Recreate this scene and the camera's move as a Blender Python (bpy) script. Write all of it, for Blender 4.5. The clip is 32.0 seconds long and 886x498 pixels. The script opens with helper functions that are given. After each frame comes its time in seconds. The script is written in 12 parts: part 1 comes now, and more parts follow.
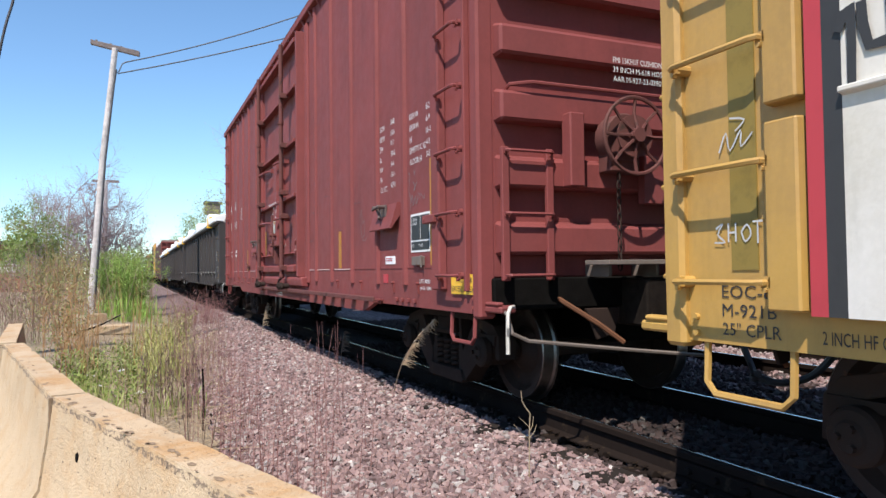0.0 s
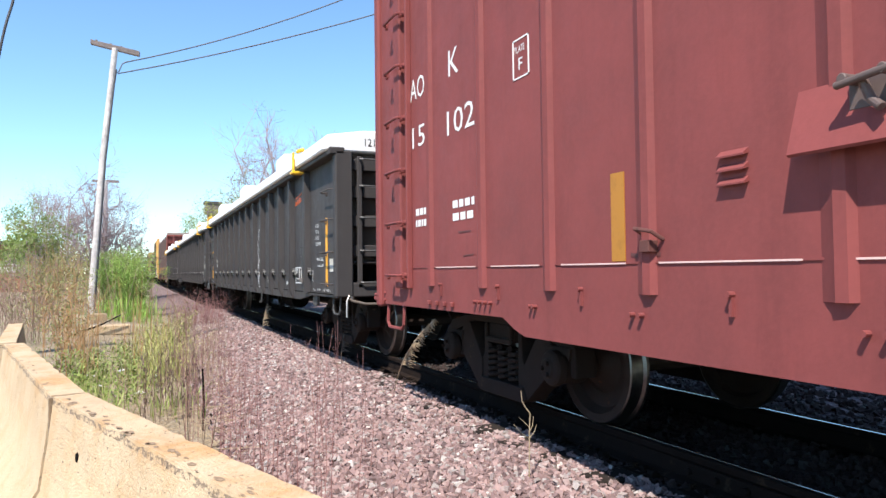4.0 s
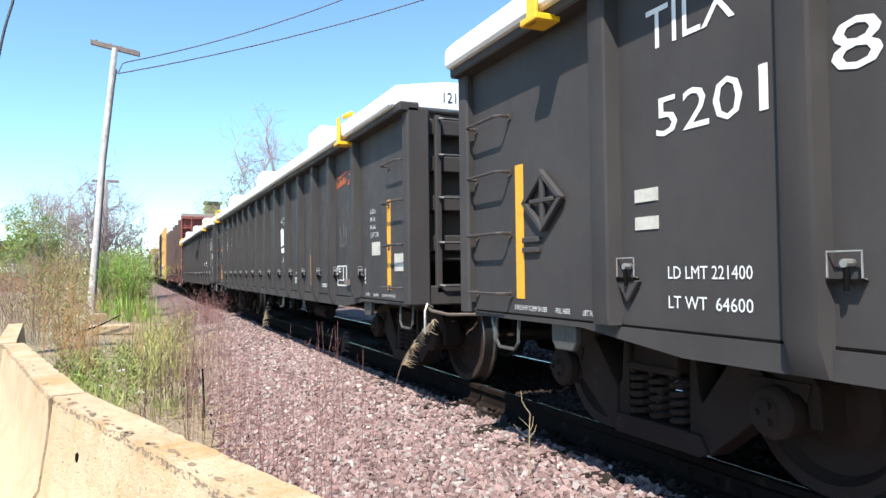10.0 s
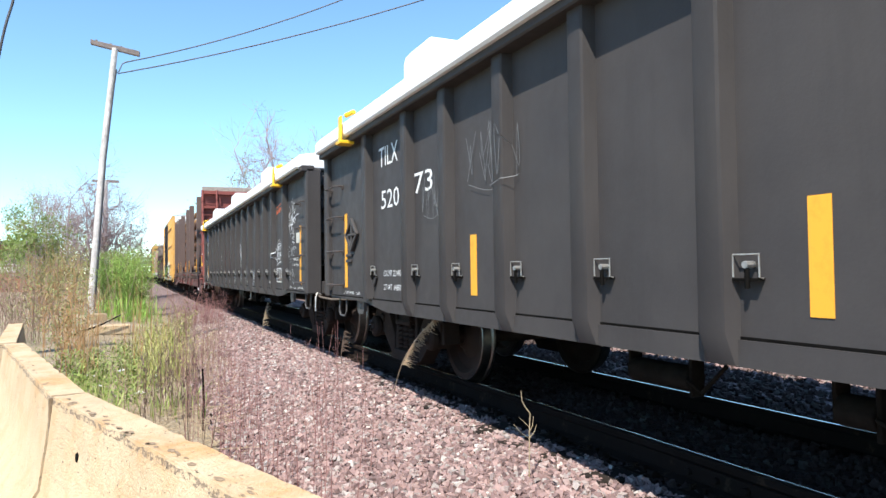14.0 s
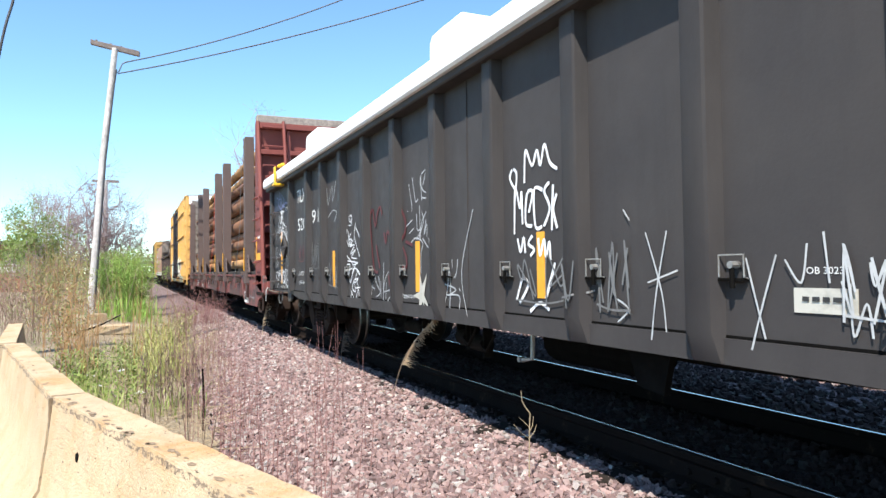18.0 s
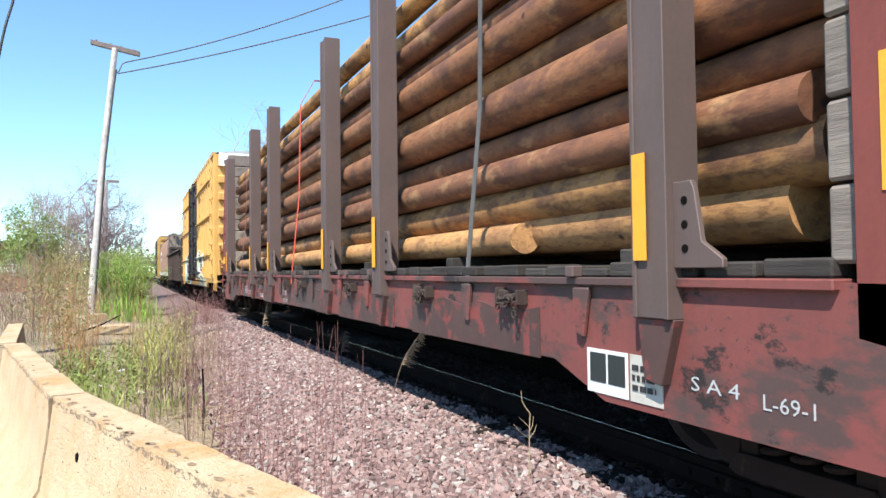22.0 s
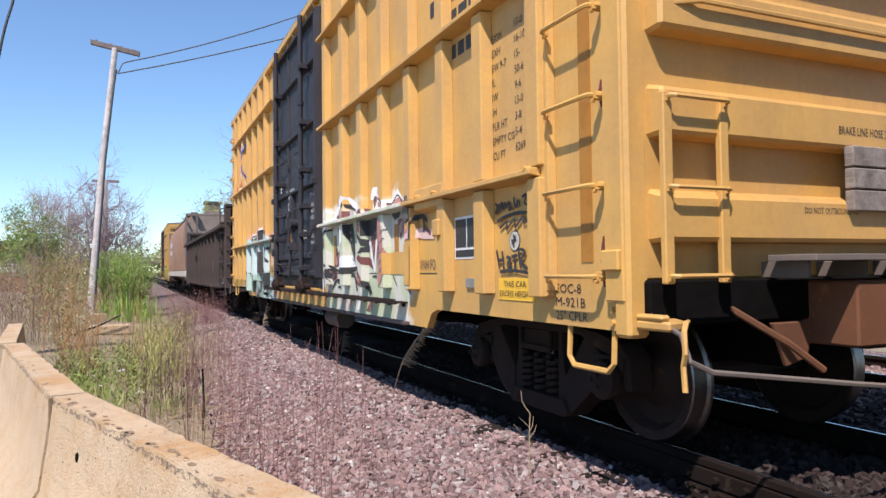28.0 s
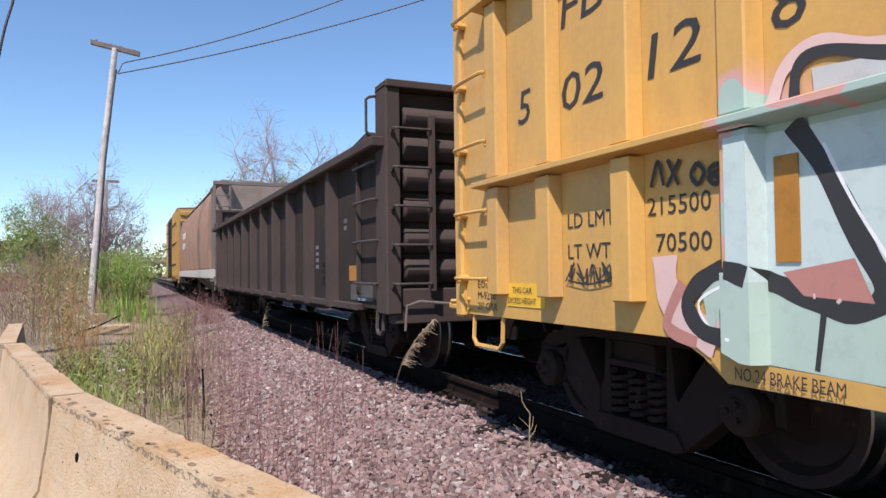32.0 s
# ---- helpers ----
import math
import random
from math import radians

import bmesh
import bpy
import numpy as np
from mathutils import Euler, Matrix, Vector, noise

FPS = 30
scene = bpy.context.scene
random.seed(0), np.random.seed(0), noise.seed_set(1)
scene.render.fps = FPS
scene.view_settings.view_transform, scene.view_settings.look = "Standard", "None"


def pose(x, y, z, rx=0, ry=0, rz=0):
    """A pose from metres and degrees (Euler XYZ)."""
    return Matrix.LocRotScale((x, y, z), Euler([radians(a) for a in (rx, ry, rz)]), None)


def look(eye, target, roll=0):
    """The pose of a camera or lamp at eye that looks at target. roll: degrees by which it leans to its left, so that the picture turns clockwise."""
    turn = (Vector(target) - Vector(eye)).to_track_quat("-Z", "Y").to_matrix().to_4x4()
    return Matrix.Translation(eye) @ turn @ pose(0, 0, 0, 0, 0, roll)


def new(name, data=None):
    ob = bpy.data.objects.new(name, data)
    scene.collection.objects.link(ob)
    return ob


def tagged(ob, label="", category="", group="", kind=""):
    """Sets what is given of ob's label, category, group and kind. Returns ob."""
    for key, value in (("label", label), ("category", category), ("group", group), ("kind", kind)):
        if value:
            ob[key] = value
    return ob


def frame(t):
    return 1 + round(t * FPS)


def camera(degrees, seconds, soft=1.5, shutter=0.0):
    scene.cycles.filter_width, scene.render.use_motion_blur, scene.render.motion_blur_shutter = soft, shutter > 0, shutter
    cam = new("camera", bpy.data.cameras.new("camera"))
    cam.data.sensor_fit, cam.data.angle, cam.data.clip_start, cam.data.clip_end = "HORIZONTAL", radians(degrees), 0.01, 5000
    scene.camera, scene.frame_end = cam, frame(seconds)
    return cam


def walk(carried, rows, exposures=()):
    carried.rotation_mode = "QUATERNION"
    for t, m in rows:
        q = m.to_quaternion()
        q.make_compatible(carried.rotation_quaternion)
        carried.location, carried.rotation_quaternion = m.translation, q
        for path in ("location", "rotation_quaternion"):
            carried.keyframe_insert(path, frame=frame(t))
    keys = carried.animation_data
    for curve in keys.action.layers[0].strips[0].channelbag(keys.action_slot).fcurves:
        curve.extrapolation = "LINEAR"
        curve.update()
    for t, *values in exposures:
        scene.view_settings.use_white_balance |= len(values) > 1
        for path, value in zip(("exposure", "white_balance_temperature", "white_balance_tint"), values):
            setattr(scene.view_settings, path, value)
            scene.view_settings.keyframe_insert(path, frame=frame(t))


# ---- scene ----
# ---------------------------------------------------------------- camera
EYE = Vector((0.0, 0.0, 1.165))
YAW, PITCH, ROLL = radians(23.89), radians(1.734), -0.693
AIM = EYE + 10 * Vector((math.sin(YAW) * math.cos(PITCH), math.cos(YAW) * math.cos(PITCH), math.sin(PITCH)))
cam = camera(65.03, 32.0, soft=1.5)
walk(cam, [(0, look(EYE, AIM, ROLL)), (32, look(EYE, AIM, ROLL))],
     exposures=[(0, 0.46, 6500, 14), (0.7, 0.70, 6500, 17), (1.5, 0.74, 6500, 17), (2.5, 0.72, 6500, 16), (5, 0.91, 6500, 10), (6, 0.93, 6500, 9), (20, 0.93, 6500, 9), (24, 0.86, 6500, 10), (25.5, 0.76, 6500, 12), (27.5, 0.37, 6500, 20), (28.2, 0.34, 6500, 20), (29.0, 0.21, 6500, 20), (29.5, 0.20, 6500, 20), (30.1, 0.39, 6500, 20), (30.6, 0.55, 6500, 20), (31.0, 0.53, 6500, 20), (31.4, 0.29, 6500, 20), (32.0, 0.25, 6500, 20)])

# ---------------------------------------------------------------- world and sun
SUN = Vector((-0.50, -0.52, 1.0)).normalized()
world = bpy.data.worlds.new("world")
scene.world = world
world.use_nodes = True
wn = world.node_tree
sky = wn.nodes.new("ShaderNodeTexSky")
sky.sky_type = "NISHITA"
sky.sun_disc = False
sky.sun_elevation = math.asin(SUN.z)
sky.sun_rotation = math.atan2(SUN.x, SUN.y)
sky.air_density, sky.dust_density, sky.ozone_density = 0.9, 0.0, 2.0
wn.nodes["Background"].inputs[1].default_value = 0.14
tint = wn.nodes.new("ShaderNodeMix")
tint.data_type, tint.blend_type = "RGBA", "MULTIPLY"
tint.inputs[0].default_value, tint.inputs[7].default_value = 1.0, (0.81, 1.005, 1.06, 1.0)
wn.links.new(sky.outputs[0], tint.inputs[6])
wn.links.new(tint.outputs[2], wn.nodes["Background"].inputs[0])
lamp = bpy.data.lights.new("sun", "SUN")
lamp.energy, lamp.angle, lamp.color = 5.0, radians(0.55), (1.0, 0.94, 0.86)
sun = new("sun", lamp)
sun.matrix_world = look(SUN * 50, (0, 0, 0))

# ---------------------------------------------------------------- plan, in metres: track along y, rail top about 0
XC = 3.90          # centre line of the track
RT = 0.018         # rail top
PW = 1.56          # half width of a car's side panels
TIMES = (0, 4, 8, 12, 16, 20, 24, 28, 32)
RUN = (0.0, 13.227, 26.5, 39.764, 53.015, 66.414, 79.972, 93.652, 107.31)


def run_at(t):
    return float(np.interp(t, TIMES, RUN))


# ---------------------------------------------------------------- mesh helpers
class Mesh:
    """Collects vertices and faces for one mesh."""

    def __init__(self):
        self.v, self.f = [], []

    def add(self, vs, fs):
        n = len(self.v)
        self.v += [tuple(p) for p in vs]
        self.f += [tuple(n + i for i in f) for f in fs]
        return self

    def box(self, x0, x1, y0, y1, z0, z1):
        return self.add([(x, y, z) for x in (x0, x1) for y in (y0, y1) for z in (z0, z1)],
                        [(0, 1, 3, 2), (4, 6, 7, 5), (0, 4, 5, 1), (2, 3, 7, 6), (0, 2, 6, 4), (1, 5, 7, 3)])

    def prism(self, pts, axis, a, b):
        n = len(pts)
        put = {"x": lambda p, c: (c, p[0], p[1]), "y": lambda p, c: (p[0], c, p[1]), "z": lambda p, c: (p[0], p[1], c)}[axis]
        vs = [put(p, a) for p in pts] + [put(p, b) for p in pts]
        return self.add(vs, [tuple(range(n)), tuple(range(2 * n - 1, n - 1, -1))] +
                        [(i, (i + 1) % n, n + (i + 1) % n, n + i) for i in range(n)])

    def cyl(self, p, q, r, n=10, r2=None):
        return self.tube([p, q], r, n, r2)

    def tube(self, pts, r, n=6, r2=None):
        pts = [Vector(p) for p in pts]
        m, side, vs = len(pts), None, []
        for i, p in enumerate(pts):
            d = (pts[min(i + 1, m - 1)] - pts[max(i - 1, 0)]).normalized()
            if side is None:
                side = d.orthogonal().normalized()
            side = (side - d * side.dot(d)).normalized()
            other = d.cross(side)
            rr = r if r2 is None else r + (r2 - r) * i / (m - 1)
            vs += [p + rr * (math.cos(a) * side + math.sin(a) * other) for a in (2 * math.pi * k / n for k in range(n))]
        fs = [(i * n + k, i * n + (k + 1) % n, (i + 1) * n + (k + 1) % n, (i + 1) * n + k) for i in range(m - 1) for k in range(n)]
        return self.add(vs, fs + [tuple(range(n - 1, -1, -1)), tuple(range((m - 1) * n, m * n))])

    def lathe(self, prof, c, n=24):
        """A profile of (x, radius) turned about the x axis through c."""
        vs = [(c[0] + x, c[1] + r * math.cos(a), c[2] + r * math.sin(a)) for x, r in prof for a in (2 * math.pi * k / n for k in range(n))]
        m = len(prof)
        return self.add(vs, [(i * n + k, i * n + (k + 1) % n, (i + 1) * n + (k + 1) % n, (i + 1) * n + k) for i in range(m - 1) for k in range(n)])

    def data(self, name, mat, bevel=0.0, smooth=True, tidy=True):
        me = bpy.data.meshes.new(name)
        me.from_pydata(self.v, [], self.f)
        if tidy or bevel:
            bm = bmesh.new()
            bm.from_mesh(me)
            bmesh.ops.recalc_face_normals(bm, faces=bm.faces)
            if bevel:
                edges = [e for e in bm.edges if len(e.link_faces) == 2 and e.calc_face_angle(0) > 0.6]
                bmesh.ops.bevel(bm, geom=edges, offset=bevel, segments=1, affect="EDGES", clamp_overlap=True)
            bm.to_mesh(me)
            bm.free()
        if smooth:
            me.shade_smooth()
            me.set_sharp_from_angle(angle=radians(28))
        me.materials.append(mat)
        return me


def part(name, m, material, parent=None, label="", bevel=0.0, smooth=True, tidy=True):
    """Links a mesh as one object under a thing or under a part."""
    ob = new(name, m if isinstance(m, bpy.types.Mesh) else m.data(name, material, bevel, smooth, tidy))
    ob.parent = parent
    return tagged(ob, label)


def thing(name, label, category, group="", kind="", at=(0, 0, 0)):
    ob = new(name)
    ob.empty_display_size = 0.3
    ob.location = at
    return tagged(ob, label, category, group, kind)


# ---------------------------------------------------------------- materials
def nodes_of(name):
    mat = bpy.data.materials.new(name)
    mat.use_nodes = True
    return mat, mat.node_tree, mat.node_tree.nodes["Principled BSDF"]


def coords(nt, scale):
    tc = nt.nodes.new("ShaderNodeTexCoord")
    mp = nt.nodes.new("ShaderNodeMapping")
    mp.inputs["Scale"].default_value = scale if isinstance(scale, tuple) else (scale, scale, scale)
    nt.links.new(tc.outputs["Object"], mp.inputs["Vector"])
    return mp.outputs[0]


def noise_tex(nt, scale, detail=4.0, rough=0.6, stretch=(1, 1, 1)):
    n = nt.nodes.new("ShaderNodeTexNoise")
    n.inputs["Scale"].default_value, n.inputs["Detail"].default_value, n.inputs["Roughness"].default_value = scale, detail, rough
    nt.links.new(coords(nt, tuple(stretch)), n.inputs["Vector"])
    return n.outputs["Fac"]


def ramp(nt, fac, lo, hi):
    n = nt.nodes.new("ShaderNodeMapRange")
    n.inputs["From Min"].default_value, n.inputs["From Max"].default_value = lo, hi
    n.clamp = True
    nt.links.new(fac, n.inputs["Value"])
    return n.outputs[0]


def mixed(nt, fac, a, b, blend="MIX"):
    n = nt.nodes.new("ShaderNodeMix")
    n.data_type, n.blend_type = "RGBA", blend
    for socket, v in ((n.inputs[0], fac), (n.inputs[6], a), (n.inputs[7], b)):
        if isinstance(v, (int, float)):
            socket.default_value = v
        elif isinstance(v, tuple):
            socket.default_value = (*v, 1.0) if len(v) == 3 else v
        else:
            nt.links.new(v, socket)
    return n.outputs[2]


def maths(nt, op, a, b=0.0):
    n = nt.nodes.new("ShaderNodeMath")
    n.operation = op
    for socket, v in ((n.inputs[0], a), (n.inputs[1], b)):
        if isinstance(v, (int, float)):
            socket.default_value = v
        else:
            nt.links.new(v, socket)
    return n.outputs[0]


def bump(nt, bsdf, fac, strength, dist):
    n = nt.nodes.new("ShaderNodeBump")
    n.inputs["Strength"].default_value, n.inputs["Distance"].default_value = strength, dist
    nt.links.new(fac, n.inputs["Height"])
    nt.links.new(n.outputs[0], bsdf.inputs["Normal"])


def paint(name, col, worn, rust=(0.10, 0.045, 0.025), rust_at=0.68, rough=0.5, streak=0.35, metal=0.0, island=0.0, spec=0.5):
    """Weathered paint on steel: blotches, vertical streaks, chips of rust, slight dents."""
    mat, nt, bsdf = nodes_of(name)
    c = mixed(nt, ramp(nt, noise_tex(nt, 1.3, 5, 0.6), 0.35, 0.7), col, worn)
    st = ramp(nt, noise_tex(nt, 2.2, 6, 0.7, (1.5, 1.5, 0.22)), 0.50, 0.78)
    c = mixed(nt, maths(nt, "MULTIPLY", st, streak), c, tuple(0.55 * x for x in worn))
    c = mixed(nt, maths(nt, "MULTIPLY", ramp(nt, noise_tex(nt, 30, 3, 0.6), 0.4, 0.75), 0.22), c, tuple(min(1, 1.25 * x) for x in col))
    chip = ramp(nt, noise_tex(nt, 5.5, 8, 0.72), rust_at, rust_at + 0.06)
    c = mixed(nt, chip, c, rust)
    if island:
        oi = nt.nodes.new("ShaderNodeObjectInfo")
        c = mixed(nt, maths(nt, "MULTIPLY", oi.outputs["Random"], island), c, tuple(0.4 * x for x in col))
    nt.links.new(c, bsdf.inputs["Base Color"])
    r = maths(nt, "ADD", maths(nt, "MULTIPLY", noise_tex(nt, 7, 4), 0.3), rough - 0.12)
    nt.links.new(maths(nt, "MAXIMUM", r, maths(nt, "MULTIPLY", chip, 0.9)), bsdf.inputs["Roughness"])
    bsdf.inputs["Metallic"].default_value = metal
    bsdf.inputs["Specular IOR Level"].default_value = spec
    bump(nt, bsdf, maths(nt, "ADD", noise_tex(nt, 1.6, 2), maths(nt, "MULTIPLY", noise_tex(nt, 60, 3), 0.06)), 0.35, 0.03)
    return mat


def plain(name, col, rough=0.6, var=0.25, scale=14, metal=0.0, bumps=0.2, spec=0.5):
    mat, nt, bsdf = nodes_of(name)
    c = mixed(nt, ramp(nt, noise_tex(nt, scale, 5), 0.3, 0.72), tuple(x * (1 - var) for x in col), tuple(min(1, x * (1 + var)) for x in col))
    nt.links.new(c, bsdf.inputs["Base Color"])
    bsdf.inputs["Roughness"].default_value, bsdf.inputs["Metallic"].default_value = rough, metal
    bsdf.inputs["Specular IOR Level"].default_value = spec
    bump(nt, bsdf, noise_tex(nt, scale * 3, 4), bumps, 0.01)
    return mat


def marking(name, col, worn=0.45):
    """Stencilled or sprayed paint, scuffed away in places."""
    mat, nt, bsdf = nodes_of(name)
    c = mixed(nt, maths(nt, "MULTIPLY", ramp(nt, noise_tex(nt, 9, 6, 0.7), 0.5, 0.75), worn), col, tuple(0.45 * x for x in col))
    nt.links.new(c, bsdf.inputs["Base Color"])
    bsdf.inputs["Roughness"].default_value = 0.6
    return mat


def leafy(name, a, b, rough=0.6):
    mat, nt, bsdf = nodes_of(name)
    geo = nt.nodes.new("ShaderNodeNewGeometry")
    nt.links.new(mixed(nt, geo.outputs["Random Per Island"], a, b), bsdf.inputs["Base Color"])
    bsdf.inputs["Roughness"].default_value = rough
    bsdf.inputs["Specular IOR Level"].default_value = 0.25
    return mat


def graffitied(name, base_mat_args, zones):
    """Boxcar paint with sprayed pieces: zones of (y0, y1, z0, z1, scale, fills, halo)."""
    mat = paint(name, **base_mat_args)
    nt = mat.node_tree
    bsdf = nt.nodes["Principled BSDF"]
    col = bsdf.inputs["Base Color"].links[0].from_socket
    tc = nt.nodes.new("ShaderNodeTexCoord")
    sep = nt.nodes.new("ShaderNodeSeparateXYZ")
    nt.links.new(tc.outputs["Object"], sep.inputs[0])
    wob = maths(nt, "SUBTRACT", noise_tex(nt, 2.6, 3, 0.5, (0.01, 1, 1)), 0.5)
    for y0, y1, z0, z1, scale, fills, halo, ground in zones:
        dy = maths(nt, "SUBTRACT", (y1 - y0) / 2, maths(nt, "ABSOLUTE", maths(nt, "SUBTRACT", sep.outputs[1], (y0 + y1) / 2)))
        dz = maths(nt, "SUBTRACT", (z1 - z0) / 2, maths(nt, "ABSOLUTE", maths(nt, "SUBTRACT", sep.outputs[2], (z0 + z1) / 2)))
        edge = maths(nt, "ADD", maths(nt, "MINIMUM", dy, dz), maths(nt, "MULTIPLY", wob, 0.7))
        side = maths(nt, "LESS_THAN", sep.outputs[0], -1.5)
        warp = nt.nodes.new("ShaderNodeTexNoise")
        warp.inputs["Scale"].default_value = 2.2
        nt.links.new(tc.outputs["Object"], warp.inputs["Vector"])
        vm = nt.nodes.new("ShaderNodeVectorMath")
        vm.operation = "MULTIPLY_ADD"
        vm.inputs[1].default_value = (0, 0.55, 0.55)
        nt.links.new(warp.outputs["Color"], vm.inputs[0])
        flat = nt.nodes.new("ShaderNodeVectorMath")
        flat.operation = "MULTIPLY"
        flat.inputs[1].default_value = (0, 1.0, 0.7)
        nt.links.new(tc.outputs["Object"], flat.inputs[0])
        nt.links.new(flat.outputs[0], vm.inputs[2])
        vor = nt.nodes.new("ShaderNodeTexVoronoi")
        vor.inputs["Scale"].default_value = scale
        nt.links.new(vm.outputs[0], vor.inputs["Vector"])
        rim = nt.nodes.new("ShaderNodeTexVoronoi")
        rim.feature = "DISTANCE_TO_EDGE"
        rim.inputs["Scale"].default_value = scale
        nt.links.new(vm.outputs[0], rim.inputs["Vector"])
        cr = nt.nodes.new("ShaderNodeValToRGB")
        cr.color_ramp.interpolation = "CONSTANT"
        while len(cr.color_ramp.elements) < len(fills):
            cr.color_ramp.elements.new(0.5)
        for i, c in enumerate(fills):
            cr.color_ramp.elements[i].position = i / len(fills)
            cr.color_ramp.elements[i].color = (*c, 1)
        sepc = nt.nodes.new("ShaderNodeSeparateColor")
        nt.links.new(vor.outputs["Color"], sepc.inputs[0])
        nt.links.new(sepc.outputs[0], cr.inputs[0])
        body = mixed(nt, maths(nt, "LESS_THAN", rim.outputs["Distance"], ground), cr.outputs[0], (0.025, 0.025, 0.03))
        glow = maths(nt, "MULTIPLY", maths(nt, "MULTIPLY", ramp(nt, edge, -0.02, 0.06), side), 0.9)
        inside = maths(nt, "MULTIPLY", maths(nt, "GREATER_THAN", edge, 0.09), side)
        col = mixed(nt, glow, col, halo)
        col = mixed(nt, inside, col, body)
    nt.links.new(col, bsdf.inputs["Base Color"])
    return mat


OXIDE = dict(col=(0.215, 0.054, 0.050), worn=(0.165, 0.046, 0.043), rust=(0.06, 0.022, 0.018), rust_at=0.70, rough=0.62, streak=0.45, spec=0.22)
YELLOW = dict(col=(0.60, 0.345, 0.085), worn=(0.47, 0.275, 0.095), rust=(0.17, 0.07, 0.03), rust_at=0.70, rough=0.5, streak=0.34)
MINT = [(0.36, 0.48, 0.41), (0.50, 0.60, 0.58), (0.33, 0.45, 0.38), (0.58, 0.66, 0.68), (0.34, 0.46, 0.39), (0.42, 0.54, 0.48)]
WILD = [(0.50, 0.54, 0.37), (0.57, 0.56, 0.47), (0.46, 0.52, 0.34), (0.54, 0.55, 0.43), (0.58, 0.57, 0.48), (0.49, 0.54, 0.36)]
M_RED = paint("oxide_red_paint", **OXIDE)
M_REDIRON = paint("red_brown_iron", (0.13, 0.045, 0.040), (0.10, 0.045, 0.038), rust=(0.05, 0.03, 0.024), rust_at=0.58, rough=0.7, spec=0.2)
M_YEL = paint("boxcar_yellow_paint", **YELLOW)
M_YELOLD = paint("boxcar_faded_ochre", (0.43, 0.255, 0.060), (0.36, 0.215, 0.07), rust=(0.14, 0.06, 0.03), rust_at=0.69, rough=0.5, streak=0.6)
M_DIRTYWHITE = paint("chalky_white_spray", (0.62, 0.60, 0.55), (0.52, 0.49, 0.41), rust=(0.42, 0.33, 0.18), rust_at=0.63, rough=0.6, streak=0.5)
M_YELG = graffitied("boxcar_yellow_sprayed", YELLOW,
                    [(9.82, 12.98, 0.45, 1.92, 0.8, MINT, (0.62, 0.34, 0.32), 0.0), (3.12, 6.28, 0.5, 1.95, 3.0, WILD, (0.74, 0.73, 0.67), 0.0)])
M_GON = paint("gondola_charcoal_paint", (0.045, 0.0412, 0.0412), (0.058, 0.0525, 0.0505), rust_at=0.77, rough=0.55, streak=0.5, spec=0.16)
M_GONEND = paint("gondola_end_rusty_paint", (0.075, 0.062, 0.052), (0.10, 0.075, 0.055), rust_at=0.66, rough=0.65)
M_BLK = paint("old_gondola_brown_black", (0.060, 0.047, 0.043), (0.080, 0.060, 0.052), rust_at=0.66, rough=0.8, spec=0.10)


def scraped_mat():
    """Faded red paint on a battered sill: broad scraped grey-brown areas, soot and chips."""
    mat = paint("flatcar_faded_red", (0.20, 0.055, 0.047), (0.155, 0.048, 0.041), rust=(0.04, 0.032, 0.028), rust_at=0.60, rough=0.65, streak=0.4)
    nt = mat.node_tree
    bsdf = nt.nodes["Principled BSDF"]
    c = bsdf.inputs["Base Color"].links[0].from_socket
    c = mixed(nt, ramp(nt, noise_tex(nt, 0.85, 6, 0.68, (1, 1, 2.2)), 0.48, 0.55), c, (0.080, 0.047, 0.042))
    c = mixed(nt, ramp(nt, noise_tex(nt, 1.9, 7, 0.7, (1, 1, 1.6)), 0.575, 0.62), c, (0.022, 0.016, 0.015))
    c = mixed(nt, ramp(nt, noise_tex(nt, 2.3, 6, 0.7, (1.3, 1.3, 1)), 0.69, 0.72), c, (0.15, 0.115, 0.105))
    nt.links.new(c, bsdf.inputs["Base Color"])
    return mat


M_FLAT = scraped_mat()
M_SCRAPED = paint("scraped_brown_steel", (0.060, 0.034, 0.030), (0.09, 0.046, 0.040), rust=(0.20, 0.045, 0.039), rust_at=0.53, rough=0.6, streak=0.7)
M_STAKE = paint("stake_brown_paint", (0.105, 0.070, 0.062), (0.085, 0.062, 0.055), rust_at=0.72, rough=0.6)
M_TAN = paint("hopper_tan_paint", (0.36, 0.205, 0.125), (0.25, 0.155, 0.11), rust_at=0.66, rough=0.65, streak=0.6)
M_HOPEND = paint("hopper_weathered_grey", (0.17, 0.138, 0.115), (0.12, 0.10, 0.085), rust_at=0.62, rough=0.7)
M_DOOR = paint("door_blue_black_paint", (0.026, 0.0255, 0.031), (0.042, 0.040, 0.045), rust=(0.06, 0.035, 0.025), rust_at=0.66, rough=0.55, spec=0.25)
M_TRUCK = paint("cast_steel_grimy", (0.028, 0.019, 0.0155), (0.038, 0.025, 0.020), rust=(0.065, 0.040, 0.024), rust_at=0.62, rough=0.85, spec=0.12)
M_WHEEL = paint("wheel_rusty_steel", (0.032, 0.021, 0.017), (0.045, 0.028, 0.022), rust_at=0.64, rough=0.65, spec=0.2)
# gear colour darkened until it sinks into the shade under the cars
M_GEAR = plain("dark_gear_steel", (0.013, 0.010, 0.008), 0.9, 0.35, spec=0.1)
M_TREAD = plain("polished_steel", (0.22, 0.205, 0.195), 0.36, 0.2, 20, 1.0, 0.05)
# underframe black, set deeper for the shade beneath the cars
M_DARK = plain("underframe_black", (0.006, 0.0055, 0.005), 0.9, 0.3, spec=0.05)
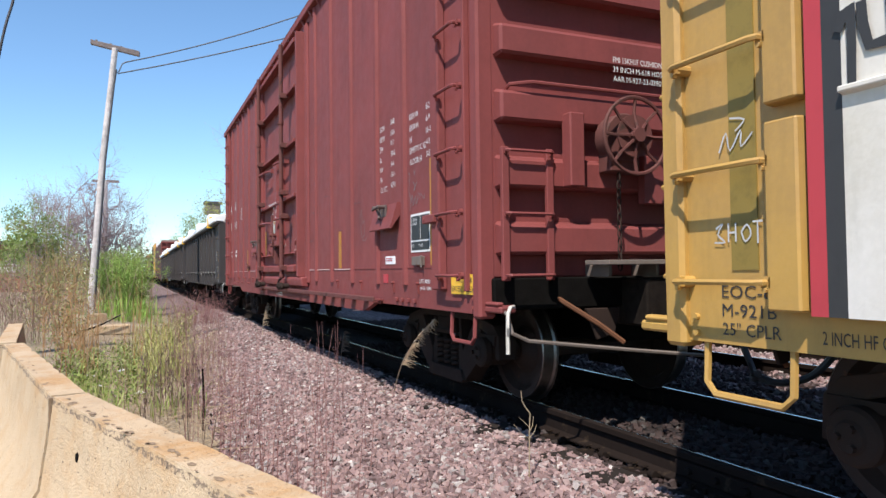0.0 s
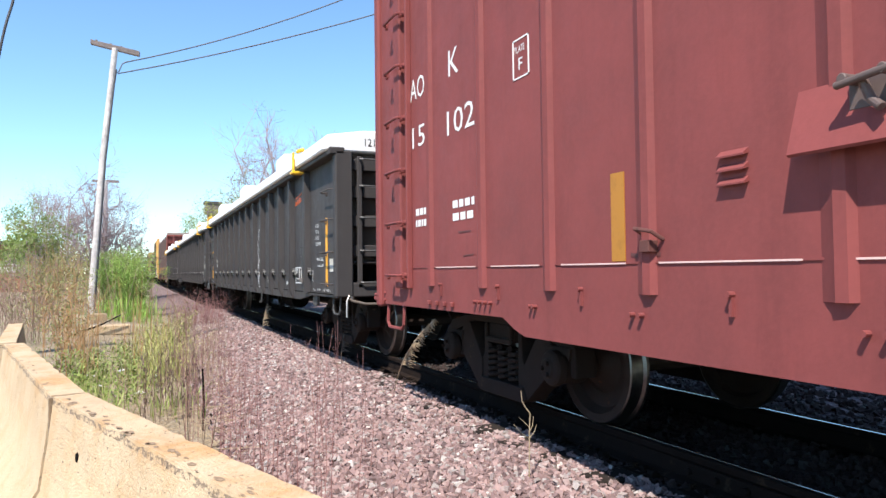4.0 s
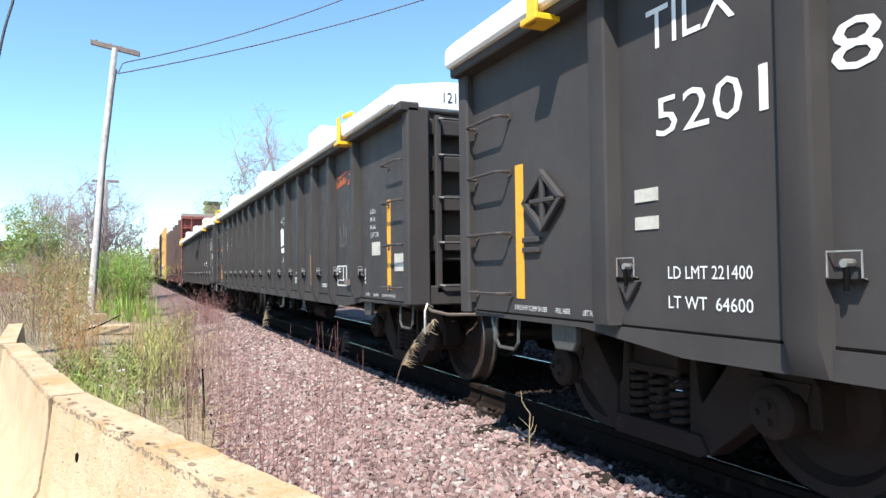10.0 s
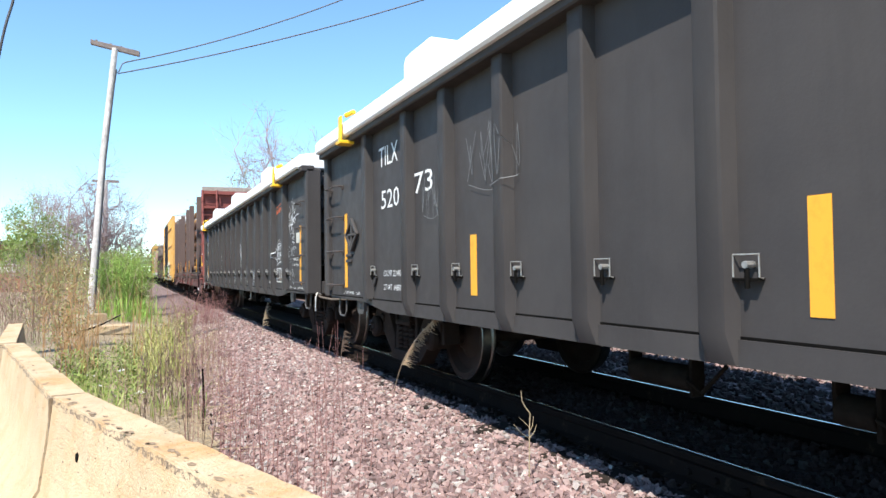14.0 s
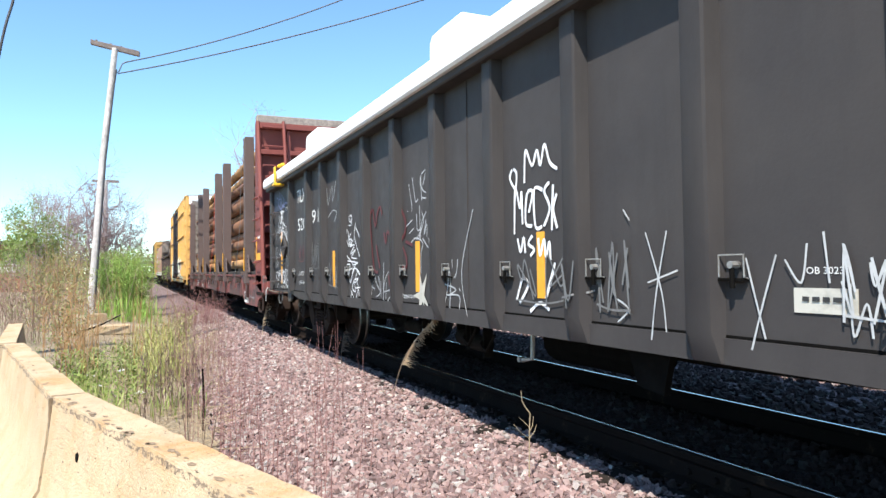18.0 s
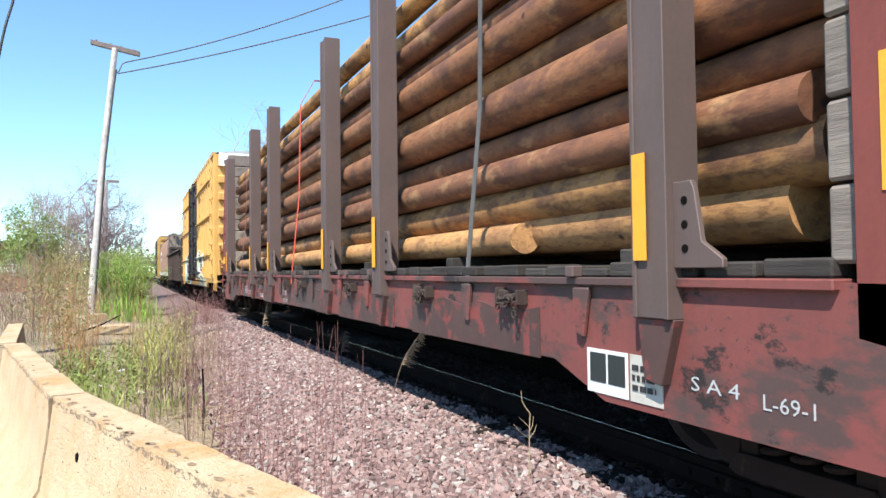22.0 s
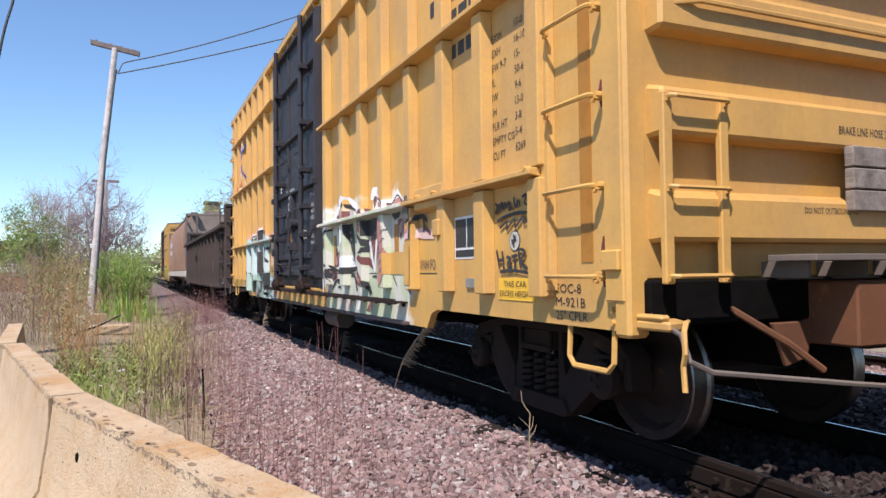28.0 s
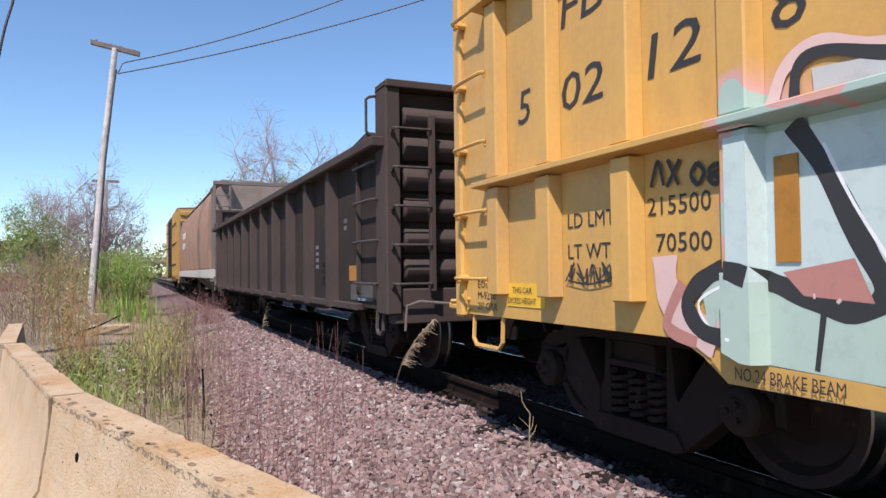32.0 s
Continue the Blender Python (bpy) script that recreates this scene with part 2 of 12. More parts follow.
M_COVER = paint("white_fibreglass", (0.80, 0.81, 0.82), (0.72, 0.72, 0.71), rust=(0.55, 0.53, 0.50), rust_at=0.75, rough=0.45, streak=0.15)
M_ROOF = plain("galvanised_roof", (0.42, 0.42, 0.42), 0.5, 0.2, 6, 0.5)
M_WHITE = marking("white_stencil", (0.72, 0.72, 0.70))
M_SPRAY = marking("white_spray", (0.78, 0.79, 0.80), 0.3)
M_PALESPRAY = marking("thin_white_spray", (0.46, 0.47, 0.47), 0.6)
M_GREYSPRAY = marking("faded_grey_spray", (0.15, 0.15, 0.148), 0.75)
M_REDSPRAY = marking("dark_red_spray", (0.10, 0.022, 0.024), 0.7)
M_INK = marking("black_stencil", (0.03, 0.03, 0.03), 0.3)
M_ORANGE = marking("orange_logo_paint", (0.62, 0.12, 0.03), 0.3)
M_REFL = marking("yellow_reflective_tape", (0.76, 0.35, 0.026), 0.35)
M_REFLOLD = marking("dull_orange_tape", (0.38, 0.165, 0.02), 0.6)
M_STRIPERED = marking("sprayed_red", (0.42, 0.04, 0.05), 0.2)
M_LOGOBLUE = marking("logo_blue", (0.05, 0.08, 0.42), 0.2)
M_LOGORED = marking("logo_red", (0.60, 0.07, 0.07), 0.2)
M_SIGNY = marking("yellow_sign", (0.78, 0.46, 0.04), 0.3)
M_SIGNK = marking("black_panel", (0.025, 0.03, 0.03), 0.3)
M_CREAM = marking("cream_card", (0.50, 0.48, 0.42), 0.75)
M_SILVER = plain("bare_grab_steel", (0.36, 0.35, 0.33), 0.45, 0.2, 30, 0.6)
M_GRAB = plain("dark_grab_steel", (0.065, 0.062, 0.06), 0.5, 0.25, 30)
M_RUSTY = plain("rusty_grab_rod", (0.050, 0.040, 0.036), 0.7, 0.35, 30)
M_ROSE = marking("salmon_spray", (0.45, 0.20, 0.165), 0.3)
M_MAROONSCUFF = marking("dull_scuff", (0.10, 0.030, 0.028), 0.5)
M_MAROON = marking("maroon_spray", (0.17, 0.055, 0.05), 0.3)
M_PALEBLUE = marking("pale_blue_spray", (0.60, 0.72, 0.76), 0.2)
M_PALEFILL = marking("pale_cyan_spray", (0.50, 0.61, 0.58), 0.35)
M_GREYWHITE = marking("grey_white_spray", (0.44, 0.47, 0.46), 0.4)
M_PINK = marking("pale_pink_spray", (0.66, 0.46, 0.42), 0.2)
M_PATCH = plain("dark_brown_plate", (0.050, 0.034, 0.030), 0.6, 0.35, 5)
M_RUSTSCAB = marking("peeling_rust", (0.16, 0.035, 0.028), 0.8)
M_DULLPLATE = plain("rubbed_grey_paint", (0.075, 0.070, 0.066), 0.7, 0.35, 9)
M_DUSTY = paint("dusty_grey_tan", (0.26, 0.215, 0.18), (0.19, 0.155, 0.13), rust_at=0.66, rough=0.75, streak=0.5)
M_MINTFILL = marking("dull_mint_spray", (0.40, 0.52, 0.44), 0.3)
M_PEACH = marking("pale_overspray", (0.66, 0.46, 0.25), 0.35)
M_NAVY = marking("dark_navy_spray", (0.020, 0.023, 0.045), 0.5)
M_BLUELINE = marking("faded_blue_spray", (0.13, 0.15, 0.27), 0.4)
M_BULK = paint("bulkhead_faded_red", (0.20, 0.056, 0.046), (0.165, 0.050, 0.042), rust=(0.05, 0.03, 0.025), rust_at=0.70, rough=0.65, streak=0.45, spec=0.25)
M_OLIVETAPE = marking("olive_faded_tape", (0.22, 0.155, 0.03), 0.6)
# darker than the posts: weathering plus the top chord's shade in the colour
M_SHADESHEET = paint("shaded_weathered_sheet", (0.034, 0.027, 0.025), (0.048, 0.037, 0.033), rust_at=0.64, rough=0.85, streak=0.6, spec=0.08)
M_WINCH = paint("winch_rust", (0.045, 0.028, 0.022), (0.03, 0.021, 0.017), rust=(0.08, 0.06, 0.035), rust_at=0.58, rough=0.8)
M_RUSTB = paint("orange_brown_rust", (0.17, 0.072, 0.036), (0.11, 0.054, 0.031), rust=(0.24, 0.10, 0.042), rust_at=0.6, rough=0.85, spec=0.2)
M_STRAPO = plain("orange_strap", (0.75, 0.10, 0.05), 0.6, 0.1)
M_STRAPG = plain("grey_strap", (0.10, 0.09, 0.08), 0.6, 0.2)
M_STRAPR = plain("faded_red_strap", (0.28, 0.10, 0.08), 0.6, 0.2)
M_RUBBER = plain("rubber_hose", (0.025, 0.024, 0.023), 0.6)
M_CLAMP = plain("yellow_clamp", (0.80, 0.46, 0.02), 0.45, 0.12)


def wood_mat(name, light, dark, end=False):
    """Timber with long grain along y, blotches, checks, and its own shade for each piece."""
    mat, nt, bsdf = nodes_of(name)
    oi = nt.nodes.new("ShaderNodeObjectInfo")
    c = mixed(nt, ramp(nt, noise_tex(nt, 2.0, 5, 0.6, (6, 0.5, 6)), 0.35, 0.7), light, dark)
    grain = noise_tex(nt, 10, 6, 0.7, (5, 0.35, 5))
    c = mixed(nt, maths(nt, "MULTIPLY", ramp(nt, grain, 0.5, 0.72), 0.6), c, tuple(0.45 * x for x in dark))
    c = mixed(nt, maths(nt, "MULTIPLY", ramp(nt, noise_tex(nt, 3, 3, 0.5), 0.58, 0.7), 0.5), c, tuple(0.35 * x for x in dark))
    c = mixed(nt, maths(nt, "MULTIPLY", oi.outputs["Random"], 0.55), c, tuple(0.55 * x for x in dark))
    nt.links.new(c, bsdf.inputs["Base Color"])
    bsdf.inputs["Roughness"].default_value = 0.85
    bsdf.inputs["Specular IOR Level"].default_value = 0.15
    bump(nt, bsdf, grain, 0.5, 0.015)
    return mat


def log_mat(name, k):
    """Peeled poles: each its own shade from pale yellow to purple-brown, with blotches, knots and fine figure."""
    mat, nt, bsdf = nodes_of(name)
    oi = nt.nodes.new("ShaderNodeObjectInfo")
    cr = nt.nodes.new("ShaderNodeValToRGB")
    for i, (p, c) in enumerate(((0.0, (0.095, 0.040, 0.028)), (0.22, (0.16, 0.066, 0.035)), (0.5, (0.235, 0.10, 0.042)), (0.8, (0.33, 0.165, 0.058)), (1.0, (0.46, 0.245, 0.085)))):
        e = cr.color_ramp.elements[i] if i < 2 else cr.color_ramp.elements.new(p)
        e.position, e.color = p, (*c, 1)
    nt.links.new(oi.outputs["Random"], cr.inputs[0])
    c = mixed(nt, k, cr.outputs[0], (0.50, 0.265, 0.10))
    c = mixed(nt, maths(nt, "MULTIPLY", ramp(nt, noise_tex(nt, 1.6, 6, 0.65, (2, 1.2, 2)), 0.47, 0.60), 0.75 - 0.4 * k), c, (0.075, 0.030, 0.022))
    c = mixed(nt, maths(nt, "MULTIPLY", ramp(nt, noise_tex(nt, 2.4, 4, 0.6, (2, 1.1, 2)), 0.56, 0.68), 0.6), c, (0.40, 0.235, 0.11))
    fig = noise_tex(nt, 5, 5, 0.7, (5, 1.7, 5))
    c = mixed(nt, maths(nt, "MULTIPLY", ramp(nt, fig, 0.5, 0.60), 0.5), c, (0.09, 0.04, 0.024))
    knot = nt.nodes.new("ShaderNodeTexVoronoi")
    knot.inputs["Scale"].default_value = 3.2
    nt.links.new(coords(nt, 1.0), knot.inputs["Vector"])
    c = mixed(nt, maths(nt, "SUBTRACT", 1.0, ramp(nt, knot.outputs["Distance"], 0.05, 0.11)), c, (0.05, 0.025, 0.018))
    nt.links.new(c, bsdf.inputs["Base Color"])
    bsdf.inputs["Roughness"].default_value = 0.8
    bump(nt, bsdf, maths(nt, "ADD", fig, maths(nt, "MULTIPLY", noise_tex(nt, 22, 4), 0.5)), 0.45, 0.012)
    return mat


M_LOG = log_mat("treated_pole_timber", 0.0)
M_LOGPALE = log_mat("fresh_pale_pole_timber", 0.75)
M_PLANK = wood_mat("weathered_planks", (0.34, 0.30, 0.26), (0.20, 0.17, 0.15))
M_DECK = wood_mat("grey_deck_timber", (0.075, 0.068, 0.062), (0.045, 0.04, 0.037))
M_TIE = wood_mat("creosoted_tie", (0.04, 0.031, 0.026), (0.024, 0.019, 0.016))
M_POLE = plain("weathered_pole", (0.46, 0.43, 0.41), 0.85, 0.3, 5)

# ---------------------------------------------------------------- writing and sprayed lines on car sides
SIDE = Matrix(((0, 0, -1, 0), (-1, 0, 0, 0), (0, 1, 0, 0), (0, 0, 0, 1)))   # reads from the -x side
FRONT = Matrix(((1, 0, 0, 0), (0, 0, -1, 0), (0, 1, 0, 0), (0, 0, 0, 1)))   # reads from the -y side
LETTERS = {}


def text_mesh(words, mat, slant=0.0):
    key = (words, mat.name, slant)
    if key not in LETTERS:
        cu = bpy.data.curves.new("lettering", "FONT")
        cu.body, cu.size, cu.resolution_u = words, 1.0, 2
        ob = bpy.data.objects.new("lettering", cu)
        me = bpy.data.meshes.new_from_object(ob)
        bpy.data.objects.remove(ob)
        me.materials.clear()
        me.materials.append(mat)
        for v in me.vertices:
            v.co.x += slant * v.co.y
        xs = [v.co.x for v in me.vertices] or [0, 1]
        ys = [v.co.y for v in me.vertices] or [0, 1]
        LETTERS[key] = (me, min(xs), max(xs), min(ys), max(ys))
    return LETTERS[key]


def words(parent, text, y, z, h, mat, w=None, lx=-PW, face=SIDE, slant=0.0):
    """Lettering whose first letter starts at y (on a side) or x (on an end); z: baseline, h: letter height."""
    me, x0, x1, b0, b1 = text_mesh(text, mat, slant)
    ob = new("lettering", me)
    ob.parent = parent
    sy = h / max(0.05, b1 - b0)
    sx = (w / (x1 - x0)) if w else sy * 0.85
    at = (lx - 0.004, y, z) if face is SIDE else (y, lx - 0.004, z)
    ob.matrix_local = Matrix.Translation(at) @ face @ Matrix.Diagonal((sx, sy, 1, 1)) @ Matrix.Translation((-x0, -b0, 0))
    return ob


def bars(parent, y, z, rows, h, w, mat, lx=-PW, face=SIDE, gap=1.7):
    """Writing that cannot be read: short plain bars, one row under the other."""
    m = Mesh()
    rnd = random.Random(int(abs(y) * 100 + abs(z) * 1000))
    for r in range(rows):
        c, zz = 0.0, z - r * h * gap
        while c < w * 0.95:
            k = rnd.uniform(0.12, 0.35) * w
            e = min(c + k, w)
            if face is SIDE:
                m.add([(lx - 0.004, y - c, zz), (lx - 0.004, y - e, zz), (lx - 0.004, y - e, zz + h), (lx - 0.004, y - c, zz + h)], [(0, 1, 2, 3)])
            else:
                m.add([(y + c, lx - 0.004, zz), (y + e, lx - 0.004, zz), (y + e, lx - 0.004, zz + h), (y + c, lx - 0.004, zz + h)], [(0, 1, 2, 3)])
            c = e + w * 0.07
    return part("lettering", m, mat, parent, smooth=False)


def panel(parent, name, y0, y1, z0, z1, mat, lx=-PW, proud=0.006, label=""):
    """A thin plate, tape or painted field on a side."""
    return part(name, Mesh().box(lx - proud, lx + 0.001, min(y0, y1), max(y0, y1), z0, z1), mat, parent, label, smooth=False)


def smooth_line(pts, per=6):
    out = []
    n = len(pts)
    for i in range(n - 1):
        p0, p1, p2, p3 = (Vector(pts[max(0, min(n - 1, j))]) for j in (i - 1, i, i + 1, i + 2))
        for k in range(per):
            t = k / per
            out.append(0.5 * ((2 * p1) + (p2 - p0) * t + (2 * p0 - 5 * p1 + 4 * p2 - p3) * t * t + (3 * p1 - p0 - 3 * p2 + p3) * t ** 3))
    return out + [Vector(pts[-1])]


STACK = [0]


def stroke(parent, lines, width, mat, surface=None, lift=0.006, name="graffiti", label="", per=6):
    """Sprayed lines, each a list of (y, z), laid on the side as a ribbon that climbs over the posts."""
    for n, pts in enumerate(lines):
        m = Mesh()
        q = smooth_line(pts, per) if per > 1 else [Vector(p) for p in pts]
        vs = []
        STACK[0] += 1
        up = lift + 0.00005 * (STACK[0] % 300)
        for i, p in enumerate(q):
            d = q[min(i + 1, len(q) - 1)] - q[max(i - 1, 0)]
            d = d.normalized() if d.length > 1e-6 else Vector((1, 0))
            nrm = Vector((-d.y, d.x)) * width * 0.5 * (1.0 + 0.10 * math.sin(i * 0.9 + p.x * 9))
            for s in (-1, 1):
                a = p + s * nrm
                x = surface(p.x) if surface else -PW
                vs.append((x - up - 0.000003 * i, a.x, a.y))
        m.add(vs, [(2 * i, 2 * i + 1, 2 * i + 3, 2 * i + 2) for i in range(len(q) - 1)])
        part(name, m, mat, parent, label, smooth=False, tidy=False)


def climb(ribs, out=0.05):
    """Height of a side with hat posts, as a function of y."""
    return lambda y: -PW - out * max([min(1.0, max(0.0, (0.10 - abs(y - r)) / 0.025)) for r in ribs] + [0.0])


def spray(parent, mat, width, pts, surface, ribs=()):
    """A sprayed line (with a width) or a filled field (width 0) that lies over the posts."""
    if surface is None or max(p[1] for p in pts) < 0.99:
        surface, ribs = (lambda y: -PW), ()
    if width:
        return stroke(parent, [pts], width, mat, surface, 0.003)
    STACK[0] += 1
    lift = 0.003 + 0.00005 * (STACK[0] % 300)
    cuts = sorted({-99.0, 99.0} | {r + k for r in ribs for k in (-0.10, -0.075, 0.075, 0.10)})
    m = Mesh()
    for a, b in zip(cuts[:-1], cuts[1:]):
        poly = [Vector(p) for p in pts]
        for edge, sign in ((a, 1), (b, -1)):
            out = []
            for p, q in zip(poly, poly[1:] + poly[:1]):
                dp, dq = sign * (p.x - edge), sign * (q.x - edge)
                if dp >= 0:
                    out.append(p)
                if dp * dq < 0:
                    out.append(p.lerp(q, dp / (dp - dq)))
            poly = out
        if len(poly) > 2:
            mid = sum(p.x for p in poly) / len(poly)
            m.add([(surface(p.x + 1e-4 * (mid - p.x)) - lift, p.x, p.y) for p in poly], [tuple(range(len(poly)))])
    return part("graffiti", m, mat, parent, smooth=False, tidy=False)


def scribble(parent, y, z, w, h, seed, mat, width=0.016, surface=None, loops=4):
    """A quick tag: zigzags and loops that fill a field w by h; y: its start, z: its foot."""
    rnd = random.Random(seed)
    lines, n = [], loops
    for i in range(n):
        c = y - w * (i + 0.5) / n
        k = w / n * 0.75
        pts = [(c + k * rnd.uniform(-0.7, 0.7), z + h * v) for v in (rnd.uniform(0, 0.3), rnd.uniform(0.7, 1), rnd.uniform(0.2, 0.5), rnd.uniform(0.6, 1), rnd.uniform(0, 0.4), rnd.uniform(0.4, 0.9))]
        lines.append(pts)
    lines.append([(y - w * 0.05, z + h * 0.12), (y - w * 0.5, z + h * rnd.uniform(-0.05, 0.1)), (y - w, z + h * rnd.uniform(0.05, 0.35))])
    return stroke(parent, lines, width, mat, surface)


# ---------------------------------------------------------------- running gear
SHARED = {}


def wheel_mesh(r):
    """One cast wheel whose outer face looks to -x: hub, dished plate, rim, tread and flange."""
    if ("w", r) not in SHARED:
        m = Mesh()
        m.lathe([(-0.085, 0.0), (-0.085, 0.10), (-0.07, 0.125), (-0.03, 0.15), (0.012, 0.5 * r), (0.0, r - 0.115), (-0.05, r - 0.078), (-0.066, r - 0.072), (-0.07, r - 0.012)], (0, 0, 0), 44)
        m.lathe([(0.075, r + 0.012), (0.07, r - 0.07), (0.02, r - 0.10), (0.03, 0.15), (0.07, 0.12), (0.07, 0.0)], (0, 0, 0), 44)
        cut = len(m.f)
        m.lathe([(-0.07, r - 0.012), (-0.062, r - 0.002), (0.03, r + 0.004), (0.045, r + 0.025), (0.065, r + 0.026), (0.075, r + 0.012)], (0, 0, 0), 44)
        me = m.data("wheel", M_WHEEL, tidy=False)
        me.materials.append(M_TREAD)
        for p in me.polygons[cut:]:
            p.material_index = 1
        SHARED["w", r] = me
    return SHARED["w", r]


def truck_meshes():
    if "frame" not in SHARED:
        m = Mesh()
        a, b = -0.085, 0.085
        m.prism([(-1.09, 0.40), (-1.08, 0.60), (-0.99, 0.69), (-0.75, 0.745), (-0.40, 0.785), (0.40, 0.785), (0.75, 0.745), (0.99, 0.69), (1.08, 0.60), (1.09, 0.40), (1.025, 0.40), (1.01, 0.56),
                 (0.90, 0.60), (0.70, 0.655), (0.55, 0.715), (-0.55, 0.715), (-0.70, 0.655), (-0.90, 0.60), (-1.01, 0.56), (-1.025, 0.40)], "x", a, b)
        for s in (-1, 1):
            m.prism([(s * 0.40, 0.125), (s * 0.36, 0.24), (s * 0.355, 0.39), (s * 0.60, 0.70), (s * 0.72, 0.66), (s * 0.79, 0.60), (s * 0.765, 0.40), (s * 0.70, 0.36)], "x", a, b)
            m.prism([(s * 0.255, 0.22), (s * 0.265, 0.72), (s * 0.305, 0.72), (s * 0.33, 0.45), (s * 0.385, 0.36), (s * 0.385, 0.22)], "x", a * 0.85, b * 0.85)
            m.box(a * 1.12, a, min(s * 0.74, s * 0.82), max(s * 0.74, s * 0.82), 0.38, 0.46)
        m.prism([(-0.42, 0.145), (-0.36, 0.115), (0.36, 0.115), (0.42, 0.145), (0.36, 0.235), (-0.36, 0.235)], "x", a * 1.25, b * 1.25)
        m.box(a * 1.1, b * 1.1, -0.40, 0.40, 0.765, 0.80)
        SHARED["frame"] = m.data("side_frame", M_TRUCK, 0.014)
        sp = Mesh()
        sp.tube([(0.066 * math.cos(k * 0.785), 0.066 * math.sin(k * 0.785), 0.25 + 0.275 * k / 44) for k in range(45)], 0.0185, 6)
        SHARED["spring"] = sp.data("spring", M_TRUCK)
        br = Mesh()
        br.lathe([(-0.20, 0.0), (-0.20, 0.062), (-0.185, 0.075), (-0.175, 0.112), (-0.16, 0.128), (-0.11, 0.130), (-0.09, 0.115), (0.06, 0.125), (0.10, 0.11), (0.10, 0.0)], (0, 0, 0), 22)
        for k in range(3):
            br.cyl((-0.222, 0.045 * math.cos(k * 2.09), 0.045 * math.sin(k * 2.09)), (-0.195, 0.045 * math.cos(k * 2.09), 0.045 * math.sin(k * 2.09)), 0.018, 6)
        br.prism([(-0.15, 0.06), (-0.17, 0.15), (0.17, 0.15), (0.15, 0.06), (0.11, 0.10), (-0.11, 0.10)], "x", -0.105, 0.09)
        SHARED["bearing"] = br.data("bearing", M_TRUCK)
        bo = Mesh()
        bo.prism([(-1.09, 0.545), (-0.85, 0.53), (-0.5, 0.36), (0.5, 0.36), (0.85, 0.53), (1.09, 0.545), (1.09, 0.69), (0.4, 0.74), (-0.4, 0.74), (-1.09, 0.69)], "y", -0.215, 0.215)
        bo.cyl((0, 0, 0.66), (0, 0, 0.80), 0.2, 14)
        for s in (-1, 1):
            bo.box(min(s * 1.09, s * 1.125), max(s * 1.09, s * 1.125), -0.225, 0.225, 0.53, 0.575)
            bo.box(min(s * 1.09, s * 1.125), max(s * 1.09, s * 1.125), -0.225, -0.19, 0.575, 0.685)
            bo.box(min(s * 1.09, s * 1.125), max(s * 1.09, s * 1.125), 0.19, 0.225, 0.575, 0.685)
        SHARED["bolster"] = bo.data("truck", M_TRUCK, 0.008)
        sh = Mesh()
        sh.prism([(0.30, -0.16), (0.34, -0.15), (0.40, 0.0), (0.34, 0.15), (0.30, 0.16), (0.33, 0.0)], "x", -0.05, 0.05)
        sh.tube([(-0.65, 0.30, -0.02), (0.0, 0.18, -0.05), (0.65, 0.30, -0.02)], 0.03, 6)
        SHARED["beam"] = sh.data("brake_beam", M_TRUCK)
        SHARED["axle"] = Mesh().tube([(-1.05, 0, 0), (-0.72, 0, 0), (-0.3, 0, 0), (0.3, 0, 0), (0.72, 0, 0), (1.05, 0, 0)], 0.08, 12).data("axle", M_WHEEL)
    return SHARED


SPIN = []


def truck(car, yc, r=0.457):
    """A three-piece truck under the car: bolster, side frames, springs, bearings, axles and four wheels."""
    parts = truck_meshes()
    up = RT + r - 0.457
    t = part("truck", parts["bolster"], None, car, "grimy cast steel bolster of a freight truck")
    t.location = (0, yc, RT + 0.0)
    for s in (-1, 1):
        o = part("side_frame", parts["frame"], None, t)
        o.location = (s * 1.0, 0, up - RT)
        for cy in (-0.172, 0.0, 0.172):
            o = part("spring", parts["spring"], None, t)
            o.location = (s * 1.03, cy, up - RT)
        for e in (-1, 1):
            o = part("bearing", parts["bearing"], None, t)
            o.matrix_local = Matrix.Translation((s * 1.0, e * 0.88, r)) @ Matrix.Rotation(0 if s < 0 else math.pi, 4, "Z")
    for e in (-1, 1):
        o = part("axle", parts["axle"], None, t)
        o.location = (0, e * 0.88, r)
        for s in (-1, 1):
            w = part("wheel", wheel_mesh(r), None, t, "rust-brown cast wheel with a bright rim edge")
            SPIN.append((w, s, e * 0.88, r))
        o = part("brake_beam", parts["beam"], None, t)
        o.matrix_local = Matrix.Translation((0, -e * 0.22, r - 0.08)) @ Matrix.Rotation(0 if e > 0 else math.pi, 4, "Z")
    return t


